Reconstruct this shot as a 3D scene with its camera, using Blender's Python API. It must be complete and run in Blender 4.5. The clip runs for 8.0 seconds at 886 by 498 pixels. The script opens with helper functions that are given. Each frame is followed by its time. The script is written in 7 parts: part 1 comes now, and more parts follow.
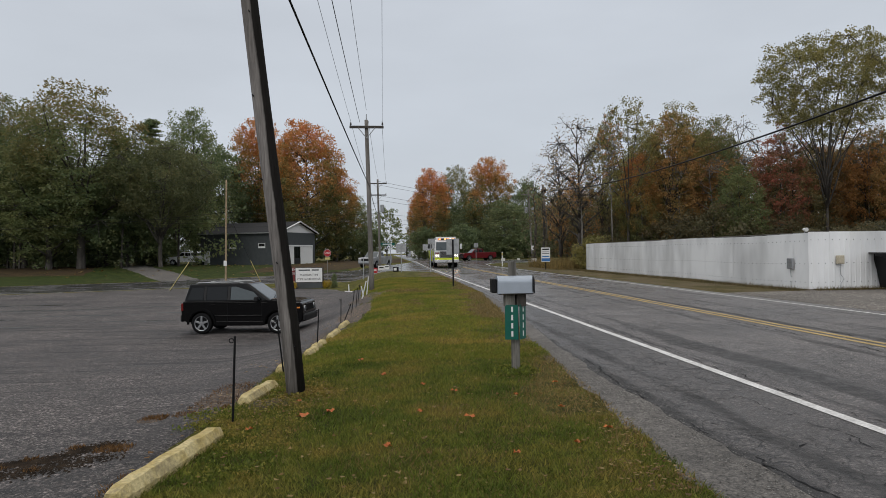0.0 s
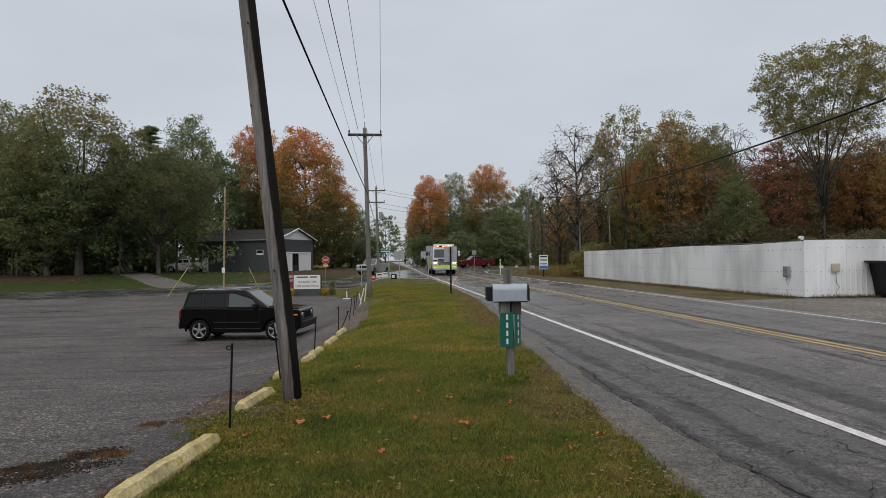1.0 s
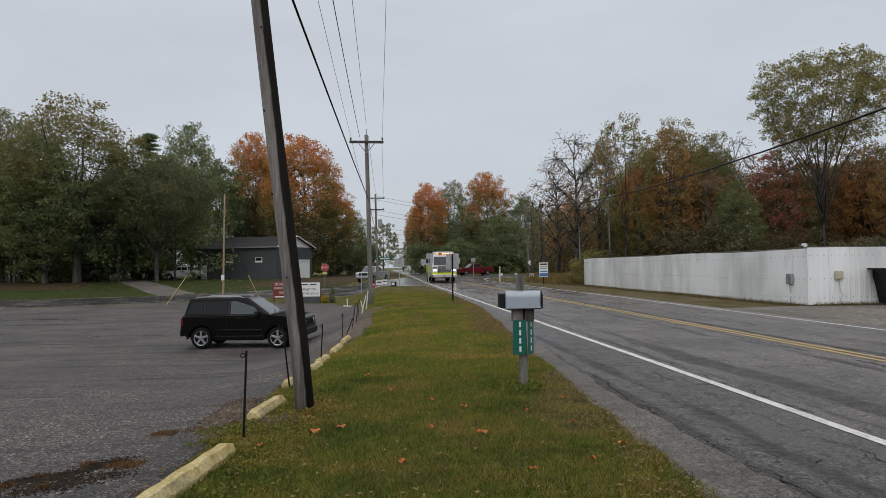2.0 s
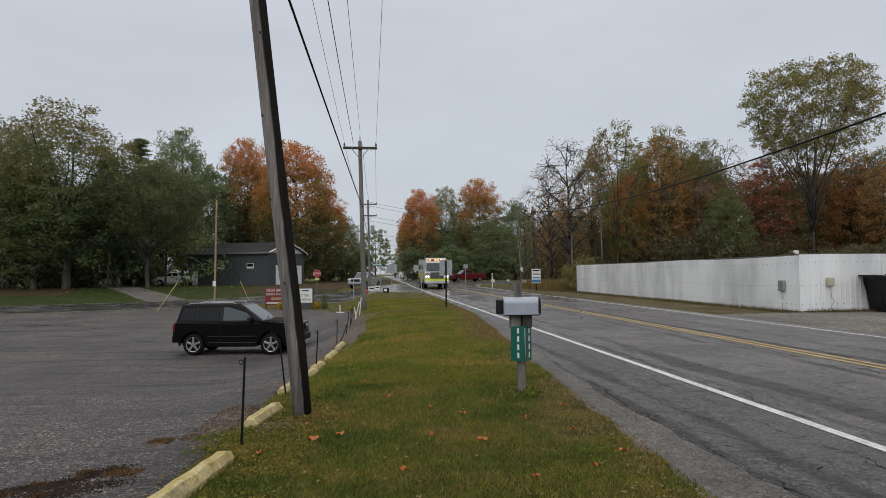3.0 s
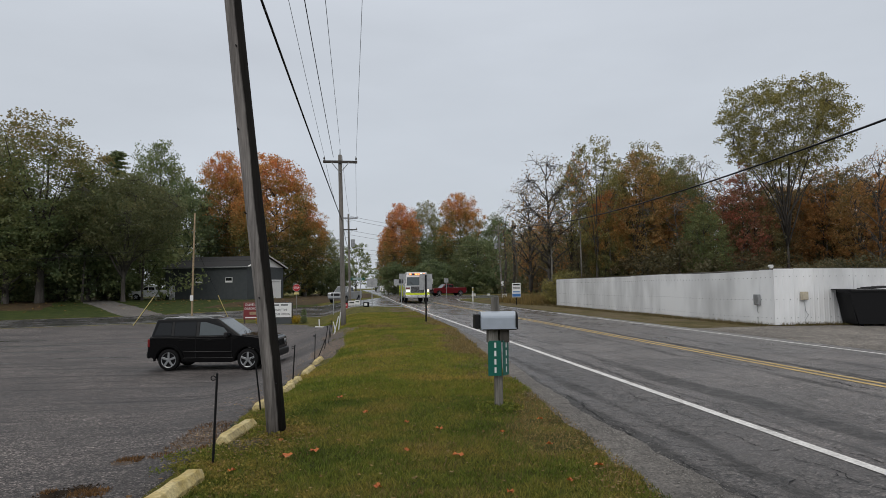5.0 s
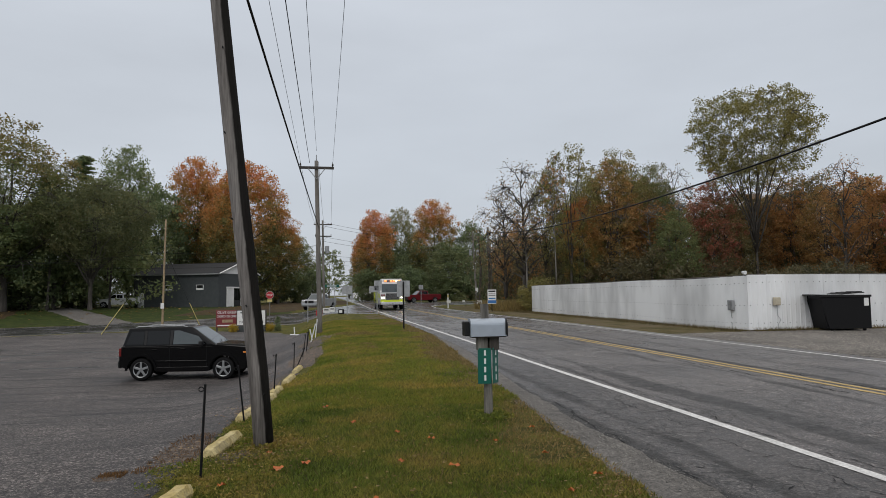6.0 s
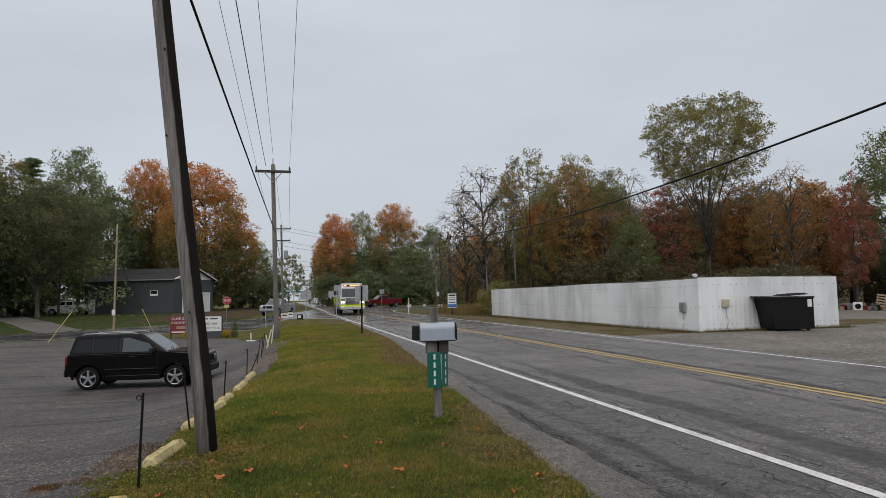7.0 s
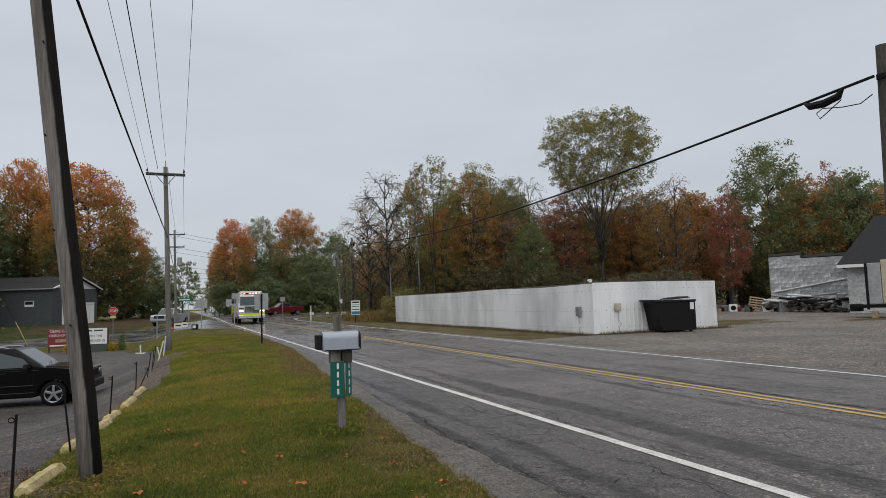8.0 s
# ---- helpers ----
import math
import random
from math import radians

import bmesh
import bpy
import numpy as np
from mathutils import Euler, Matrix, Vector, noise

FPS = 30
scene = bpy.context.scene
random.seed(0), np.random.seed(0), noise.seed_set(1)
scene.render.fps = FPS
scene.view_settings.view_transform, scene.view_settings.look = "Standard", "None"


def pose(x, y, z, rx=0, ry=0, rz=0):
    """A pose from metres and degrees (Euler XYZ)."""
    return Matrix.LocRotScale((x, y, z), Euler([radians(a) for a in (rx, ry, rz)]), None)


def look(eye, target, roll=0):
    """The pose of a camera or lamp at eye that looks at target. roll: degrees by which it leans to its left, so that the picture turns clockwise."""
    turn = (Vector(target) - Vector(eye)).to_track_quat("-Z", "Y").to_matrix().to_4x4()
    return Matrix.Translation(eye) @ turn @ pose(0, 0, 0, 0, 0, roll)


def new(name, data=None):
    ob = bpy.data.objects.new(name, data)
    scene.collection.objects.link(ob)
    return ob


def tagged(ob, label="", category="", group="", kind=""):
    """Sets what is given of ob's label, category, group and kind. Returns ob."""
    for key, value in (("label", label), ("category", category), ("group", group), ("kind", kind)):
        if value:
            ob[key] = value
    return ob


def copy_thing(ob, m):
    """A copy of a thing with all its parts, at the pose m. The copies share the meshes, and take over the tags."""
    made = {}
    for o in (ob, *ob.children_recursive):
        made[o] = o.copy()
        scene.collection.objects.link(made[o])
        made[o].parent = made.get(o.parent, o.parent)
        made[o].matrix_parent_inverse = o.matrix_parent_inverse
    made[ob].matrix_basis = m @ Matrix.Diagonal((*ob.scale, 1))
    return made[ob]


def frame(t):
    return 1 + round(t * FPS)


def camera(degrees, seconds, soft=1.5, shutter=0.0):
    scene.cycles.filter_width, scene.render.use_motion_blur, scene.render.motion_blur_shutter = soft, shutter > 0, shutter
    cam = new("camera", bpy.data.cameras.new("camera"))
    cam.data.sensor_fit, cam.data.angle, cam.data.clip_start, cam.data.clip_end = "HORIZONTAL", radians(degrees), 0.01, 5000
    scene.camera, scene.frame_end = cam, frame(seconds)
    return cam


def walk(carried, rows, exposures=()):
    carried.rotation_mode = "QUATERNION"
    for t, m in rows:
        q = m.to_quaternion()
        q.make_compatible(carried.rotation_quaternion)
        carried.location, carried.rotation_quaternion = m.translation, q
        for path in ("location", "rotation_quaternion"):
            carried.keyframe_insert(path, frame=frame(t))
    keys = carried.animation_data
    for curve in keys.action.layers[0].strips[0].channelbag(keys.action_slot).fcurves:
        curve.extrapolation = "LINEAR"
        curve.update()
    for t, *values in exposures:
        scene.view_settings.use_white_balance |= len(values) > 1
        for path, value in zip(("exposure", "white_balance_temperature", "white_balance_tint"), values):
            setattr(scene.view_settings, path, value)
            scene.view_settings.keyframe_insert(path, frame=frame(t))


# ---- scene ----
cam = camera(69.2, 8.0, soft=0.62)
PATH = [
    (0, (0.218, -0.05, 1.6), (0.39, 1.942, 1.611), -0.7),
    (0.5, (0.274, -0.118, 1.603), (0.446, 1.875, 1.625), -0.7),
    (1, (0.245, -0.145, 1.614), (0.422, 1.847, 1.647), -0.6),
    (1.5, (0.15, -0.093, 1.604), (0.329, 1.899, 1.65), -0.6),
    (3, (-0.019, -0.014, 1.601), (0.191, 1.974, 1.677), -0.5),
    (3.5, (0.001, -0.015, 1.598), (0.227, 1.97, 1.686), -0.5),
    (4, (0.068, -0.035, 1.606), (0.304, 1.949, 1.704), -0.5),
    (4.5, (0.099, -0.059, 1.603), (0.345, 1.923, 1.711), -0.5),
    (6, (-0.159, 0.12, 1.611), (0.192, 2.084, 1.75), -0.7),
    (6.5, (-0.075, 0.097, 1.612), (0.331, 2.05, 1.757), -0.9),
    (7, (-0.002, 0.062, 1.61), (0.465, 2.001, 1.76), -1.1),
    (7.5, (0.031, 0.04, 1.608), (0.584, 1.955, 1.765), -1.4),
    (8, (-0.006, 0.057, 1.628), (0.745, 1.903, 1.79), -1.8),
]
walk(cam, [(t, look(eye, target, roll)) for t, eye, target, roll in PATH])
# overcast afternoon: the picture brightens not at all on the way
scene.view_settings.exposure = 0.0

# ---------------------------------------------------------------- world and sun
SUN_ELEV, SUN_AZ = 34, 200
world = bpy.data.worlds.new("overcast_sky")
scene.world = world
world.use_nodes = True
wt = world.node_tree
wt.nodes.clear()
w_out = wt.nodes.new("ShaderNodeOutputWorld")
w_bg = wt.nodes.new("ShaderNodeBackground")
w_sky = wt.nodes.new("ShaderNodeTexSky")
w_sky.sky_type, w_sky.sun_disc = "NISHITA", False
w_sky.sun_elevation, w_sky.sun_rotation = radians(SUN_ELEV), radians(SUN_AZ)
w_dim = wt.nodes.new("ShaderNodeMix")
w_dim.data_type, w_dim.blend_type = "RGBA", "MULTIPLY"
w_dim.inputs[0].default_value = 1.0
w_dim.inputs[7].default_value = (0.10, 0.10, 0.10, 1)
w_co = wt.nodes.new("ShaderNodeTexCoord")
w_sep = wt.nodes.new("ShaderNodeSeparateXYZ")
w_ramp = wt.nodes.new("ShaderNodeValToRGB")
els = w_ramp.color_ramp.elements
els[0].position, els[0].color = 0.0, (0.53, 0.56, 0.61, 1)
els[1].position, els[1].color = 1.0, (1.14, 1.10, 1.05, 1)
for p_, c_ in ((0.18, (0.59, 0.63, 0.685, 1)), (0.42, (0.62, 0.66, 0.72, 1)), (0.62, (0.86, 0.86, 0.87, 1))):
    e_ = els.new(p_)
    e_.color = c_
w_map = wt.nodes.new("ShaderNodeMapping")
w_map.inputs["Scale"].default_value = (1.2, 1.2, 4.0)
w_noise = wt.nodes.new("ShaderNodeTexNoise")
w_noise.inputs["Scale"].default_value = 1.6
w_noise.inputs["Detail"].default_value = 5
w_nr = wt.nodes.new("ShaderNodeMapRange")
w_nr.inputs[1].default_value, w_nr.inputs[2].default_value = 0.25, 0.75
w_nr.inputs[3].default_value, w_nr.inputs[4].default_value = 0.90, 1.08
w_cl = wt.nodes.new("ShaderNodeMix")
w_cl.data_type, w_cl.blend_type = "RGBA", "MULTIPLY"
w_cl.inputs[0].default_value = 1.0
w_mix = wt.nodes.new("ShaderNodeMix")
w_mix.data_type = "RGBA"
w_mix.inputs[0].default_value = 0.93
wl = wt.links.new
wl(w_co.outputs["Generated"], w_sep.inputs[0])
wl(w_sep.outputs[2], w_ramp.inputs[0])
wl(w_co.outputs["Generated"], w_map.inputs[0])
wl(w_map.outputs[0], w_noise.inputs["Vector"])
wl(w_noise.outputs[0], w_nr.inputs[0])
wl(w_ramp.outputs[0], w_cl.inputs[6])
wl(w_nr.outputs[0], w_cl.inputs[7])
wl(w_sky.outputs[0], w_dim.inputs[6])
wl(w_dim.outputs[2], w_mix.inputs[6])
wl(w_cl.outputs[2], w_mix.inputs[7])
wl(w_mix.outputs[2], w_bg.inputs[0])
wl(w_bg.outputs[0], w_out.inputs[0])
w_bg.inputs[1].default_value = 1.0

sun = new("sun", bpy.data.lights.new("sun", "SUN"))
sun.data.energy, sun.data.angle, sun.data.color = 0.62, radians(25), (1.0, 0.97, 0.93)
az = radians(SUN_AZ)
sun.matrix_basis = look((0, 0, 60), (-40 * math.sin(az), -40 * math.cos(az), 60 - 40 * math.tan(radians(SUN_ELEV))))

# ---------------------------------------------------------------- materials
def nodes_of(name):
    m = bpy.data.materials.new(name)
    m.use_nodes = True
    t = m.node_tree
    return m, t, t.nodes["Principled BSDF"]


def coords(t, kind="Object"):
    return t.nodes.new("ShaderNodeTexCoord").outputs[kind]


def noise_tex(t, vec, scale, detail=4, rough=0.6, stretch=None):
    if stretch:
        mp = t.nodes.new("ShaderNodeMapping")
        mp.inputs["Scale"].default_value = stretch
        t.links.new(vec, mp.inputs[0])
        vec = mp.outputs[0]
    n = t.nodes.new("ShaderNodeTexNoise")
    n.inputs["Scale"].default_value, n.inputs["Detail"].default_value, n.inputs["Roughness"].default_value = scale, detail, rough
    t.links.new(vec, n.inputs["Vector"])
    return n.outputs[0]


def ramp(t, fac, stops):
    r = t.nodes.new("ShaderNodeValToRGB")
    e = r.color_ramp.elements
    e[0].position, e[0].color = stops[0][0], (*stops[0][1], 1)
    e[1].position, e[1].color = stops[-1][0], (*stops[-1][1], 1)
    for p, c in stops[1:-1]:
        e.new(p).color = (*c, 1)
    t.links.new(fac, r.inputs[0])
    return r.outputs[0]


def mixc(t, fac, a, b, blend="MIX"):
    m = t.nodes.new("ShaderNodeMix")
    m.data_type, m.blend_type = "RGBA", blend
    for sock, v in ((m.inputs[0], fac), (m.inputs[6], a), (m.inputs[7], b)):
        if isinstance(v, (int, float)):
            sock.default_value = v
        elif isinstance(v, tuple):
            sock.default_value = (*v, 1)
        else:
            t.links.new(v, sock)
    return m.outputs[2]


def remap(t, v, a, b, c, d):
    m = t.nodes.new("ShaderNodeMapRange")
    m.inputs[1].default_value, m.inputs[2].default_value, m.inputs[3].default_value, m.inputs[4].default_value = a, b, c, d
    t.links.new(v, m.inputs[0])
    return m.outputs[0]


def maths(t, op, a, b=0.0):
    m = t.nodes.new("ShaderNodeMath")
    m.operation = op
    for sock, v in ((m.inputs[0], a), (m.inputs[1], b)):
        if isinstance(v, (int, float)):
            sock.default_value = v
        else:
            t.links.new(v, sock)
    return m.outputs[0]


def bump(t, bsdf, height, strength, dist):
    b = t.nodes.new("ShaderNodeBump")
    b.inputs["Strength"].default_value, b.inputs["Distance"].default_value = strength, dist
    t.links.new(height, b.inputs["Height"])
    t.links.new(b.outputs[0], bsdf.inputs["Normal"])


def surface(name, c1, c2, scale=6.0, rough=0.6, metal=0.0, bumps=0.2, grain=60.0, dist=0.01, stretch=None, stain=None, spec=0.5, placed=False):
    """A worn surface: large mottling from c1 to c2, fine grain, bump, and an optional stain colour."""
    m, t, b = nodes_of(name)
    vec = t.nodes.new("ShaderNodeNewGeometry").outputs["Position"] if placed else coords(t)
    big = noise_tex(t, vec, scale, 5, 0.6, stretch)
    col = ramp(t, big, [(0.38, c1), (0.62, c2)])
    fine = noise_tex(t, vec, grain, 3, 0.7, stretch)
    col = mixc(t, 0.45, col, ramp(t, fine, [(0.36, (0.35, 0.35, 0.35)), (0.62, (1.1, 1.1, 1.1))]), "MULTIPLY")
    if stain:
        s = noise_tex(t, vec, scale * 0.37, 6, 0.7, stretch)
        col = mixc(t, remap(t, s, 0.56, 0.68, 0, 0.75), col, stain)
    t.links.new(col, b.inputs["Base Color"])
    t.links.new(remap(t, big, 0.2, 0.8, max(0.02, rough - 0.12), min(1, rough + 0.12)), b.inputs["Roughness"])
    b.inputs["Metallic"].default_value = metal
    b.inputs["Specular IOR Level"].default_value = spec
    if bumps:
        bump(t, b, fine, bumps, dist)
    return m


def plain(name, c, rough=0.5, metal=0.0, emit=0.0, glass=0.0):
    m, t, b = nodes_of(name)
    vec = coords(t)
    n = noise_tex(t, vec, 9.0, 4)
    t.links.new(mixc(t, remap(t, n, 0.3, 0.7, 0, 0.4), c, tuple(v * 0.75 for v in c)), b.inputs["Base Color"])
    b.inputs["Roughness"].default_value, b.inputs["Metallic"].default_value = rough, metal
    if emit:
        b.inputs["Emission Color"].default_value = (*c, 1)
        b.inputs["Emission Strength"].default_value = emit
    if glass:
        b.inputs["Transmission Weight"].default_value = glass
    return m


def asphalt(name, c1, c2, wet, streaks=True, cracks=True, dark=0.55, along=(3.4, 0.20, 1), cut=0.49, tracks=(), grit=0.6, pebble=0.0, relief=0.8, chips=0.85, lumps=13):
    m, t, b = nodes_of(name)
    vec = coords(t)
    big = noise_tex(t, vec, 0.35, 6, 0.65)
    fine = noise_tex(t, vec, 38, 4, 0.85)
    mid = noise_tex(t, vec, 5, 6, 0.8)
    col = ramp(t, big, [(0.40, c1), (0.60, c2)])
    col = mixc(t, 0.75, col, ramp(t, fine, [(0.40, (0.22, 0.22, 0.22)), (0.62, (1.5, 1.48, 1.45))]), "MULTIPLY")
    col = mixc(t, 0.8, col, ramp(t, mid, [(0.38, (0.5, 0.5, 0.5)), (0.62, (1.25, 1.25, 1.25))]), "MULTIPLY")
    agg = noise_tex(t, vec, lumps, 3, 0.7)
    col = mixc(t, grit, col, ramp(t, agg, [(0.44, (0.40, 0.40, 0.41)), (0.58, (1.6, 1.57, 1.53))]), "MULTIPLY")
    height = maths(t, "ADD", fine, agg)
    if pebble:
        vp = t.nodes.new("ShaderNodeTexVoronoi")
        vp.inputs["Scale"].default_value = pebble
        t.links.new(vec, vp.inputs["Vector"])
        sc = t.nodes.new("ShaderNodeSeparateColor")
        t.links.new(vp.outputs["Color"], sc.inputs[0])
        col = mixc(t, chips, col, ramp(t, sc.outputs[0], [(0.0, (0.22, 0.22, 0.23)), (0.55, (0.85, 0.84, 0.83)), (0.85, (1.5, 1.48, 1.44)), (1.0, (2.9, 2.85, 2.75))]), "MULTIPLY")
        height = maths(t, "SUBTRACT", height, vp.outputs["Distance"])
    rough = remap(t, big, 0.35, 0.65, wet, wet + 0.25)
    if streaks:
        st = noise_tex(t, vec, 1.0, 7, 0.72, along)
        for cx, half in tracks:
            sp = t.nodes.new("ShaderNodeSeparateXYZ")
            t.links.new(vec, sp.inputs[0])
            off = maths(t, "ABSOLUTE", maths(t, "SUBTRACT", sp.outputs[0], cx))
            st = maths(t, "ADD", st, remap(t, off, 0.0, half, 0.085, 0.0))
        sf = remap(t, st, cut, cut + 0.11, 0, dark)
        col = mixc(t, sf, col, (0.022, 0.022, 0.024))
        rough = maths(t, "SUBTRACT", rough, maths(t, "MULTIPLY", sf, -0.1))
    if cracks:
        dist_v = t.nodes.new("ShaderNodeMix")
        dist_v.data_type, dist_v.blend_type = "RGBA", "ADD"
        dist_v.inputs[0].default_value = 0.55
        nn = t.nodes.new("ShaderNodeTexNoise")
        nn.inputs["Scale"].default_value = 5.0
        nn.inputs["Detail"].default_value = 6
        t.links.new(vec, nn.inputs["Vector"])
        t.links.new(vec, dist_v.inputs[6])
        t.links.new(nn.outputs["Color"], dist_v.inputs[7])
        vo = t.nodes.new("ShaderNodeTexVoronoi")
        vo.feature = "DISTANCE_TO_EDGE"
        vo.inputs["Scale"].default_value = 1.6
        t.links.new(dist_v.outputs[2], vo.inputs["Vector"])
        where = noise_tex(t, vec, 0.5, 3)
        cf = maths(t, "MULTIPLY", remap(t, vo.outputs["Distance"], 0.012, 0.040, 1, 0), remap(t, where, 0.40, 0.50, 0, 1))
        col = mixc(t, maths(t, "MULTIPLY", cf, 0.65), col, (0.015, 0.015, 0.015))
        height = maths(t, "SUBTRACT", height, maths(t, "MULTIPLY", cf, 1.5))
    t.links.new(col, b.inputs["Base Color"])
    t.links.new(rough, b.inputs["Roughness"])
    bump(t, b, height, relief, 0.010)
    return m


def worn_road(name, c1, c2, tracks):
    """Old asphalt: pale worn lanes, broken dark tyre and tar marks along x = cx, cracks and dark wet grit towards the near edge."""
    m, t, b = nodes_of(name)
    vec = coords(t)
    sep = t.nodes.new("ShaderNodeSeparateXYZ")
    t.links.new(vec, sep.inputs[0])
    x = maths(t, "ADD", sep.outputs[0], remap(t, noise_tex(t, vec, 0.22, 4, 0.6), 0.3, 0.7, -0.16, 0.16))
    big = noise_tex(t, vec, 0.45, 7, 0.7)
    mid = noise_tex(t, vec, 4.5, 8, 0.8)
    fine = noise_tex(t, vec, 48, 5, 0.9)
    vp = t.nodes.new("ShaderNodeTexVoronoi")
    vp.inputs["Scale"].default_value = 58
    t.links.new(vec, vp.inputs["Vector"])
    sc = t.nodes.new("ShaderNodeSeparateColor")
    t.links.new(vp.outputs["Color"], sc.inputs[0])
    col = ramp(t, big, [(0.38, c1), (0.62, c2)])
    col = mixc(t, 0.55, col, ramp(t, mid, [(0.36, (0.55, 0.55, 0.55)), (0.64, (1.25, 1.24, 1.22))]), "MULTIPLY")
    col = mixc(t, 0.7, col, ramp(t, fine, [(0.38, (0.35, 0.35, 0.35)), (0.64, (1.4, 1.38, 1.35))]), "MULTIPLY")
    col = mixc(t, 0.85, col, ramp(t, sc.outputs[0], [(0.0, (0.15, 0.15, 0.155)), (0.45, (0.75, 0.74, 0.735)), (0.85, (1.5, 1.48, 1.45)), (1.0, (3.6, 3.5, 3.4))]), "MULTIPLY")
    # rough darker strip outside the white line
    zone = remap(t, x, 4.2, 4.6, 1, 0)
    col = mixc(t, maths(t, "MULTIPLY", zone, 0.50), col, (0.045, 0.042, 0.041))
    # broken dark marks along the lanes
    patchy = noise_tex(t, vec, 1.0, 9, 0.78, (2.4, 0.33, 1))
    total = patchy
    for cx, half, amount in tracks:
        total = maths(t, "ADD", total, remap(t, maths(t, "ABSOLUTE", maths(t, "SUBTRACT", x, cx)), 0.0, half, amount, 0.0))
    tar = maths(t, "MULTIPLY", remap(t, maths(t, "ABSOLUTE", maths(t, "SUBTRACT", x, 5.27)), 0.0, 0.34, 0.26, 0.0), remap(t, maths(t, "ABSOLUTE", maths(t, "SUBTRACT", sep.outputs[1], 8.5)), 2.5, 6.0, 1, 0))
    total = maths(t, "ADD", total, tar)
    marks = maths(t, "MULTIPLY", remap(t, total, 0.575, 0.72, 0, 0.95), remap(t, mid, 0.36, 0.54, 0.40, 1))
    col = mixc(t, marks, col, (0.026, 0.025, 0.025))
    # net of fine cracks, densest at the edge
    warp = t.nodes.new("ShaderNodeTexNoise")
    warp.inputs["Scale"].default_value, warp.inputs["Detail"].default_value = 4.0, 7
    t.links.new(vec, warp.inputs["Vector"])
    bent = mixc(t, 0.6, vec, warp.outputs["Color"], "ADD")
    height = maths(t, "ADD", fine, maths(t, "MULTIPLY", sc.outputs[0], 0.8))
    where = maths(t, "ADD", noise_tex(t, vec, 0.6, 4), maths(t, "MULTIPLY", zone, 0.12))
    for scale, w0, w1 in ((1.1, 0.006, 0.016), (3.2, 0.010, 0.026)):
        vo = t.nodes.new("ShaderNodeTexVoronoi")
        vo.feature = "DISTANCE_TO_EDGE"
        vo.inputs["Scale"].default_value = scale
        t.links.new(bent, vo.inputs["Vector"])
        cf = maths(t, "MULTIPLY", remap(t, vo.outputs["Distance"], w0, w1, 1, 0), remap(t, where, 0.47, 0.56, 0, 1))
        col = mixc(t, maths(t, "MULTIPLY", cf, 0.8), col, (0.014, 0.014, 0.014))
        height = maths(t, "SUBTRACT", height, maths(t, "MULTIPLY", cf, 1.6))
    t.links.new(col, b.inputs["Base Color"])
    # the road is wetter towards the junction
    wet = remap(t, sep.outputs[1], 14, 42, 0, 1)
    rough = maths(t, "ADD", remap(t, big, 0.35, 0.65, 0.29, 0.48), maths(t, "MULTIPLY", marks, 0.25))
    t.links.new(maths(t, "SUBTRACT", rough, maths(t, "MULTIPLY", wet, 0.16)), b.inputs["Roughness"])
    bump(t, b, maths(t, "MULTIPLY", height, remap(t, wet, 0, 1, 1, 0.12)), 0.75, 0.008)
    return m


def turf(name, greens, straw, straw_at, scale=1.3):
    m, t, b = nodes_of(name)
    vec = coords(t)
    big = noise_tex(t, vec, 0.22, 6, 0.7)
    mid = noise_tex(t, vec, scale, 6, 0.75)
    fine = noise_tex(t, vec, 40, 4, 0.8)
    col = ramp(t, mid, [(0.40, greens[0]), (0.60, greens[1])])
    col = mixc(t, remap(t, maths(t, "ADD", maths(t, "MULTIPLY", big, 0.6), maths(t, "MULTIPLY", mid, 0.4)), straw_at, straw_at + 0.09, 0, 0.85), col, straw)
    col = mixc(t, 0.8, col, ramp(t, fine, [(0.38, (0.25, 0.27, 0.22)), (0.64, (1.55, 1.5, 1.35))]), "MULTIPLY")
    t.links.new(col, b.inputs["Base Color"])
    b.inputs["Roughness"].default_value = 0.9
    b.inputs["Specular IOR Level"].default_value = 0.15
    bump(t, b, fine, 0.8, 0.03)
    return m


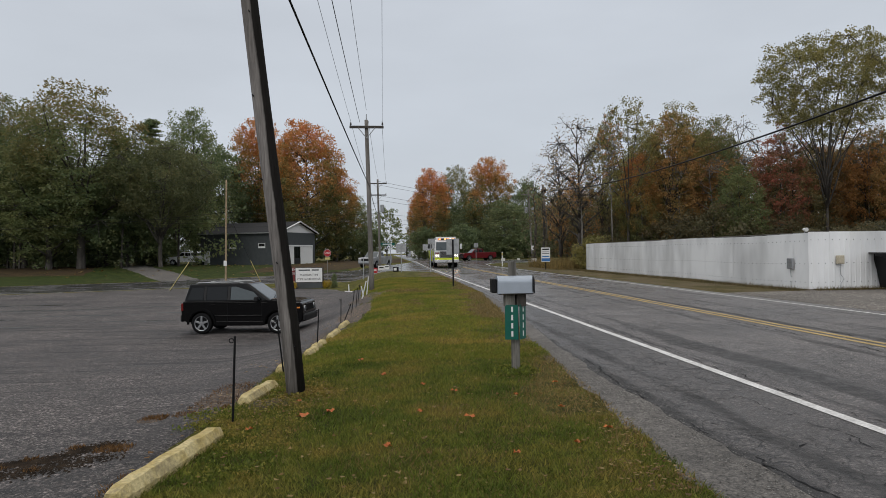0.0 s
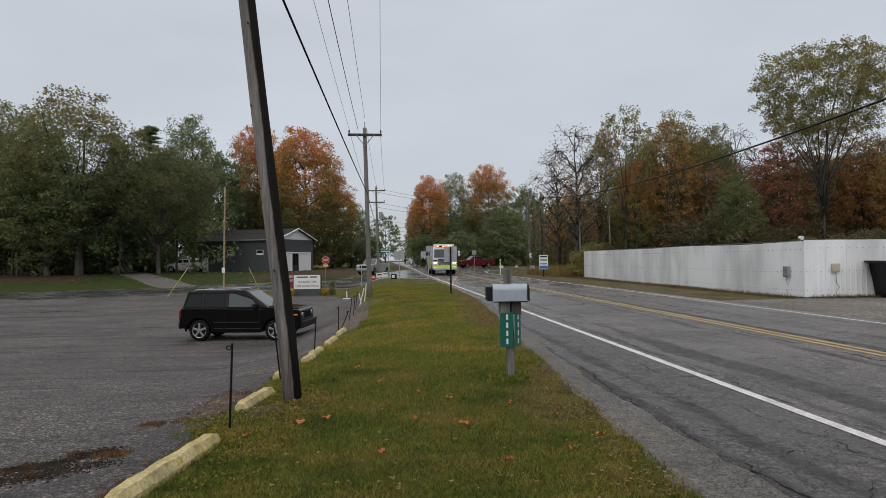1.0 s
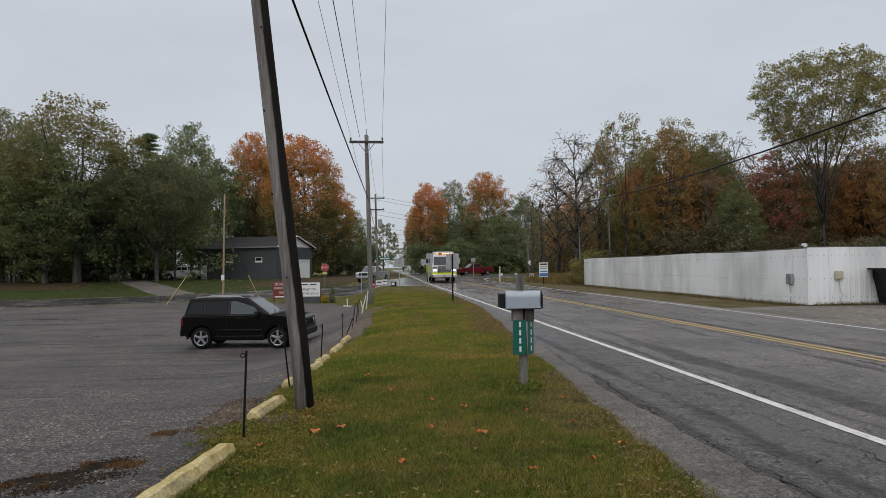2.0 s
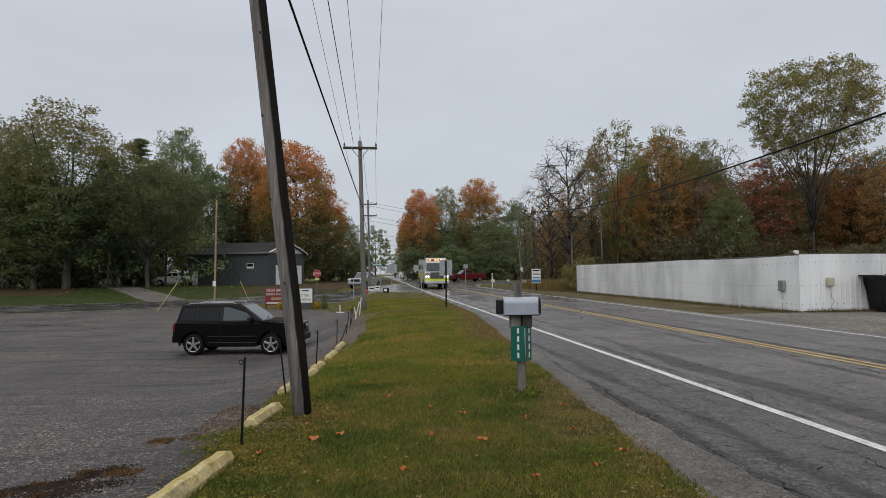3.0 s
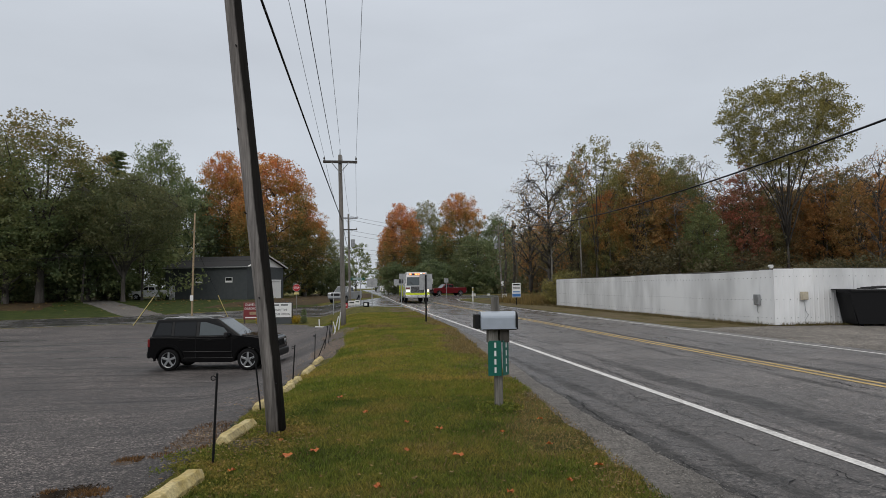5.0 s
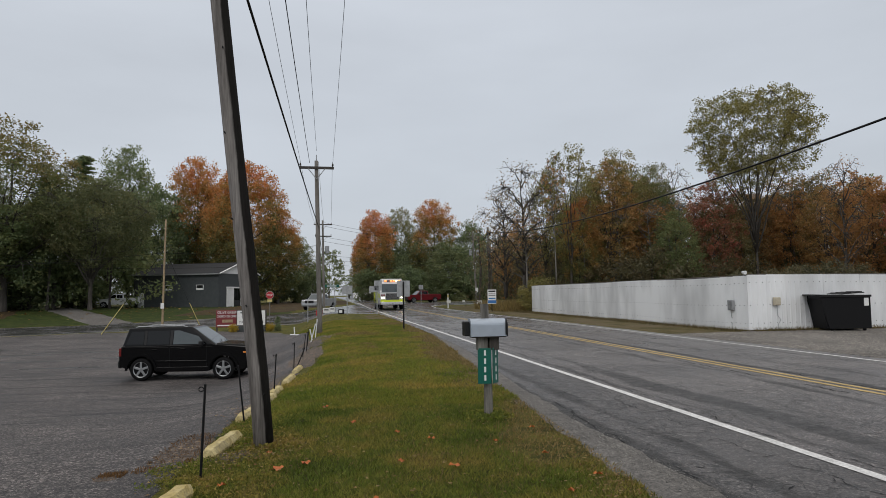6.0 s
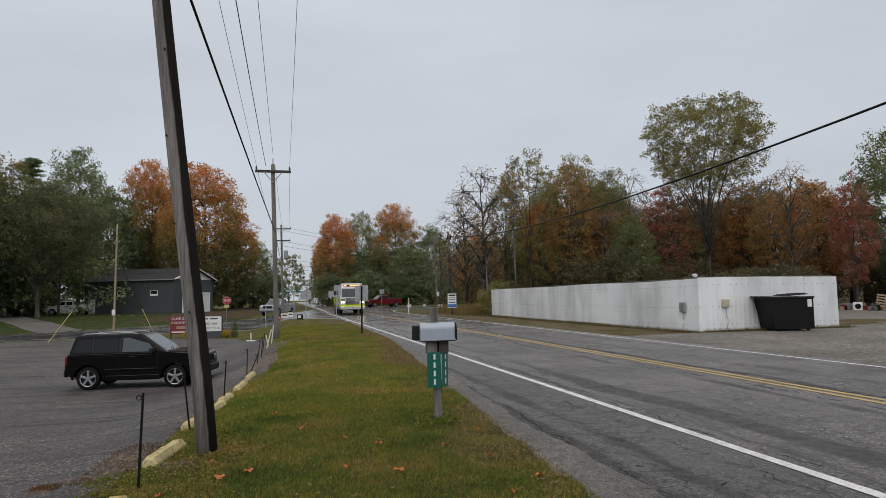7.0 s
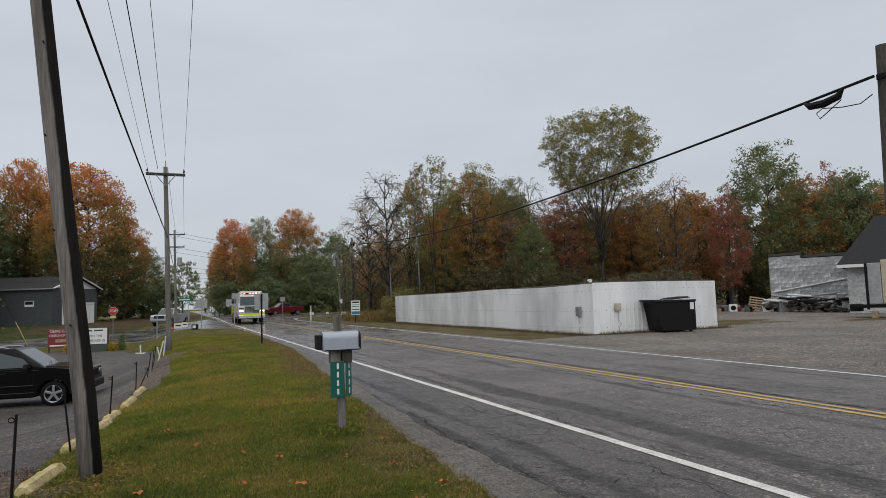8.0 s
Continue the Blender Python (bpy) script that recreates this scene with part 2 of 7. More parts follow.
def leaf(name, colours, spread=0.5, patchy=0.35, vary=(0.55, 1.25), turn=0.0, tall=20.0, gloss=0.5, own=0.25):
    """Foliage: a hue per tree from Object Info, and a shade for every leaf."""
    m, t, b = nodes_of(name)
    info = t.nodes.new("ShaderNodeObjectInfo").outputs["Random"]
    isl = t.nodes.new("ShaderNodeNewGeometry").outputs["Random Per Island"]
    vec = coords(t)
    patch = noise_tex(t, vec, patchy, 4, 0.7)
    f = maths(t, "ADD", maths(t, "MULTIPLY", info, own), maths(t, "ADD", maths(t, "MULTIPLY", isl, spread * 0.5), maths(t, "MULTIPLY", remap(t, patch, 0.36, 0.64, 0, 1), 1.0 - own - spread * 0.5)))
    if turn:  # the top of the crown turns colour first
        sep = t.nodes.new("ShaderNodeSeparateXYZ")
        t.links.new(vec, sep.inputs[0])
        f = maths(t, "ADD", f, remap(t, sep.outputs[2], tall * 0.3, tall, -turn, turn))
    n = len(colours)
    col = ramp(t, f, [(i / (n - 1), c) for i, c in enumerate(colours)])
    col = mixc(t, 0.6, col, ramp(t, isl, [(0.0, (vary[0],) * 3), (1.0, (vary[1],) * 3)]), "MULTIPLY")
    tr = t.nodes.new("ShaderNodeBsdfTranslucent")
    mx = t.nodes.new("ShaderNodeMixShader")
    mx.inputs[0].default_value = 0.48
    t.links.new(col, b.inputs["Base Color"])
    t.links.new(col, tr.inputs["Color"])
    b.inputs["Roughness"].default_value = 0.55
    b.inputs["Specular IOR Level"].default_value = gloss
    t.links.new(b.outputs[0], mx.inputs[1])
    t.links.new(tr.outputs[0], mx.inputs[2])
    t.links.new(mx.outputs[0], t.nodes["Material Output"].inputs["Surface"])
    return m


M_ROAD = worn_road("worn_asphalt", (0.100, 0.092, 0.092), (0.170, 0.158, 0.156), ((2.95, 0.25, 0.34), (3.42, 0.22, 0.22), (4.74, 0.14, 0.20), (5.35, 0.45, 0.15), (7.45, 0.35, 0.16), (8.62, 0.18, 0.28), (9.7, 0.55, 0.12), (11.2, 0.4, 0.12)))
M_STREET = asphalt("wet_street_asphalt", (0.10, 0.10, 0.102), (0.17, 0.17, 0.172), 0.10, cracks=False, dark=0.4, relief=0.02)
M_LOT = asphalt("gravelly_lot_asphalt", (0.066, 0.058, 0.058), (0.150, 0.136, 0.135), 0.55, cracks=False, dark=0.85, along=(0.11, 1.5, 1), cut=0.53, grit=0.7, pebble=52, chips=1.0, lumps=24, relief=1.0)
M_GRAVEL = asphalt("pale_gravel", (0.165, 0.15, 0.133), (0.265, 0.245, 0.222), 0.75, streaks=False, cracks=False, grit=0.4, pebble=26, chips=0.5)
M_SHOULDER = asphalt("silty_shoulder", (0.125, 0.116, 0.107), (0.185, 0.173, 0.160), 0.7, streaks=False, cracks=False, grit=0.12, relief=0.35)
M_DIRT = asphalt("dirt_and_gravel", (0.085, 0.064, 0.048), (0.165, 0.126, 0.098), 0.7, streaks=False, cracks=False, grit=0.6, pebble=20, chips=0.6)
M_GRASS = turf("mown_grass", ((0.052, 0.056, 0.013), (0.150, 0.138, 0.030)), (0.23, 0.15, 0.06), 0.545)
# darker than M_GRASS: the shade under the trees is put into this colour
M_LAWN = turf("damp_lawn_painted_shade", ((0.024, 0.040, 0.010), (0.058, 0.076, 0.018)), (0.08, 0.058, 0.028), 0.56)
M_VERGE = turf("dry_verge", ((0.075, 0.068, 0.026), (0.15, 0.115, 0.052)), (0.15, 0.12, 0.08), 0.46, 0.9)
M_LITTER = turf("leaf_littered_ground", ((0.050, 0.037, 0.024), (0.098, 0.066, 0.038)), (0.085, 0.065, 0.03), 0.5)
M_BLADE = leaf("grass_blades", [(0.055, 0.092, 0.014), (0.145, 0.178, 0.030), (0.265, 0.220, 0.052), (0.40, 0.24, 0.09)], 0.35, 0.9, (0.25, 1.7), gloss=0.2)
M_FARBLADE = leaf("far_grass_blades", [(0.105, 0.150, 0.020), (0.205, 0.228, 0.036), (0.34, 0.265, 0.060), (0.45, 0.26, 0.10)], 0.25, 0.5, (0.5, 1.4), gloss=0.2)
M_WEED = leaf("withered_weeds", [(0.05, 0.065, 0.02), (0.11, 0.095, 0.035), (0.17, 0.125, 0.055), (0.24, 0.18, 0.09)], 0.7, 0.8, (0.4, 1.4))
M_DEADTUFT = leaf("dead_grass_tufts", [(0.10, 0.062, 0.032), (0.19, 0.105, 0.045), (0.28, 0.16, 0.065)], 0.9, 1.1, (0.3, 1.4), gloss=0.2)
M_DRYBLADE = leaf("dry_grass_blades", [(0.16, 0.13, 0.04), (0.26, 0.185, 0.065), (0.33, 0.24, 0.105)], 0.9, 1.1, (0.3, 1.5))
M_WHITE_LINE = surface("white_road_paint", (0.66, 0.65, 0.63), (0.82, 0.81, 0.79), 4, 0.5, 0, 0.2, 40, 0.004, None, (0.30, 0.29, 0.28))
M_YELLOW_LINE = surface("yellow_road_paint", (0.48, 0.32, 0.09), (0.60, 0.42, 0.14), 3, 0.5, 0, 0.2, 40, 0.004, None, (0.24, 0.20, 0.14))
M_STOP_CONC = surface("faded_yellow_concrete", (0.50, 0.385, 0.14), (0.64, 0.535, 0.28), 6, 0.85, 0, 1.0, 28, 0.02, None, (0.20, 0.165, 0.11))
M_WOODPOLE = surface("weathered_pole_wood", (0.135, 0.124, 0.117), (0.285, 0.265, 0.25), 7, 0.85, 0, 0.9, 55, 0.012, (1, 1, 0.06), (0.06, 0.05, 0.043))
# the roadside pole is near black on its +x side, with a wavy boundary
POLE_NODES = M_WOODPOLE.node_tree
_b = POLE_NODES.nodes["Principled BSDF"]
_wood_col = _b.inputs["Base Color"].links[0].from_socket
_vec = coords(POLE_NODES)
_sep = POLE_NODES.nodes.new("ShaderNodeSeparateXYZ")
POLE_NODES.links.new(_vec, _sep.inputs[0])
_side = maths(POLE_NODES, "ADD", _sep.outputs[0], maths(POLE_NODES, "MULTIPLY", _sep.outputs[2], 0.1097))
_side = maths(POLE_NODES, "ADD", _side, remap(POLE_NODES, noise_tex(POLE_NODES, _vec, 7, 5, 0.7, (1, 1, 0.15)), 0.3, 0.7, -0.013, 0.013))
POLE_NODES.links.new(mixc(POLE_NODES, remap(POLE_NODES, _side, 0.012, 0.030, 0, 0.95), _wood_col, (0.008, 0.007, 0.006)), _b.inputs["Base Color"])
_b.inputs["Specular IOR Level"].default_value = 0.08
M_GREYPOLE = surface("grey_pole_wood", (0.15, 0.14, 0.125), (0.24, 0.22, 0.20), 4, 0.85, 0, 0.5, 40, 0.01, (1, 1, 0.1))
M_POST = surface("grey_post_wood", (0.10, 0.092, 0.08), (0.25, 0.235, 0.21), 9, 0.85, 0, 0.5, 70, 0.006, (1, 1, 0.1), (0.05, 0.045, 0.04))
M_DARKWOOD = surface("dark_wet_wood", (0.03, 0.025, 0.02), (0.07, 0.06, 0.05), 9, 0.7, 0, 0.5, 70, 0.006, (1, 1, 0.1))
M_BARK = surface("grey_bark", (0.045, 0.038, 0.032), (0.10, 0.09, 0.078), 3, 0.9, 0, 0.6, 20, 0.03, (1, 1, 0.25))
M_PALEBARK = surface("pale_bark", (0.13, 0.12, 0.105), (0.23, 0.215, 0.19), 3, 0.9, 0, 0.5, 20, 0.03, (1, 1, 0.25))
M_FENCE = surface("white_sheet_metal", (0.82, 0.83, 0.84), (0.86, 0.87, 0.88), 0.5, 0.42, 0, 0.0, 0.4, 0.003, (1, 1, 0.4), (0.80, 0.80, 0.79), placed=True)
M_MAILBOX = plain("dull_galvanised_steel", (0.42, 0.47, 0.54), 0.42, 0.3)
M_BLACK = plain("black_plastic", (0.012, 0.012, 0.013), 0.5)
M_BLACK.node_tree.nodes["Principled BSDF"].inputs["Specular IOR Level"].default_value = 0.25
M_RUBBER = plain("tyre_rubber", (0.010, 0.010, 0.0105), 0.8)
M_RUBBER.node_tree.nodes["Principled BSDF"].inputs["Specular IOR Level"].default_value = 0.12
M_IRON = plain("black_iron", (0.010, 0.010, 0.011), 0.6, 0.0)
M_IRON.node_tree.nodes["Principled BSDF"].inputs["Specular IOR Level"].default_value = 0.15
M_ALLOY = plain("silver_alloy", (0.34, 0.35, 0.36), 0.35, 0.7)
M_CHROME = plain("chrome", (0.75, 0.75, 0.76), 0.12, 1.0)
M_STEEL = surface("galvanised_steel", (0.33, 0.34, 0.35), (0.45, 0.46, 0.47), 12, 0.45, 0.6, 0.05)
M_SIGNBACK = surface("bare_aluminium_sign", (0.35, 0.36, 0.37), (0.46, 0.47, 0.48), 6, 0.45, 0.4, 0.03)
M_GREEN_SIGN = plain("green_reflective_sheet", (0.003, 0.115, 0.085), 0.35)
M_WHITE = plain("white_paint", (0.78, 0.78, 0.77), 0.5)
M_RED_SIGN = plain("red_reflective_sheet", (0.42, 0.02, 0.025), 0.4)
M_MAROON = plain("maroon_sign_paint", (0.18, 0.018, 0.02), 0.5)
M_BLUE = plain("blue_sign_paint", (0.04, 0.16, 0.42), 0.5)
M_YELLOW_PLASTIC = plain("yellow_guard_plastic", (0.60, 0.50, 0.19), 0.6)
M_CARBLACK = plain("black_car_paint", (0.003, 0.003, 0.0035), 0.15)
M_CARBLACK.node_tree.nodes["Principled BSDF"].inputs["Specular IOR Level"].default_value = 0.2
M_CARRED = plain("red_car_paint", (0.13, 0.012, 0.016), 0.25)
M_CARSILVER = plain("silver_car_paint", (0.42, 0.43, 0.45), 0.25, 0.4)
M_CARWHITE = plain("white_car_paint", (0.70, 0.70, 0.70), 0.25)
M_LIME = plain("lime_yellow_paint", (0.52, 0.60, 0.03), 0.25)
M_GLASS = plain("dark_car_glass", (0.006, 0.007, 0.008), 0.04)
M_GLASS.node_tree.nodes["Principled BSDF"].inputs["Specular IOR Level"].default_value = 0.35
M_PALEGLASS = plain("grey_windscreen_glass", (0.07, 0.085, 0.09), 0.04)
M_PALEGLASS.node_tree.nodes["Principled BSDF"].inputs["Specular IOR Level"].default_value = 0.6
M_HEADLAMP = plain("lit_headlamp", (1.0, 0.88, 0.68), 0.2, 0, 4)
M_AMBER = plain("lit_amber_lamp", (1.0, 0.28, 0.06), 0.2, 0, 4)
M_REDLAMP = plain("red_lamp_lens", (0.16, 0.008, 0.008), 0.2)
M_ORANGELENS = plain("orange_lamp_lens", (0.70, 0.22, 0.03), 0.2)
M_SIDING = surface("dark_grey_siding", (0.050, 0.058, 0.062), (0.068, 0.076, 0.080), 2, 0.65, 0, 0.1)
M_SHINGLE = surface("dark_roof_shingle", (0.012, 0.013, 0.015), (0.026, 0.027, 0.03), 6, 0.85, 0, 0.4, 25, 0.01)
M_BLOCKFACE, _t, _b = nodes_of("peeling_painted_block")
_f = maths(_t, "ADD", maths(_t, "MULTIPLY", _t.nodes.new("ShaderNodeObjectInfo").outputs["Random"], 0.16), maths(_t, "MULTIPLY", noise_tex(_t, coords(_t), 3.5, 5, 0.7), 0.84))
_t.links.new(ramp(_t, _f, [(0.34, (0.24, 0.24, 0.24)), (0.46, (0.38, 0.385, 0.39)), (0.56, (0.48, 0.485, 0.49)), (0.61, (0.78, 0.78, 0.77))]), _b.inputs["Base Color"])
_b.inputs["Roughness"].default_value = 0.85
M_BLOCK = surface("peeling_white_block", (0.36, 0.37, 0.37), (0.56, 0.57, 0.57), 2.2, 0.8, 0, 0.3, 9, 0.01, (1, 1, 1.6), (0.68, 0.69, 0.69))
M_TAN = surface("tan_vinyl", (0.50, 0.44, 0.33), (0.58, 0.52, 0.40), 3, 0.6, 0, 0.1)
M_PALLET = surface("raw_pallet_wood", (0.30, 0.22, 0.13), (0.42, 0.32, 0.20), 6, 0.85, 0, 0.3)
M_RUSTWOOD = surface("mixed_scrap", (0.06, 0.055, 0.05), (0.28, 0.27, 0.26), 3, 0.7, 0.2, 0.3)

L_GREEN = leaf("green_foliage", [(0.118, 0.168, 0.078), (0.178, 0.228, 0.092), (0.23, 0.245, 0.095), (0.28, 0.25, 0.095)])
L_DARK = leaf("dark_green_foliage", [(0.120, 0.172, 0.088), (0.185, 0.232, 0.104), (0.265, 0.262, 0.115)])
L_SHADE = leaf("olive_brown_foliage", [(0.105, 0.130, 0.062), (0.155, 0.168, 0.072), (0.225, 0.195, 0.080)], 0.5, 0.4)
L_TURNING = leaf("turning_foliage", [(0.125, 0.178, 0.088), (0.165, 0.215, 0.090), (0.21, 0.212, 0.080), (0.29, 0.205, 0.072)], 0.45, 0.3, turn=0.24, tall=21.0)
L_ORANGE = leaf("orange_foliage", [(0.125, 0.145, 0.052), (0.23, 0.205, 0.066), (0.46, 0.265, 0.078), (0.62, 0.275, 0.084), (0.66, 0.25, 0.088)], 0.35, 0.3, turn=0.34, tall=21.0)
L_RUST = leaf("rust_foliage", [(0.140, 0.155, 0.078), (0.22, 0.195, 0.085), (0.39, 0.215, 0.085), (0.52, 0.26, 0.088), (0.31, 0.24, 0.09), (0.40, 0.15, 0.085)], 0.3, 0.28, own=0.6)
L_UNDER = leaf("understory_foliage", [(0.095, 0.105, 0.058), (0.15, 0.135, 0.068), (0.24, 0.155, 0.075)], 0.5, 0.4, own=0.3)
L_GOLD = leaf("golden_foliage", [(0.19, 0.19, 0.08), (0.34, 0.245, 0.09), (0.50, 0.28, 0.098), (0.44, 0.205, 0.095)], 0.4, 0.35)
L_RED = leaf("red_foliage", [(0.25, 0.19, 0.095), (0.38, 0.16, 0.095), (0.54, 0.145, 0.105)], 0.5, 0.4)
L_YELLOW = leaf("yellow_green_foliage", [(0.17, 0.175, 0.065), (0.27, 0.245, 0.08), (0.36, 0.285, 0.09)])
L_MUM = leaf("yellow_flowers", [(0.45, 0.28, 0.02), (0.55, 0.38, 0.03), (0.10, 0.12, 0.02)])
L_FALLEN = leaf("fallen_leaves", [(0.14, 0.08, 0.03), (0.25, 0.13, 0.04), (0.36, 0.27, 0.11), (0.36, 0.11, 0.03)], 1.0)

M_ORANGELEAF = surface("orange_maple_leaf", (0.42, 0.10, 0.02), (0.55, 0.17, 0.035), 30, 0.6, 0, 0.2, 90, 0.003)
M_STONE = leaf("stone_chips", [(0.09, 0.088, 0.084), (0.17, 0.165, 0.155), (0.27, 0.26, 0.245), (0.42, 0.41, 0.385)], 1.0)
M_SOIL = surface("wet_dark_soil", (0.020, 0.015, 0.011), (0.055, 0.040, 0.028), 8, 0.8, 0, 0.9, 45, 0.02)
M_SOIL.node_tree.nodes["Principled BSDF"].inputs["Specular IOR Level"].default_value = 0.08
M_WETLOT = asphalt("wet_lot_streak", (0.030, 0.029, 0.029), (0.055, 0.053, 0.052), 0.22, streaks=False, cracks=False, grit=0.7, pebble=42, chips=0.8, lumps=20, relief=0.5)

# ---------------------------------------------------------------- mesh helpers
def finish(name, me, material, parent=None, label="", smooth=False):
    me.materials.append(material)
    if smooth:
        me.polygons.foreach_set("use_smooth", [True] * len(me.polygons))
    ob = new(name, me)
    if parent is not None:
        ob.parent = parent
    if label:
        ob["label"] = label
    return ob


def part(name, bm, material, parent=None, label="", smooth=False):
    me = bpy.data.meshes.new(name)
    bmesh.ops.recalc_face_normals(bm, faces=bm.faces[:])
    bm.to_mesh(me)
    bm.free()
    return finish(name, me, material, parent, label, smooth)


def raw(name, verts, faces, material, parent=None, label="", smooth=False):
    me = bpy.data.meshes.new(name)
    me.from_pydata([tuple(v) for v in verts], [], [tuple(f) for f in faces])
    me.update()
    return finish(name, me, material, parent, label, smooth)


def thing(name, m, label, category, group="", kind=""):
    ob = new(name)
    ob.empty_display_size = 0.2
    ob.matrix_basis = m
    return tagged(ob, label, category, group, kind)


def box(bm, c, s, bev=0.0, m=None):
    mat = Matrix.Translation(c) @ Matrix.Diagonal((*s, 1))
    if m is not None:
        mat = m @ mat
    r = bmesh.ops.create_cube(bm, size=1, matrix=mat)
    if bev:
        es = list({e for v in r["verts"] for e in v.link_edges})
        bmesh.ops.bevel(bm, geom=es, offset=bev, segments=2, affect="EDGES", profile=0.5)
    return bm


def tube(bm, p0, p1, r0, r1=None, n=10, cap=True):
    r1 = r0 if r1 is None else r1
    p0, p1 = Vector(p0), Vector(p1)
    q = (p1 - p0).to_track_quat("Z", "Y")
    rings = []
    for p, r in ((p0, r0), (p1, r1)):
        rings.append([bm.verts.new(p + q @ Vector((r * math.cos(2 * math.pi * i / n), r * math.sin(2 * math.pi * i / n), 0))) for i in range(n)])
    for i in range(n):
        bm.faces.new((rings[0][i], rings[0][(i + 1) % n], rings[1][(i + 1) % n], rings[1][i]))
    if cap:
        bm.faces.new(rings[0][::-1])
        bm.faces.new(rings[1])
    return bm


def pipe(bm, pts, r, n=6):
    """A tube along a line of points, with one radius or one for each point."""
    pts = [Vector(p) for p in pts]
    rs = r if isinstance(r, (list, tuple)) else [r] * len(pts)
    rings = []
    for i, p in enumerate(pts):
        d = pts[min(i + 1, len(pts) - 1)] - pts[max(i - 1, 0)]
        q = d.to_track_quat("Z", "Y")
        rings.append([bm.verts.new(p + q @ Vector((rs[i] * math.cos(2 * math.pi * k / n), rs[i] * math.sin(2 * math.pi * k / n), 0))) for k in range(n)])
    for a, b in zip(rings, rings[1:]):
        for k in range(n):
            bm.faces.new((a[k], a[(k + 1) % n], b[(k + 1) % n], b[k]))
    bm.faces.new(rings[0][::-1])
    bm.faces.new(rings[-1])
    return bm


def prism(bm, outline, y0, y1, bev=0.0):
    """An outline in x and z, drawn out from y0 to y1."""
    a = [bm.verts.new((x, y0, z)) for x, z in outline]
    b = [bm.verts.new((x, y1, z)) for x, z in outline]
    fs = [bm.faces.new(a), bm.faces.new(b[::-1])]
    for i in range(len(a)):
        j = (i + 1) % len(a)
        fs.append(bm.faces.new((a[j], a[i], b[i], b[j])))
    if bev:
        bmesh.ops.bevel(bm, geom=list({e for f in fs for e in f.edges}), offset=bev, segments=2, affect="EDGES", profile=0.5)
    return bm


def B():
    return bmesh.new()


def words(name, body, size, m, material, parent, depth=0.004, width=None):
    """Lettering with the built-in font, turned into a mesh."""
    cu = bpy.data.curves.new(name, "FONT")
    cu.body, cu.size, cu.extrude, cu.align_x, cu.align_y = body, size, depth, "CENTER", "CENTER"
    tmp = bpy.data.objects.new(name, cu)
    me = bpy.data.meshes.new_from_object(tmp)
    bpy.data.objects.remove(tmp)
    if width:
        xs = [v.co.x for v in me.vertices]
        me.transform(Matrix.Diagonal((width / max(0.01, max(xs) - min(xs)), 1, 1, 1)))
    me.transform(m)
    me.materials.clear()
    return finish(name, me, material, parent)


def smoothstep(a, b, v):
    t = min(1.0, max(0.0, (v - a) / (b - a)))
    return t * t * (3 - 2 * t)


def ground_z(x, y):
    """Height of the land: the car park lies in a dip beside the level road, and the far side rises a little."""
    dip = -1.10 * (1 - smoothstep(-3.6, 0.5, x)) * smoothstep(4, 21, y) * (1 - smoothstep(55, 88, y))
    rise = 0.25 * smoothstep(65, 105, y)
    return dip + rise


UPZ = Matrix.Rotation(radians(90), 4, "X")      # lays lettering upright, facing -y

# ---------------------------------------------------------------- ground, roads, car park
def axis(stops):
    """Grid lines from (start, step) pairs to the last stop."""
    out = []
    for (a, step), (b, _) in zip(stops, stops[1:]):
        k = max(1, round((b - a) / step))
        out += [a + (b - a) * i / k for i in range(k)]
    return out + [stops[-1][0]]


def grid_mesh(xs, ys, lift=0.0):
    vs = [(x, y, ground_z(x, y) + lift) for y in ys for x in xs]
    n = len(xs)
    fs = [(j * n + i, j * n + i + 1, (j + 1) * n + i + 1, (j + 1) * n + i) for j in range(len(ys) - 1) for i in range(n - 1)]
    return vs, fs


gx = axis([(-1500, 180), (-60, 10), (-20, 2), (-6, 0.3), (2, 1.5), (20, 10), (60, 160), (1500, 1)])
gy = axis([(-800, 150), (-40, 8), (0, 0.6), (92, 4), (120, 40), (400, 180), (1800, 1)])
ground = raw("ground", *grid_mesh(gx, gy), M_GRASS, None, "", True)
tagged(ground, "mown grass strip, green with straw-brown patches and fallen leaves", "ground", kind="structure")


def strip(name, left, right, lift, material, label, category, nx=12, step=0.7, ragged=0.0, seed=1):
    """A sheet draped on the land between two lines of points, with ragged sides."""
    rng = random.Random(seed)
    vs, rows = [], 0
    for (l0, r0), (l1, r1) in zip(zip(left, right), list(zip(left, right))[1:]):
        k = max(1, int(max((Vector(l1) - Vector(l0)).length, (Vector(r1) - Vector(r0)).length) / step))
        for i in range(k + (1 if l1 is left[-1] else 0)):
            a, b = Vector(l0).lerp(Vector(l1), i / k), Vector(r0).lerp(Vector(r1), i / k)
            w = (b - a).normalized()
            a = a + w * rng.uniform(-ragged, ragged)
            b = b + w * rng.uniform(-ragged, ragged)
            e = min(0.4 / nx, 0.06 / max(0.2, (b - a).length))
            for j in range(nx + 1):
                f = 0 if j == 0 else 1 if j == nx else e + (1 - 2 * e) * (j - 1) / (nx - 2)
                p = a.lerp(b, f)
                z = ground_z(p.x, p.y) + (lift if 0 < j < nx else -0.03)
                vs.append((p.x, p.y, z))
            rows += 1
    n = nx + 1
    fs = [(j * n + i, j * n + i + 1, (j + 1) * n + i + 1, (j + 1) * n + i) for j in range(rows - 1) for i in range(nx)]
    ob = raw(name, vs, fs, material, None, "", True)
    return tagged(ob, label, category, kind="structure")


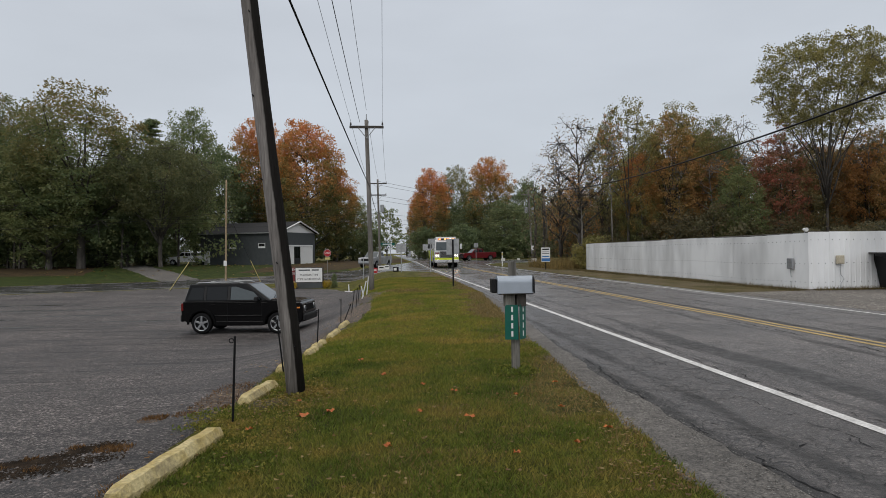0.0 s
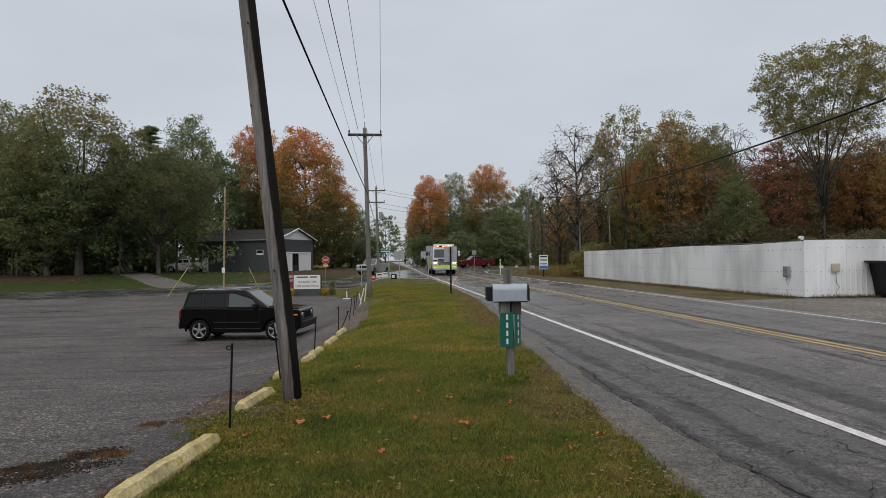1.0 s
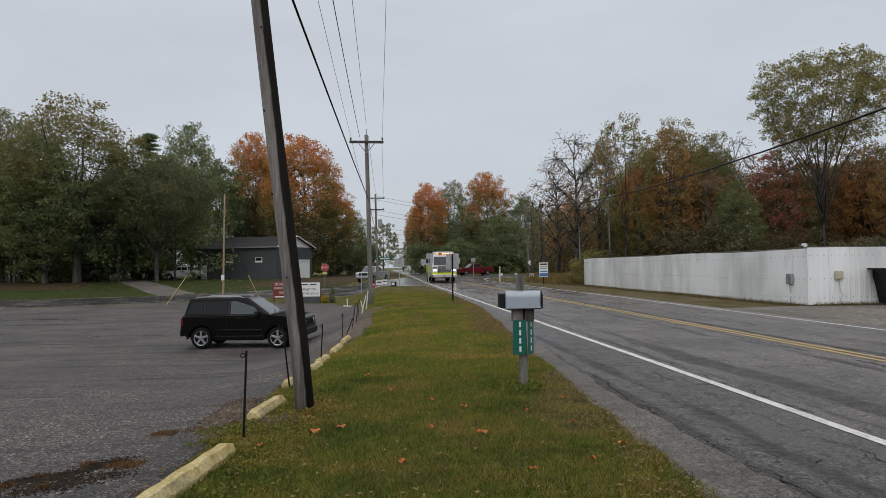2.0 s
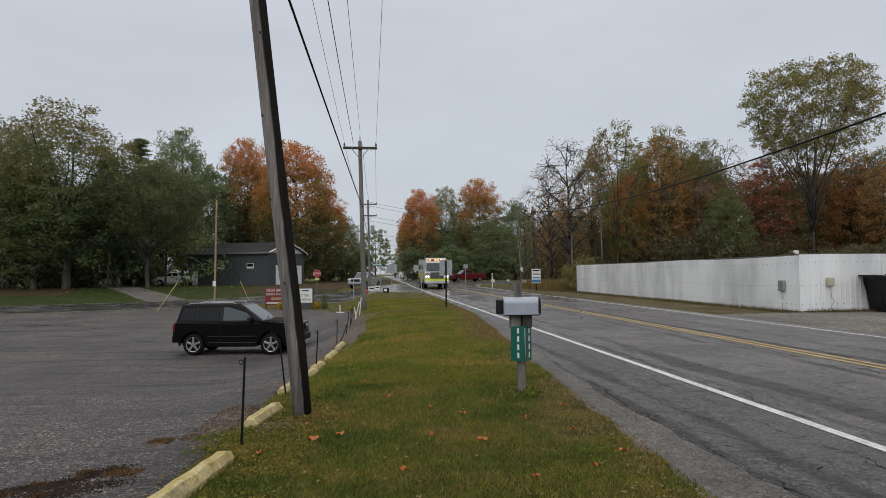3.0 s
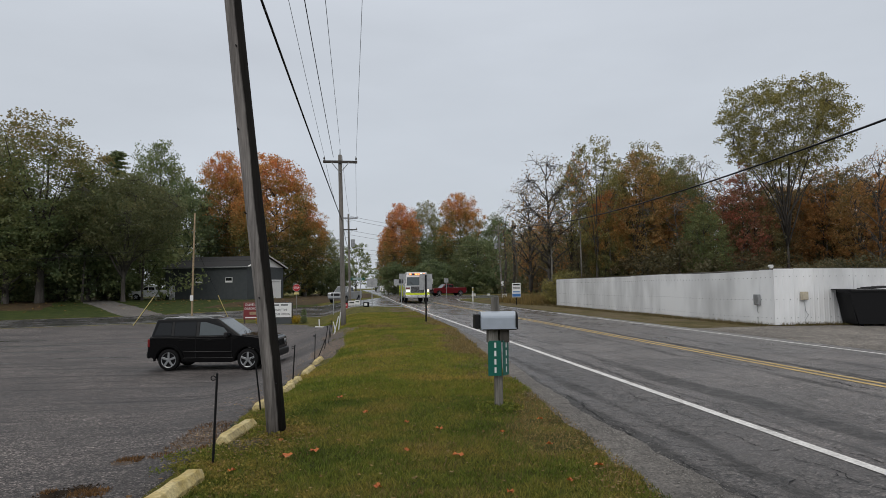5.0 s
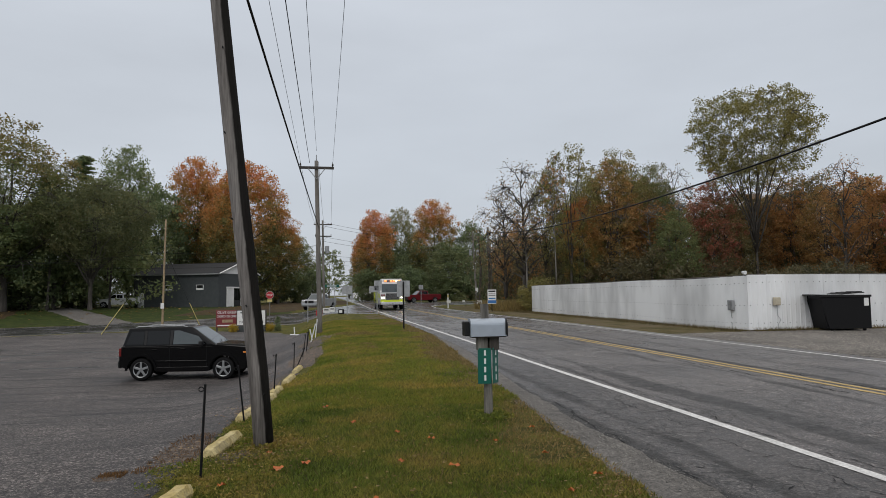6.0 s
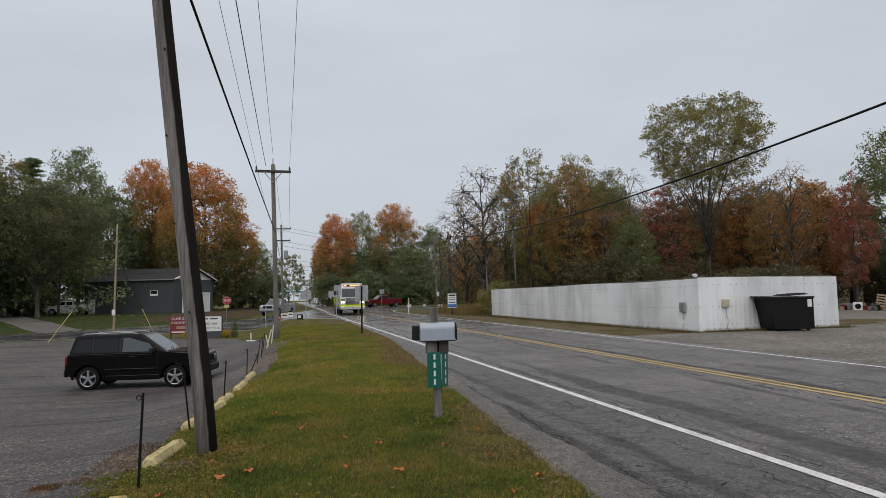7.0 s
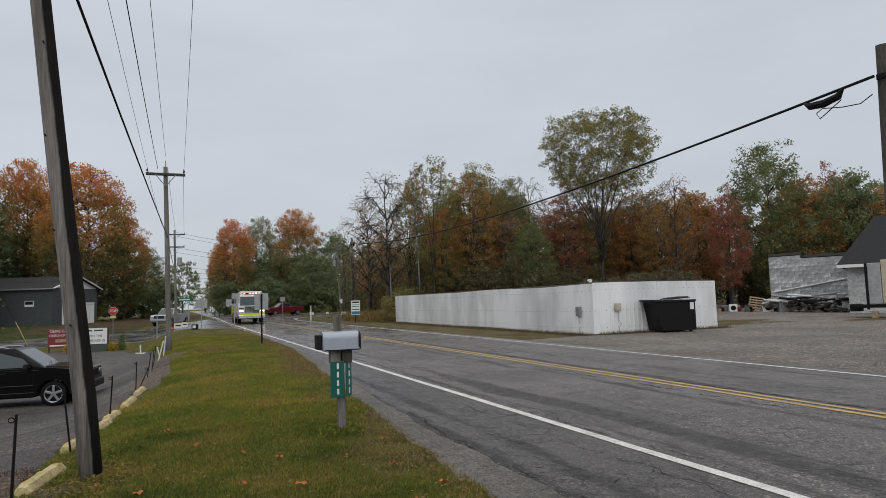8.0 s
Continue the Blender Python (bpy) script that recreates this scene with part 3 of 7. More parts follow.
strip("car_park", [(-70, -25), (-70, 6), (-60, 20), (-40, 42), (-26.4, 49.2), (-17.5, 53.6), (-10, 53.5)],
      [(-1.7, -25), (-1.55, 6), (-1.3, 12), (-1.05, 18), (-0.85, 24), (-1.2, 36), (-3.6, 48.5)], 0.02, M_LOT,
      "grey gravelly asphalt car park with shallow puddled patches", "car park", 150, 0.45, 0.10, 3)
strip("shoulder", [(2.0, -25), (2.15, 3), (2.3, 4.6), (2.5, 7.4), (2.7, 11.3), (3.2, 17), (3.8, 25)],
      [(3.5, -25), (3.4, 3), (3.4, 5), (3.4, 8), (3.5, 12), (3.9, 17), (4.2, 25)], 0.006, M_SHOULDER,
      "smooth grey silt and gravel shoulder beside the road", "shoulder", 8, 0.3, 0.10, 5)
strip("road", [(2.86, -60), (2.86, 8), (3.1, 12), (3.65, 18), (3.9, 25), (3.95, 50), (3.9, 110), (3.9, 420)],
      [(12.4, -60), (12.4, 8), (12.4, 12), (12.4, 18), (12.4, 25), (12.5, 50), (12.5, 110), (12.5, 420)], 0.012, M_ROAD,
      "damp worn grey asphalt two-lane road with cracks and dark streaks", "road", 10, 0.25, 0.035, 7)
strip("side_street", [(-90, 34), (-26.4, 50.4), (-17.8, 54.6), (-9, 60.5), (-3, 60.5), (1.0, 57), (4.2, 54)],
      [(-90, 46), (-33, 61.5), (-21.6, 64.5), (-11, 70), (-4, 74), (1.0, 82), (4.2, 96)], 0.010, M_STREET,
      "wet shining asphalt side street joining the main road", "street", 30, 1.0, 0.05, 9)
strip("east_street", [(12.2, 78), (15, 84), (30, 88), (120, 96)],
      [(12.2, 122), (15, 112), (30, 106), (120, 112)], 0.010, M_STREET,
      "damp asphalt side street with a curved kerb line", "street", 20, 1.0, 0.05, 11)
strip("gravel_yard", [(12.2, -25), (12.2, 8), (12.3, 18), (12.4, 22.4), (16.2, 22.9), (23.4, 23.2), (30, 40), (40, 46)],
      [(90, -25), (90, 8), (90, 14), (90, 18), (90, 22), (90, 26), (90, 34), (90, 46)], 0.008, M_GRAVEL,
      "pale wet gravel yard beside the road", "gravel", 60, 0.8, 0.12, 13)
strip("fence_verge", [(12.35, 22.2), (12.6, 30), (12.7, 45), (12.8, 62), (14, 76), (20, 82)],
      [(16.6, 22.7), (16.6, 30), (16.7, 45), (22, 62), (30, 74), (40, 80)], 0.005, M_VERGE,
      "dry brown grass verge below the white fence", "verge", 16, 0.6, 0.1, 15)
strip("ditch_verge", [(2.4, 9), (2.2, 14), (2.2, 20), (2.4, 30), (2.3, 40), (2.6, 51)],
      [(2.9, 9), (3.2, 14), (3.7, 20), (4.0, 30), (4.05, 40), (4.1, 51)], 0.004, M_VERGE,
      "dry brown grass edge beside the road", "verge", 8, 0.5, 0.2, 17)
strip("gravel_drive", [(-21.5, 64), (-25, 70), (-33, 84), (-40, 100)], [(-18.5, 66), (-21.3, 71), (-29, 84), (-36, 100)], 0.02, M_SHOULDER,
      "grey gravel drive climbing between the trees", "drive", 8, 0.8, 0.15, 19)
strip("wood_floor", [(-120, 72), (-120, 100), (-120, 190)], [(-33, 73), (-41, 100), (-41, 190)], 0.014, M_LITTER,
      "brown leaf-littered ground under the trees", "wood floor", 40, 3, 0.6, 21)
# M_LAWN carries the tree shade in its dark turf colour
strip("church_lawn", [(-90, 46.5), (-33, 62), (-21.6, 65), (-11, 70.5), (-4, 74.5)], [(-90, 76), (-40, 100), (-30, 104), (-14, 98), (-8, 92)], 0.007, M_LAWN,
      "damp lawn coloured dark green for the trees' shade, strewn with brown leaves, beside the street", "lawn", 40, 1.0, 0.15, 22)
strip("leafy_lawn", [(-17, 73), (-14, 84), (-10, 100), (-10, 160)], [(-5, 76), (-1, 84), (3.3, 100), (3.3, 160)], 0.014, M_LITTER,
      "brown lawn covered in fallen leaves beside the street", "lawn", 20, 2, 0.3, 23)
strip("wood_floor_east", [(17, 56), (24.5, 36), (36, 47), (140, 50)], [(24, 90), (60, 96), (90, 110), (200, 140)], 0.014, M_LITTER,
      "brown leaf-littered ground of the wood behind the fence", "wood floor", 30, 3, 0.4, 25)


def line(name, pts, width, material, label, lift=0.018):
    left = [(x - width / 2, y) for x, y in pts]
    right = [(x + width / 2, y) for x, y in pts]
    vs, fs = [], []
    for (a, b), (c, d) in zip(zip(left, right), list(zip(left, right))[1:]):
        k = max(1, int((Vector(c) - Vector(a)).length / 0.5))
        for i in range(k):
            for s, e in ((a, c), (b, d)):
                p = Vector(s).lerp(Vector(e), i / k)
                wob = 0.012 * noise.noise((p.x * 3, p.y * 2.2, 4))
                vs.append((p.x + wob, p.y, ground_z(p.x, p.y) + lift))
    n = len(vs) // 2
    fs = [(2 * i, 2 * i + 1, 2 * i + 3, 2 * i + 2) for i in range(n - 1)]
    return tagged(raw(name, vs, fs, material), label, "road marking", kind="structure")


line("white_line_near", [(4.45, -40), (4.45, 110)], 0.13, M_WHITE_LINE, "worn white edge line on the asphalt")
line("white_line_far", [(11.8, -40), (11.8, 72)], 0.12, M_WHITE_LINE, "worn white edge line on the asphalt")
line("yellow_line_a", [(8.09, -40), (8.09, 70)], 0.11, M_YELLOW_LINE, "double yellow centre line, faded")
line("yellow_line_b", [(8.33, -40), (8.33, 70)], 0.11, M_YELLOW_LINE, "double yellow centre line, faded")
line("white_line_bend", [(11.8, 72), (12.3, 78), (13.6, 82.5), (17, 85)], 0.14, M_WHITE_LINE, "white edge line bending into the side street")



def road_crack(pts, width, seed, label):
    """A jagged open crack: a dark ribbon of uneven width laid along the asphalt."""
    rng = random.Random(seed)
    vs, off = [], 0.0
    for (x0, y0), (x1, y1) in zip(pts, pts[1:]):
        k = max(2, int(math.hypot(x1 - x0, y1 - y0) / 0.06))
        for i in range(k):
            off = off * 0.75 + rng.gauss(0, 0.022)
            w = width * rng.uniform(0.15, 1.3)
            x, y = x0 + (x1 - x0) * i / k + off, y0 + (y1 - y0) * i / k + rng.gauss(0, 0.01)
            vs += [(x - w / 2, y, ground_z(x, y) + 0.0165), (x + w / 2, y + rng.gauss(0, 0.008), ground_z(x, y) + 0.0165)]
    fs = [(2 * i, 2 * i + 1, 2 * i + 3, 2 * i + 2) for i in range(len(vs) // 2 - 1) if noise.noise((i * 0.13, seed * 2.7, 0.5)) > -0.12]
    return tagged(raw("road_crack", vs, fs, M_IRON), label, "crack", kind="structure")


road_crack([(3.05, 9.2), (2.93, 7.2), (2.93, 6.0), (2.95, 5.0), (3.0, 4.0), (2.95, 2.0)], 0.020, 1, "long open crack along the asphalt's broken edge")
road_crack([(4.05, 9.6), (3.98, 7.3), (3.98, 5.6), (4.05, 4.6), (4.0, 2.5)], 0.010, 2, "narrow crack along the asphalt outside the white line")
road_crack([(4.62, 14.0), (4.66, 10.0), (4.62, 7.0), (4.68, 5.0)], 0.018, 3, "narrow crack along the white line")
road_crack([(7.75, 26.0), (7.8, 16.0), (7.72, 9.0), (7.78, 4.0)], 0.03, 4, "dark joint along the yellow line")
road_crack([(8.52, 30.0), (8.55, 18.0), (8.5, 9.0), (8.56, 4.0)], 0.045, 5, "dark open joint beside the yellow line")
for i in range(26):
    q = random.Random(200 + i)
    x, y, a = q.uniform(3.05, 4.3), q.uniform(3.0, 11.0), q.uniform(-0.9, 0.9)
    road_crack([(x, y), (x + 0.25 * math.cos(a), y + 0.25 * math.sin(a)), (x + 0.5 * math.cos(a + q.uniform(-0.8, 0.8)), y + 0.5 * math.sin(a + 0.3))], 0.009, 300 + i, "fine crack in the worn asphalt")

# ---------------------------------------------------------------- trees
def leaf_quads(centres, n_each, radius, size, rng, flat=0.75):
    """Leaves scattered round clump centres: one small three-cornered blade for each leaf."""
    n = len(centres) * n_each
    c = np.repeat(np.array(centres), n_each, 0)
    r = np.repeat(np.array(radius), n_each)[:, None] if not isinstance(radius, float) else radius
    off = rng.normal(0, 1, (n, 3))
    off *= (1.08 * rng.random((n, 1)) ** 0.55) / np.linalg.norm(off, axis=1)[:, None]
    off[:, 2] *= flat
    p = c + off * r
    a = rng.normal(0, 1, (n, 3))
    a /= np.linalg.norm(a, axis=1)[:, None]
    b = np.cross(a, rng.normal(0, 1, (n, 3)))
    b /= np.linalg.norm(b, axis=1)[:, None] + 1e-6
    s = size * rng.uniform(0.6, 1.3, (n, 1))
    v = np.stack([p - a * s * 0.5, p + b * s * 0.42 + a * s * 0.1, p + a * s * 0.5 - b * s * 0.25], 1).reshape(-1, 3)
    return v, np.arange(3 * n).reshape(-1, 3)


def quad_mesh(name, v, f, material, parent):
    me = bpy.data.meshes.new(name)
    me.vertices.add(len(v))
    me.vertices.foreach_set("co", np.asarray(v, np.float32).ravel())
    me.loops.add(f.size)
    me.loops.foreach_set("vertex_index", f.astype(np.int32).ravel())
    me.polygons.add(len(f))
    me.polygons.foreach_set("loop_start", np.arange(0, f.size, f.shape[1], dtype=np.int32))
    me.update()
    return finish(name, me, material, parent)


def make_tree(seed, h, w, low, leaves, bark, clumps=260, each=42, size=0.30, limbs=11, radius=1.0, pointed=0.0, lean=0.0, twigs=0.2, fork=0.0, girth=1.0):
    """A tree h high with a crown w wide that begins at the part low of its height."""
    rng = np.random.default_rng(seed)
    tree = new("tree")
    bm = B()
    top = h * 0.86
    r0 = (0.017 * h + 0.06) * girth
    k = 9
    wob = rng.normal(0, 0.012 * h, (k, 2)).cumsum(0) * 0.5
    spine = [Vector((wob[i][0] * i / k + lean * h * (i / k) ** 2, wob[i][1] * i / k, top * i / (k - 1))) for i in range(k)]
    pipe(bm, [spine[0] - Vector((0, 0, 0.3))] + spine, [r0 * 1.35] + [max(0.03, r0 * (1 - 0.93 * (i / (k - 1)) ** 0.8)) for i in range(k)], 8)

    def on_spine(z):
        f = min(k - 1.001, max(0, z / top * (k - 1)))
        return spine[int(f)].lerp(spine[int(f) + 1], f - int(f))

    zc, hz = h * (1 + low) / 2, h * (1 - low) / 2
    limb_pts = []
    for i in range(limbs):
        ang = i * 2.4 + rng.uniform(-0.4, 0.4)
        u = (i + 0.5) / limbs
        zt = h * low + (h * (0.97 - low)) * u
        ring = math.sqrt(max(0.05, 1 - ((zt - zc) / hz) ** 2)) * (1 - pointed * u)
        rad = w / 2 * ring * rng.uniform(0.72, 0.98)
        z0 = max(h * low * 0.75, zt - rad * rng.uniform(0.7, 1.1))
        if fork:
            z0 = max(h * fork * 0.9, min(h * fork * rng.uniform(1.0, 1.6), zt - rad * 0.5))
        s = on_spine(min(z0, top * 0.96))
        e = Vector((s.x + rad * math.cos(ang), s.y + rad * math.sin(ang), zt))
        pts = []
        for q in range(6):
            f = q / 5
            p = s.lerp(e, f)
            if fork:
                p = s.lerp(e, f ** 1.25)
            p.z = s.z + (e.z - s.z) * (f ** 0.8)
            p += Vector(rng.normal(0, 0.03 * rad * (0 < f), 3))
            pts.append(p)
        rr = r0 * 0.5 * (1 - (0.25 if fork else 0.6) * u)
        pipe(bm, pts, [max(0.02, rr * (1 - 0.85 * q / 5)) for q in range(6)], 5)
        limb_pts += pts[2:]
    limb_pts += spine[5:]
    centres, rads = [], []
    while len(centres) < clumps:
        d = rng.normal(0, 1, 3)
        d /= np.linalg.norm(d)
        q = rng.uniform(0.35, 1) ** 0.5
        lump = 0.97 + 0.28 * noise.noise(Vector(d * 1.9) + Vector((seed * 3.1, 0, 0))) + 0.16 * noise.noise(Vector(d * 5.2) + Vector((0, seed * 1.7, 0)))
        z = min(zc + hz * d[2] * q * lump * 1.02, h * 0.985)
        u = (z - h * low) / (h * (1 - low))
        shrink = 1 - pointed * max(0, u)
        p = Vector((w / 2 * d[0] * q * lump * shrink + lean * h * (z / h) ** 2, w / 2 * d[1] * q * lump * shrink, z))
        near = min(limb_pts, key=lambda o: (o - p).length_squared)
        if (near - p).length > 0.30 * w:
            p = near.lerp(p, 0.30 * w / (near - p).length)
        centres.append(tuple(p))
        rads.append(radius * rng.uniform(0.6, 1.25) * w / 13)
        if rng.random() < twigs:
            mid = near.lerp(p, 0.5) + Vector(rng.normal(0, 0.08, 3))
            pipe(bm, [near, mid, p], [0.035, 0.025, 0.012], 3)
    part("trunk", bm, bark, tree, "", True)
    v, f = leaf_quads(centres, each, rads, size, rng)
    quad_mesh("crown", v, f, leaves, tree)
    return tree


def make_pine(seed, h, w):
    rng = np.random.default_rng(seed)
    tree = new("pine_tree")
    bm = B()
    pipe(bm, [(0, 0, -0.3), (0.1, 0, h * 0.5), (0, 0, h)], [0.3, 0.2, 0.03], 7)
    centres = []
    for i in range(90):
        z = h * rng.uniform(0.3, 0.99)
        ang, rad = rng.uniform(0, 6.28), w / 2 * min(1.0, 1.7 * (1.06 - z / h)) * rng.uniform(0.6, 1)
        e = Vector((rad * math.cos(ang), rad * math.sin(ang), z + 0.2 * rad))
        pipe(bm, [(0, 0, z), e * 0.5 + Vector((0, 0, z * 0.5 - 0.1)), e], [0.05, 0.035, 0.015], 3)
        centres += [tuple(Vector((0, 0, z)).lerp(e, q)) for q in (0.45, 0.7, 0.95)]
    part("trunk", bm, M_BARK, tree, "", True)
    v, f = leaf_quads(centres, 40, 0.62, 0.24, rng, 0.28)
    quad_mesh("crown", v, f, L_DARK, tree)
    return tree


def plant(proto, spots, h, w, label, group, seed, category="tree"):
    """Sets the first tree at the first spot and copies of it at the others; a spot is x, y, height, width."""
    rng = random.Random(seed)
    for i, (x, y, hh, ww) in enumerate(spots):
        m = Matrix.Translation((x, y, ground_z(x, y))) @ Matrix.Rotation(rng.uniform(0, 6.28), 4, "Z") @ Matrix.Diagonal((ww / w, ww / w, hh / h, 1))
        if i == 0:
            proto.matrix_basis = m
            tagged(proto, label, category, group)
        else:
            ob = copy_thing(proto, Matrix.Identity(4))
            ob.matrix_basis = m


turning_spots = [(-38.5, 85.0, 22.8, 18.0), (-48.1, 90.1, 22.5, 14.0), (-53.5, 86.7, 22.8, 14.1), (33.2, 62.7, 14.9, 6.4), (15.7, 149.4, 21.3, 10.6), (27.8, 67.4, 14.1, 6.8), (59.0, 47.5, 12.2, 5.8)]
green_spots = [(32.4, 56.2, 9.2, 5.2), (53.3, 45.9, 16.0, 8.6), (-34.2, 118.7, 27.4, 12.5), (-32.6, 102.4, 17.2, 12.1), (-42.1, 84.4, 15.2, 13.2), (-6.7, 129.7, 12.9, 8.4), (62.5, 41.7, 11.9, 7.1), (-65.8, 93.1, 21.6, 15.0)]
dark_spots = [(58.5, 41.5, 12.8, 7.5), (64.0, 35.0, 12.5, 8.0), (-35.0, 90.6, 15.9, 11.4), (-28.7, 110.1, 19.5, 14.0), (-38.0, 91.0, 14.8, 10.6), (17.1, 144.2, 12.3, 11.5), (23.8, 126.3, 12.1, 10.1), (29.5, 132.7, 16.8, 8.3), (-48.1, 94.1, 13.6, 11.6), (55.4, 58.6, 13.4, 7.9), (66.0, 49.0, 12.8, 8.6), (31.0, 97.2, 8.3, 10.6), (35.3, 91.7, 8.4, 10.0)]
orange_spots = [(-13.0, 106.3, 23.1, 13.7), (-22.5, 115.4, 25.4, 10.8), (-19.1, 118.0, 19.9, 12.1), (9.5, 136.0, 19.2, 9.0), (22.1, 136.5, 21.7, 10.9), (7.0, 140.3, 14.5, 5.5), (-8.6, 111.8, 15.7, 9.2), (24.1, 59.7, 10.8, 4.4)]
rust_spots = [(56.0, 44.5, 13.0, 7.5), (60.5, 38.0, 11.5, 7.0), (38.8, 58.1, 11.7, 6.0), (48.8, 63.0, 14.5, 7.8), (49.8, 58.8, 14.5, 6.2), (31.3, 60.9, 11.0, 5.1), (37.8, 62.2, 11.3, 6.4), (49.3, 51.4, 12.9, 7.0), (65.0, 53.7, 12.6, 7.8), (24.9, 82.8, 10.4, 7.5), (48.8, 67.0, 13.3, 8.2), (33.6, 66.0, 14.8, 6.6), (43.5, 60.5, 12.6, 6.8), (46.5, 58.5, 11.8, 6.0), (36.0, 67.0, 15.0, 6.5)]
gold_spots = [(27.4, 59.6, 15.0, 6.2), (30.0, 62.0, 14.4, 5.6), (46.4, 53.6, 11.5, 5.4)]
red_spots = [(37.2, 57.6, 13.6, 5.4), (47.9, 46.0, 12.0, 4.0), (62.1, 46.2, 15.0, 5.2), (69.8, 43.1, 13.6, 6.4)]
yellow_spots = [(22.9, 58.9, 16.4, 5.6), (28.5, 61.2, 16.5, 6.8), (22.2, 64.0, 14.8, 4.1)]
big_spots = [(40.6, 55.8, 21.3, 12.2)]
bare_spots = [(19.3, 62.3, 15.4, 7.9), (19.0, 68.4, 13.3, 6.8), (36.9, 64.3, 15.9, 5.4), (44.3, 49.1, 13.6, 4.9)]
shade_spots = [(-29.2, 86.2, 15.8, 15.4)]
pine_spots = [(-37.7, 107.1, 23.6, 10.5)]
far_spots = [(0.0, 211.6, 16.5, 10.2), (-7.3, 242.7, 12.4, 12.7), (8.0, 261.1, 9.8, 13.7)]
P_TURN = make_tree(11, 22, 14, 0.13, L_TURNING, M_BARK, 900, 36, 0.30, 15, 0.95, fork=0.16)
plant(P_TURN, turning_spots, 22, 14, "tall maple with green leaves turning yellow and orange", "roadside trees", 1)
P_GREEN = make_tree(12, 20, 12, 0.10, L_GREEN, M_BARK, 700, 34, 0.31, 12, 1.0)
plant(P_GREEN, green_spots, 20, 12, "tall leafy tree still dull green", "roadside trees", 2)
P_DARK = make_tree(13, 14, 11, 0.08, L_DARK, M_BARK, 460, 34, 0.35, 12, 1.15)
plant(P_DARK, dark_spots, 14, 11, "dense dark green tree in the wood's shade", "roadside trees", 3)
P_ORANGE = make_tree(14, 22, 13, 0.06, L_ORANGE, M_BARK, 900, 38, 0.33, 13, 1.0, 0.10)
plant(P_ORANGE, orange_spots, 22, 13, "maple in full orange autumn colour", "roadside trees", 4)
P_RUST = make_tree(15, 13, 7, 0.06, L_RUST, M_BARK, 600, 34, 0.20, 11, 1.05, girth=0.7)
plant(P_RUST, rust_spots, 13, 7, "rust-brown autumn tree behind the fence", "roadside trees", 5)
P_GOLD = make_tree(29, 15, 6.5, 0.16, L_GOLD, M_BARK, 420, 36, 0.20, 12, 1.05, girth=0.6, fork=0.2)
plant(P_GOLD, gold_spots, 15, 6.5, "autumn tree with golden-orange leaves behind the fence", "roadside trees", 17)
P_RED = make_tree(16, 14, 6, 0.12, L_RED, M_BARK, 420, 36, 0.19, 10, 1.05, girth=0.7)
plant(P_RED, red_spots, 14, 6, "slender tree with red autumn leaves", "roadside trees", 6)
P_YELLOW = make_tree(17, 16, 6.5, 0.3, L_YELLOW, M_BARK, 420, 26, 0.18, 13, 1.0, 0.0, 0.03, fork=0.22, girth=0.6)
plant(P_YELLOW, yellow_spots, 16, 6.5, "thinning tree with yellow-green leaves", "roadside trees", 7)
P_BIG = make_tree(18, 21.7, 12.0, 0.55, L_YELLOW, M_BARK, 900, 42, 0.19, 19, 0.66, fork=0.22, girth=0.42)
plant(P_BIG, big_spots, 21.7, 12, "tall open tree with pale limbs and yellow-green leaves", "roadside trees", 8)
P_BARE = make_tree(19, 15, 7.5, 0.22, L_RUST, M_BARK, 420, 6, 0.18, 22, 1.0, 0.0, 0.0, 1.0)
plant(P_BARE, bare_spots, 15, 7.5, "nearly bare grey tree with a few last leaves", "roadside trees", 9)
P_SHADE = make_tree(26, 14, 15, 0.37, L_SHADE, M_BARK, 700, 56, 0.24, 16, 0.95, 0.0, 0.0, 0.4, fork=0.16)
plant(P_SHADE, shade_spots, 14, 15, "spreading olive-brown tree in front of the grey hall", "roadside trees", 14)
P_PINE = make_pine(20, 23, 6)
plant(P_PINE, pine_spots, 23, 6, "tall dark pine among the maples", "roadside trees", 10, "pine")
P_FAR = make_tree(21, 15, 12, 0.12, L_GREEN, M_BARK, 150, 30, 0.5, 10)
plant(P_FAR, far_spots, 15, 12, "distant hazy tree down the road", "roadside trees", 11)

P_SAPLING = make_tree(28, 13, 3.2, 0.45, L_RUST, M_PALEBARK, 90, 8, 0.18, 12, 1.1, 0.0, 0.02, 1.0, girth=0.45)
rng_s2 = random.Random(8)
plant(P_SAPLING, [(19.5 + 2.3 * i + rng_s2.uniform(-0.9, 0.9), 59.5 - 0.012 * (i - 4) ** 2 * 3.1 + rng_s2.uniform(-2, 2), rng_s2.uniform(9.5, 15), rng_s2.uniform(2.4, 4.0)) for i in range(19)],
      13, 3.2, "slim grey-barked sapling with a few last leaves", "roadside trees", 16)

# undergrowth and the far parts of the woods
P_THICKET = make_tree(23, 5, 6, 0.0, L_DARK, M_BARK, 150, 38, 0.30, 9, 1.4)
rng_t = random.Random(5)
plant(P_THICKET, [(-33 - i * 2.8, 93 + rng_t.uniform(-3, 6), rng_t.uniform(3, 5), rng_t.uniform(5, 8)) for i in range(10)]
      + [(8 + i * 3.4, 128 + rng_t.uniform(-5, 5), rng_t.uniform(4, 7), rng_t.uniform(6, 9)) for i in range(9)]
      + [(-3 - i * 3.5, 122 + rng_t.uniform(-3, 3), rng_t.uniform(4, 6), rng_t.uniform(6, 9)) for i in range(5)],
      5, 6, "dense dark thicket under the trees", "undergrowth", 12, "shrub")
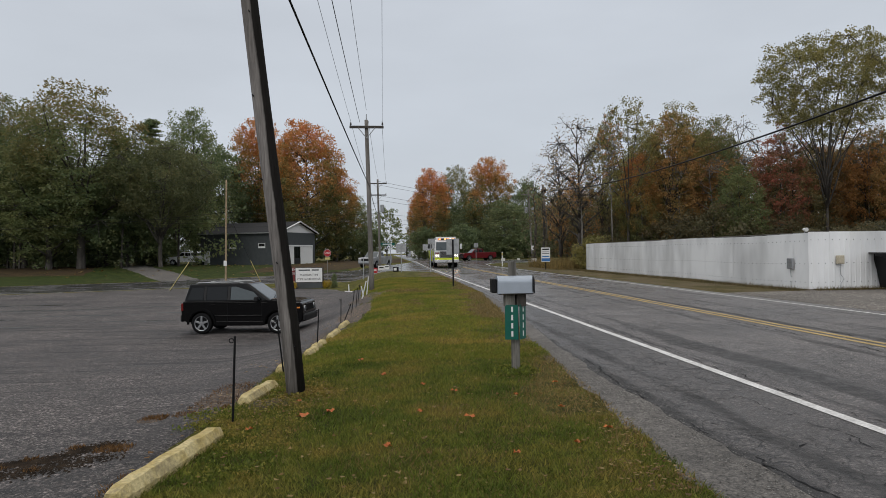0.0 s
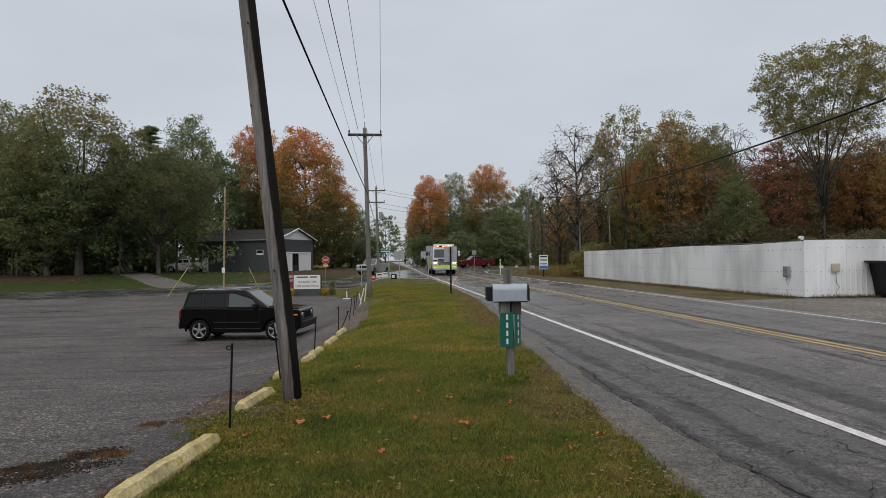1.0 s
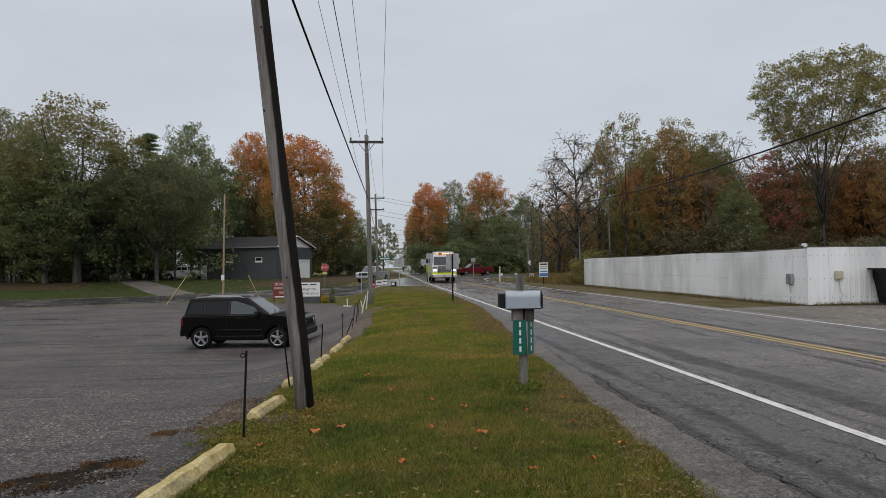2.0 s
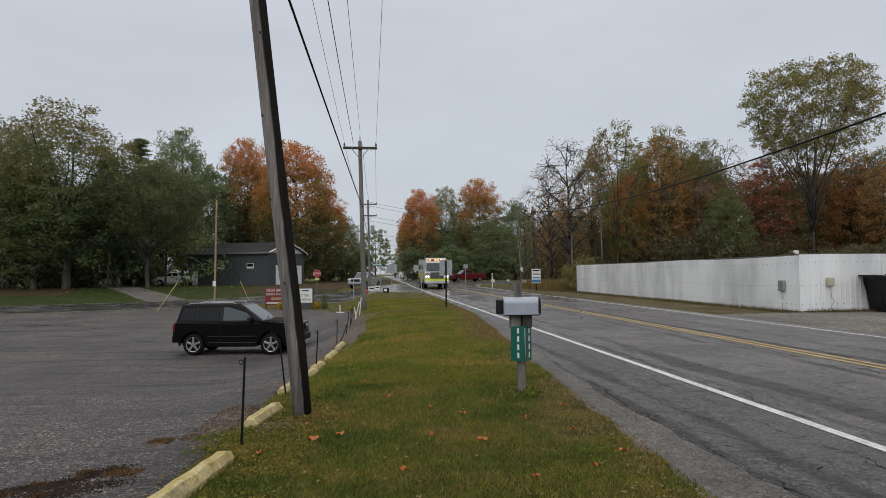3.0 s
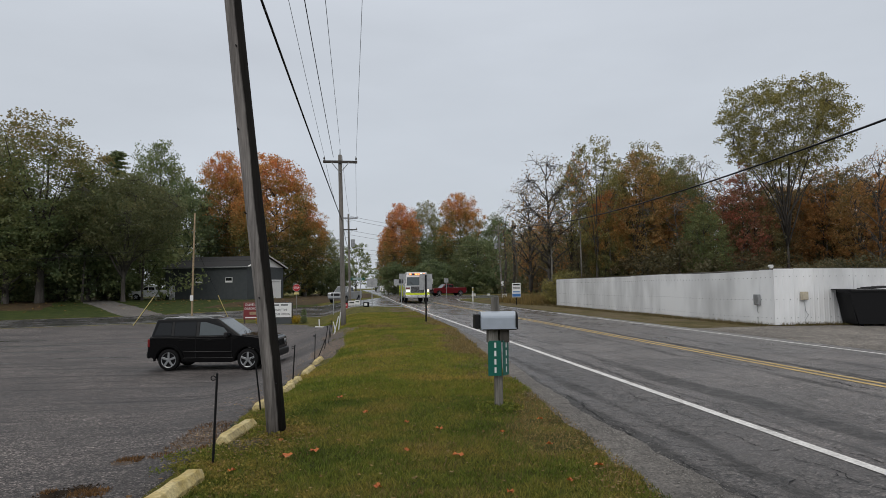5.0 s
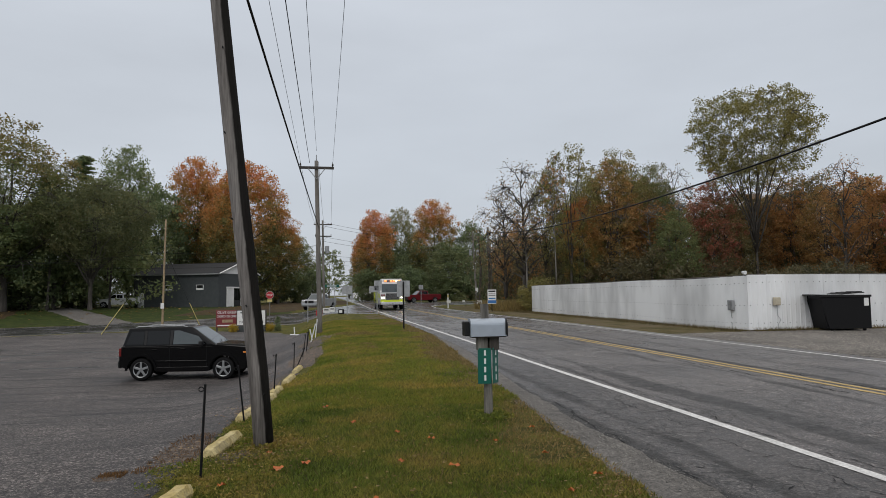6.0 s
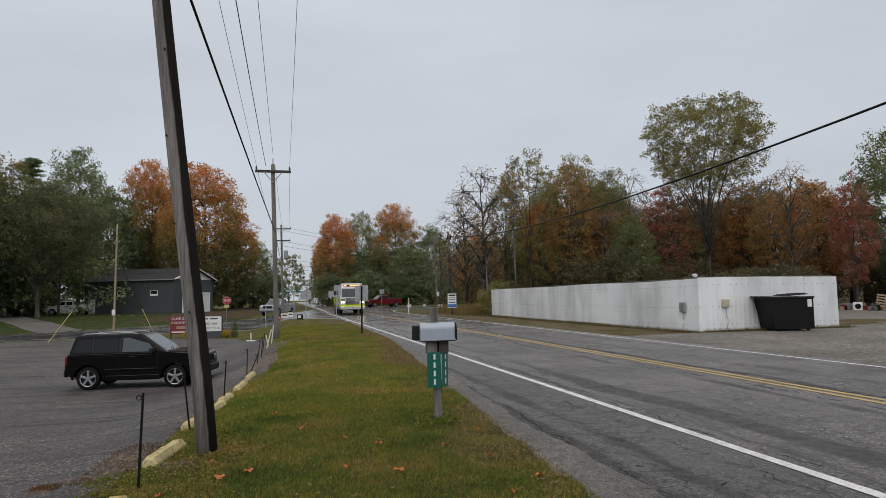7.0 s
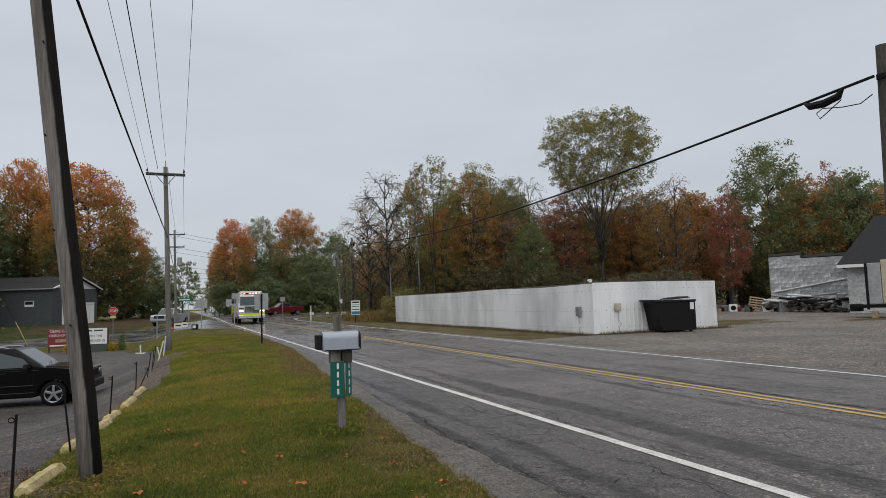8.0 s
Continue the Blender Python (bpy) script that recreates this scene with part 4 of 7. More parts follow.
P_BRUSH = make_tree(25, 5, 6, 0.0, L_UNDER, M_BARK, 120, 46, 0.22, 9, 1.5)
plant(P_BRUSH, [(24 + i * 2.9, 58 + rng_t.uniform(-2, 4) - 0.22 * i, rng_t.uniform(3.5, 6.5), rng_t.uniform(5, 8)) for i in range(16)]
      + [(34.5, 44.8, 3.4, 5), (38.5, 45.6, 3.8, 6), (42.0, 46.5, 3.6, 6), (31.0, 43.5, 3.0, 5)],
      5, 6, "brown autumn brushwood behind the fence", "undergrowth", 15, "shrub")
P_SCRUB = make_tree(24, 3, 3.2, 0.0, L_YELLOW, M_BARK, 70, 60, 0.16, 7, 1.5)
plant(P_SCRUB, [(17.6, 54.5, 2.4, 3.0), (18.8, 57.5, 3.0, 3.5), (20.5, 61, 3.2, 4), (22.5, 66, 3, 4)], 3, 3.2, "yellow-green scrub at the fence end", "undergrowth", 13, "shrub")


def far_wood(name, a, b, depth, h, clumps, leaves, label, seed, size=0.7, each=60):
    """A stretch of far wood as one mass of trunks and leaf clumps with an uneven top."""
    rng = np.random.default_rng(seed)
    a, b = np.array(a, float), np.array(b, float)
    wood = thing(name, Matrix.Identity(4), label, "woods", "", "stuff")
    u = rng.random(clumps)
    across = rng.random(clumps)
    n = np.array([-(b - a)[1], (b - a)[0]]) / np.linalg.norm(b - a)
    xy = a + u[:, None] * (b - a) + n * (across * depth)[:, None]
    topz = np.array([h * (0.78 + 0.34 * noise.noise((p[0] * 0.11, p[1] * 0.11, seed))) for p in xy])
    z = topz * rng.random(clumps) ** 0.8
    gz_ = np.array([ground_z(p[0], p[1]) for p in xy])
    centres = np.column_stack([xy, z + gz_])
    v, f = leaf_quads(centres, each, 2.0, size * 0.75, rng)
    quad_mesh("foliage", v, f, leaves, wood)
    bm = B()
    for i in range(0, clumps, 14):
        x, y = xy[i]
        pipe(bm, [(x, y, gz_[i] - 0.2), (x + 0.2, y, gz_[i] + topz[i] * 0.5), (x, y + 0.2, gz_[i] + topz[i] * 0.9)], [0.2, 0.14, 0.04], 5)
    part("trunks", bm, M_BARK, wood)
    return wood


far_wood("far_woods", (-24, 112), (-150, 96), 25, 15, 800, L_GREEN, "dark wood behind the maples", 41)
far_wood("far_woods", (70, 150), (9, 152), 20, 14, 420, L_DARK, "dark wood beyond the junction", 42, 0.55, 80)
far_wood("far_woods", (150, 52), (22, 92), 22, 11, 900, L_UNDER, "brown autumn wood behind the fence", 43, 0.42, 110)
far_wood("far_woods", (-6, 330), (-160, 300), 20, 12, 250, L_DARK, "distant dark wood", 44, 1.0)
far_wood("far_woods", (160, 300), (14, 330), 20, 11, 250, L_GREEN, "distant dull green wood", 45, 1.0)


# ---------------------------------------------------------------- white sheet-metal fence
def fence_run(fence, a, b, height, seed, rib=0.022):
    """Ribbed metal panels side by side from a to b, each a part; screws in rows; a dark rail behind the top."""
    rng = random.Random(seed)
    a, b = Vector(a), Vector(b)
    length = (b - a).length
    u = (b - a).normalized()
    ang = math.atan2(u.y, u.x)
    n = round(length / 0.92)
    w = length / n
    prof = []
    ribs = 4
    for i in range(ribs):
        s = i * w / ribs
        prof += [(s, 0.0), (s + w / ribs * 0.62, 0.0), (s + w / ribs * 0.72, rib), (s + w / ribs * 0.90, rib)]
    prof.append((w - 0.002, 0.0))
    vs = []
    for z in (0.0, height * 0.5, height):
        vs += [(x, -d, z) for x, d in prof]
    k = len(prof)
    fs = [(r * k + i, r * k + i + 1, (r + 1) * k + i + 1, (r + 1) * k + i) for r in range(2) for i in range(k - 1)]
    vs += [(x, -d + 0.02, z) for z in (0.0, height) for x, d in prof]
    o = 3 * k
    fs += [(o + i, o + k + i, o + k + i + 1, o + i + 1) for i in range(k - 1)]
    fs += [(2 * k + i, 2 * k + i + 1, o + k + i + 1, o + k + i) for i in range(k - 1)]
    me = bpy.data.meshes.new("panel")
    me.from_pydata(vs, [], fs)
    me.update()
    me.materials.append(M_FENCE)
    sv, sf = [], []
    for i in range(n):
        p = a + u * (w * i)
        z = ground_z(p.x, p.y) + rng.uniform(-0.004, 0.004) + 0.018 * math.sin(i * 0.4) + 0.010 * math.sin(i * 0.63 + 1)
        ob = new("panel", me)
        ob.parent = fence
        ob.matrix_basis = Matrix.Translation((p.x, p.y, z + 0.03)) @ Matrix.Rotation(ang + rng.uniform(-0.003, 0.003), 4, "Z") @ Matrix.Rotation(rng.uniform(-0.004, 0.004), 4, "X")
        for zz in (0.12, 0.45, 0.86):
            for j in range(3):
                o = len(sv)
                for rad, dep in ((0.016, 0.002), (0.011, -0.014)):
                    sv += [ob.matrix_basis @ Vector(((j + 0.36) * w / 3 + rad * math.cos(k * 1.047), dep, height * zz + rad * math.sin(k * 1.047))) for k in range(6)]
                sf += [(o + k, o + (k + 1) % 6, o + 6 + (k + 1) % 6, o + 6 + k) for k in range(6)] + [tuple(range(o + 6, o + 12))]
    tagged(raw("screws", sv, sf, M_IRON, fence), kind="stuff")
    for i in range(0, n + 1, 3):
        p = a + u * min(length - 0.3, max(0.3, w * i)) + Vector((-u.y, u.x)) * 0.10
        part("fence_post", box(B(), (p.x, p.y, height / 2), (0.09, 0.09, height + 0.02)), M_DARKWOOD, fence)
    q = Vector((-u.y, u.x)) * 0.10
    for zz in (0.35, height + 0.03):
        bm = B()
        pipe(bm, [(a.x + q.x + u.x * 0.15, a.y + q.y + u.y * 0.15, zz), (b.x + q.x - u.x * 0.15, b.y + q.y - u.y * 0.15, zz)], 0.045, 4)
        part("fence_rail", bm, M_DARKWOOD, fence)


fence = thing("metal_fence", Matrix.Identity(4), "long white ribbed sheet-metal fence beside the road", "fence")
fence_run(fence, (16.7, 52.2), (16.05, 22.95), 2.13, 4, 0.003)
yard_fence = thing("metal_fence", Matrix.Identity(4), "white ribbed sheet-metal fence facing the gravel yard", "fence")
fence_run(yard_fence, (16.05, 22.93), (23.2, 23.3), 2.17, 5, 0.010)
for (x, y, z, s, rz, mt, lab) in ((16.0, 23.95, 1.0, (0.10, 0.34, 0.42), 0, M_STEEL, "grey electrical box on the white fence"),
                                  (17.3, 22.9, 1.15, (0.30, 0.10, 0.32), 3, M_TAN, "tan meter box on the white fence")):
    bx = thing("utility_box", pose(x, y, 0, 0, 0, rz), lab, "utility box")
    bm = B()
    box(bm, (0, 0, z), s, 0.02)
    part("case", bm, mt, bx)
    bm = B()
    box(bm, (-s[0] / 2 - 0.006 if s[0] < s[1] else 0, -s[1] / 2 - 0.006 if s[1] < s[0] else 0, z), tuple(v * 0.8 if v > 0.2 else 0.012 for v in s), 0.003)
    part("lid", bm, mt, bx)
    bm = B()
    pipe(bm, [(0, 0, z - s[2] / 2), (0.02, 0, z * 0.5), (0.15, 0, 0.42), (0.02, 0, 0.25), (0, 0, 0)], 0.012, 5)
    part("conduit", bm, M_STEEL, bx)
lamp = thing("floodlight", pose(16.1, 23.2, 2.2), "small white floodlight on the fence corner", "lamp")
bm = B()
tube(bm, (0, 0, -0.1), (0, 0, 0.1), 0.02)
part("bracket", bm, M_STEEL, lamp)
bm = B()
tube(bm, (0, 0.06, 0.12), (0, -0.12, 0.10), 0.05, 0.08, 10)
part("head", bm, M_WHITE, lamp)

# ---------------------------------------------------------------- poles and wires
def wood_pole(name, base, top, r0, r1, material, label, category="utility pole"):
    ob = thing(name, Matrix.Translation(base), label, category)
    d = Vector(top) - Vector(base)
    bm = B()
    k = 10
    pts, rs = [], []
    for i in range(k + 1):
        f = i / k
        pts.append(d * f + Vector((0.012 * noise.noise((f * 4, base[0], 1)), 0.012 * noise.noise((f * 4, base[1], 7)), -0.25 if i == 0 else 0)))
        rs.append(r0 + (r1 - r0) * f)
    pipe(bm, pts, rs, 22)
    part("shaft", bm, material, ob, "", True)
    return ob


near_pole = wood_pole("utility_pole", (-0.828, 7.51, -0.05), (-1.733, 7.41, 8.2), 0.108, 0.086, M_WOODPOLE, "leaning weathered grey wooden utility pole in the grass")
for i in range(7):
    bm = B()
    z = 0.6 + i * 0.95
    a = 1.1 + i * 0.9
    c = Vector((-0.90 * z / 8.25, -0.1 * z / 8.25, z))
    tube(bm, c + Vector((math.cos(a) * 0.09, -0.09, 0)), c + Vector((math.cos(a) * 0.1, -0.125, 0.01)), 0.008, None, 5)
    part("nail", bm, M_IRON, near_pole)

POLE_TOP = (-0.73, 31.2, 8.06)


def crossarm(ob, at, half, material):
    bm = B()
    box(bm, at, (2 * half, 0.10, 0.12), 0.01)
    part("crossarm", bm, material, ob)
    for s in (-1, 1):
        bm = B()
        pipe(bm, [(at[0] + s * half * 0.5, at[1] - 0.06, at[2] - 0.04), (at[0], at[1] - 0.06, at[2] - 0.55)], 0.018, 4)
        part("brace", bm, M_STEEL, ob)
        bm = B()
        tube(bm, (at[0] + s * (half - 0.06), at[1], at[2] + 0.05), (at[0] + s * (half - 0.06), at[1], at[2] + 0.13), 0.02, 0.02, 8)
        tube(bm, (at[0] + s * (half - 0.06), at[1], at[2] + 0.12), (at[0] + s * (half - 0.06), at[1], at[2] + 0.22), 0.05, 0.03, 8)
        part("insulator", bm, M_DARKWOOD, ob)


mid_pole = wood_pole("utility_pole", (-0.56, 31.4, -0.2), POLE_TOP, 0.125, 0.09, M_GREYPOLE, "grey wooden utility pole with one crossarm at the grass edge")
crossarm(mid_pole, (-0.16, -0.3, 7.9), 0.82, M_DARKWOOD)
bm = B()
tube(bm, (-0.17, -0.2, 8.2), (-0.17, -0.2, 8.55), 0.03, 0.02, 8)
part("top_pin", bm, M_STEEL, mid_pole)
far_pole = wood_pole("utility_pole", (-0.63, 72.6, ground_z(-0.6, 72.6)), (-0.80, 72.3, 9.9), 0.14, 0.10, M_GREYPOLE, "distant wooden utility pole with two crossarms and a transformer")
crossarm(far_pole, (-0.15, -0.3, 9.5), 1.0, M_DARKWOOD)
crossarm(far_pole, (-0.10, -0.3, 8.2), 0.9, M_DARKWOOD)
bm = B()
tube(bm, (0.32, -0.3, 6.3), (0.32, -0.3, 7.1), 0.22, 0.22, 14)
part("transformer", bm, M_STEEL, far_pole)
back_pole = wood_pole("utility_pole", (-0.7, -22, 0), (-0.7, -22, 8.3), 0.14, 0.10, M_GREYPOLE, "wooden utility pole carrying the roadside wires")
crossarm(back_pole, (0, 0, 7.9), 0.95, M_DARKWOOD)
east_pole = wood_pole("utility_pole", (13.90, 9.01, 0), (13.52, 8.63, 6.67), 0.15, 0.125, M_BARK, "short wooden pole holding the thick telephone cable")
bm = B()
box(bm, (-0.42, -0.35, 6.0), (0.16, 0.16, 0.12), 0.01)
part("clamp", bm, M_IRON, east_pole)
bend_pole = wood_pole("utility_pole", (18.9, 73.6, ground_z(18.9, 73.6)), (18.25, 73.1, 9.3), 0.17, 0.12, M_PALEBARK, "leaning pale wooden pole beyond the fence")
bm = B()
box(bm, (-0.55, -0.4, 8.6), (0.5, 0.25, 0.5), 0.06)
part("terminal_box", bm, M_IRON, bend_pole)
wood_edge_pole = wood_pole("utility_pole", (22.65, 98.2, ground_z(22.6, 98)), (22.0, 97.8, 11.2), 0.17, 0.12, M_PALEBARK, "leaning pale utility pole with two transformers by the wood")
crossarm(wood_edge_pole, (-0.5, -0.3, 10.2), 1.2, M_GREYPOLE)
for s in (-1, 1):
    bm = B()
    tube(bm, (-0.42 + 0.55 * s, -0.3, 7.3), (-0.42 + 0.55 * s, -0.3, 8.2), 0.25, 0.25, 14)
    part("transformer", bm, M_STEEL, wood_edge_pole)
bm = B()
box(bm, (-0.05, -0.25, 1.9), (0.4, 0.2, 0.7), 0.03)
part("meter_box", bm, M_WHITE, wood_edge_pole)

# slender service pole with two guy wires in yellow guards
slim_pole = wood_pole("service_pole", (-12.6, 52.2, ground_z(-12.6, 52.2)), (-12.45, 52.1, 7.55), 0.085, 0.06, M_PALLET, "slender brown wooden service pole at the car park's edge")
bm = B()
box(bm, (0.0, -0.11, 2.05), (0.24, 0.04, 0.42), 0.01)
part("notice_plate", bm, M_WHITE, slim_pole)
for bx_, by_ in ((-16.4, 50.5), (-9.9, 53.4)):
    gz_ = ground_z(bx_, by_)
    guy = thing("guy_wire", Matrix.Translation((bx_, by_, gz_)), "guy wire with a yellow plastic guard", "guy wire", "guys of the service pole")
    d_ = Vector((-12.5 - bx_, 52.1 - by_, 5.3 - gz_))
    bm = B()
    pipe(bm, [(0, 0, -0.1), d_], 0.012, 4)
    part("wire", bm, M_IRON, guy)
    bm = B()
    pipe(bm, [d_ * 0.01, d_ * 0.35], 0.027, 8)
    part("guard", bm, M_YELLOW_PLASTIC, guy)


def wire(a, b, sag, r, label, group="overhead wires", n=28):
    a, b = Vector(a), Vector(b)
    pts = [a.lerp(b, i / n) - Vector((0, 0, 4 * sag * (i / n) * (1 - i / n))) for i in range(n + 1)]
    bm = B()
    pipe(bm, pts, r, 5)
    ob = part("overhead_wire", bm, M_IRON, None, "", True)
    return tagged(ob, label, "wire", group)


wire((-0.62, 31.2, 4.85), (-1.72, -22, 6.0), 0.25, 0.017, "thick black telephone cable along the road")
wire((-1.47, 31.2, 7.95), (-1.12, -22, 8.1), 0.45, 0.006, "thin overhead power wire")
wire((-1.05, 31.2, 7.95), (-0.95, -22, 8.1), 0.5, 0.011, "single overhead power wire")
wire((-0.73, 31.2, 8.55), (-0.45, -22, 8.3), 0.5, 0.007, "thin overhead power wire")
wire((0.04, 31.2, 7.95), (0.42, -22, 8.1), 0.35, 0.006, "thin overhead power wire")
for dx in (-0.75, 0.1, 0.75):
    wire((-0.73 + dx, 31.2, 8.0), (-0.78 + dx * 1.2, 72.4, 9.75), 0.5, 0.008, "overhead power wire to the far pole")
wire((-0.62, 31.2, 4.85), (-0.7, 72.4, 6.2), 0.5, 0.018, "telephone cable to the far pole")
wire((13.35, 8.75, 6.02), (18.3, 73.1, 8.75), 1.1, 0.035, "thick black telephone cable above the white fence")
wire((13.5, 8.6, 6.0), (12.5, -30, 6.5), 0.7, 0.035, "thick black telephone cable beside the yard")
for z in (7.2, 7.7, 8.9, 9.3):
    wire((-0.75, 72.4, z + 0.4), (22.2, 97.8, z + 0.9), 0.7, 0.014, "wire crossing the far junction")
for z in (5.1, 5.6, 6.1):
    wire((-46, 86, z + 0.9), (-0.75, 72.4, z), 0.6, 0.012, "wire crossing the far junction")
    wire((-0.75, 72.4, z), (22.2, 97.8, z + 0.7), 0.5, 0.012, "wire crossing the far junction")
wire((-60, 62, 5.0), (-12.5, 52.1, 5.0), 1.1, 0.014, "service wire crossing in front of the trees")
wire((-12.5, 52.1, 5.0), (-0.75, 72.4, 7.3), 0.5, 0.014, "service wire crossing in front of the hall")

splice = thing("cable_splice", Matrix.Translation((13.42, 9.95, 5.83)), "black splice case hanging from the thick cable", "cable splice")
bm = B()
pipe(bm, [(-0.03, -0.5, 0.17), (-0.02, -0.36, 0.03), (0, 0.0, -0.02), (0.02, 0.36, 0.02), (0.03, 0.5, 0.12)], [0.025, 0.085, 0.095, 0.085, 0.025], 8)
part("case", bm, M_IRON, splice)
bm = B()
pipe(bm, [(0.02, -0.4, -0.05), (0.0, 0.0, -0.28), (0.0, 0.12, -0.34), (0, 0.2, -0.2), (0, 0.05, -0.12), (0.02, -0.4, -0.22), (0.04, -0.8, -0.26), (0.0, -1.1, -0.15)], 0.012, 5)
part("loop", bm, M_IRON, splice)

# ---------------------------------------------------------------- mailbox
mail = thing("mailbox", pose(1.9, 8.47, 0, 0, 0, 0), "dull grey steel mailbox on a weathered post with green plates", "mailbox")
bm = B()
pipe(bm, [(0.02, 0, -0.3), (0.015, 0, 0.4), (-0.02, 0.0, 1.47)], [0.060, 0.058, 0.056], 4)
part("post", bm, M_POST, mail)
bm = B()
box(bm, (-0.075, -0.055, 0.955), (0.14, 0.09, 0.17), 0.008)
part("support_block", bm, M_POST, mail)
bm = B()
box(bm, (0.085, -0.055, 0.955), (0.13, 0.09, 0.17), 0.008)
part("support_block", bm, M_DARKWOOD, mail)
bm = B()
box(bm, (0.0, -0.09, 1.045), (0.46, 0.17, 0.02), 0.004)
part("mount_board", bm, M_DARKWOOD, mail)


def dome(x0, x1, hw, h, zb, yc, n=12):
    bm = B()
    out = [(yc - hw, zb), (yc + hw, zb)]
    for i in range(n + 1):
        a = math.pi * i / n
        out.append((yc + hw * math.cos(a), zb + h - hw * 0.75 + hw * 0.75 * math.sin(a)))
    a_ = [bm.verts.new((x0, y, z)) for y, z in out]
    b_ = [bm.verts.new((x1, y, z)) for y, z in out]
    bm.faces.new(a_)
    bm.faces.new(b_[::-1])
    for i in range(len(out)):
        j = (i + 1) % len(out)
        bm.faces.new((a_[j], a_[i], b_[i], b_[j]))
    return bm


part("box_body", dome(-0.235, 0.228, 0.11, 0.228, 1.052, -0.09), M_MAILBOX, mail, "", False)
part("back_rim", dome(-0.247, -0.230, 0.115, 0.234, 1.049, -0.09), M_MAILBOX, mail)
part("door", dome(0.225, 0.243, 0.115, 0.234, 1.048, -0.09), M_BLACK, mail, "black front door of the box")
bm = B()
box(bm, (-0.283, -0.05, 1.15), (0.066, 0.18, 0.19), 0.012)
part("paper_holder", bm, M_BLACK, mail, "black plastic holder behind the box")
bm = B()
box(bm, (0.215, -0.212, 1.17), (0.012, 0.012, 0.2), 0.002)
part("flag", bm, M_BLACK, mail)
for sx, wd, rz in ((-0.055, 0.175, -10), (0.105, 0.175, 52)):
    plate = part("number_plate", box(B(), (0, 0, 0.665), (wd, 0.006, 0.46), 0.002), M_GREEN_SIGN, mail, "green reflective number plate")
    plate.matrix_basis = pose(sx, -0.11 + (0.05 if sx > 0 else 0), 0, 0, 0, rz)
    for i in range(4):
        bm = B()
        box(bm, (0.008, -0.0045, 0.835 - 0.108 * i), (0.026, 0.004, 0.072), 0.001)
        part("bar", bm, M_WHITE, plate)

# ---------------------------------------------------------------- wheel stops, stakes
STOPS = [((-1.55, 4.2), (-1.30, 5.78)), ((-1.36, 7.08), (-1.22, 8.10)), ((-1.36, 9.35), (-1.24, 10.3)), ((-1.17, 11.1), (-1.10, 11.75)), ((-1.16, 12.0), (-1.06, 12.9)), ((-1.04, 13.7), (-0.93, 15.0)), ((-0.95, 15.9), (-0.86, 17.0))]


def stop_mesh(length, seed):
    rng = np.random.default_rng(seed)
    bm = B()
    prof = [(-0.082, -0.05), (-0.082, 0.04), (-0.045, 0.105), (0.042, 0.105), (0.080, 0.04), (0.080, -0.05)]
    k = 16
    rings = []
    for i in range(k + 1):
        f = i / k
        e = 1 - 0.22 * (max(0, 0.06 - f) + max(0, f - 0.94)) / 0.06
        rings.append([bm.verts.new((x * e + rng.normal(0, 0.004), (f - 0.5) * length, z * (e if z > 0 else 1) + rng.normal(0, 0.004) * (z > 0))) for x, z in prof])
    for a, b in zip(rings, rings[1:]):
        for j in range(len(prof)):
            jj = (j + 1) % len(prof)
            bm.faces.new((a[j], a[jj], b[jj], b[j]))
    bm.faces.new(rings[0][::-1])
    bm.faces.new(rings[-1])
    return bm


for i, (a, b) in enumerate(STOPS):
    a, b = Vector(a), Vector(b)
    c, d = (a + b) / 2, b - a
    ob = part("wheel_stop", stop_mesh(d.length, i), M_STOP_CONC)
    slope = math.atan2(ground_z(*b) - ground_z(*a), d.length)
    ob.matrix_basis = Matrix.Translation((c.x, c.y, ground_z(c.x, c.y) + 0.01)) @ Matrix.Rotation(math.atan2(d.y, d.x) - math.pi / 2, 4, "Z") @ Matrix.Rotation(slope, 4, "X") @ Matrix.Diagonal((1, 1, 1, 1) if i < 2 else (0.95, 0.9, 0.88, 1))
    tagged(ob, "concrete wheel stop with chipped faded yellow paint", "wheel stop", "wheel stops along the grass")

STAKES = [(-1.29, 6.31, 0.84, 2, 0), (-1.29, 9.35, 0.78, -6, 2), (-1.14, 12.35, 0.74, 3, 0), (-1.02, 16.9, 0.72, 1, 0), (-0.98, 17.0, 0.62, 22, 5), (-0.95, 20.6, 0.75, 8, 3), (-0.90, 22.4, 0.7, 5, 0), (-0.95, 25.0, 0.72, 6, 2)]
for x, y, h, lean_, ln2 in STAKES:
    st = thing("garden_stake", pose(x, y, ground_z(x, y), ln2, lean_, 0), "thin black iron stake with a looped top in the grass edge", "stake", "stakes along the car park")
    bm = B()
    tube(bm, (0, 0, -0.15), (0, 0, h), 0.0125, 0.011, 8)
    part("rod", bm, M_IRON, st)
    bm = B()
    pipe(bm, [(-0.012 - 0.021 + 0.021 * math.cos(a * 0.5), 0, h - 0.045 + 0.021 * math.sin(a * 0.5)) for a in range(13)], 0.005, 5)
    part("loop", bm, M_IRON, st)
for x, y, h, lean_ in ((-0.86, 26.6, 0.75, 14), (-0.72, 28.4, 0.8, 6), (-0.82, 27.6, 0.45, -12)):
    st = thing("pipe_stake", pose(x, y, ground_z(x, y), 4, lean_, 0), "white plastic pipe stake leaning in the grass", "stake", "white pipes by the pole")
    part("pipe", tube(B(), (0, 0, -0.1), (0, 0, h), 0.022, None, 8), M_WHITE, st)
    part("cap", tube(B(), (0, 0, h), (0, 0, h + 0.03), 0.027, None, 8), M_WHITE, st)
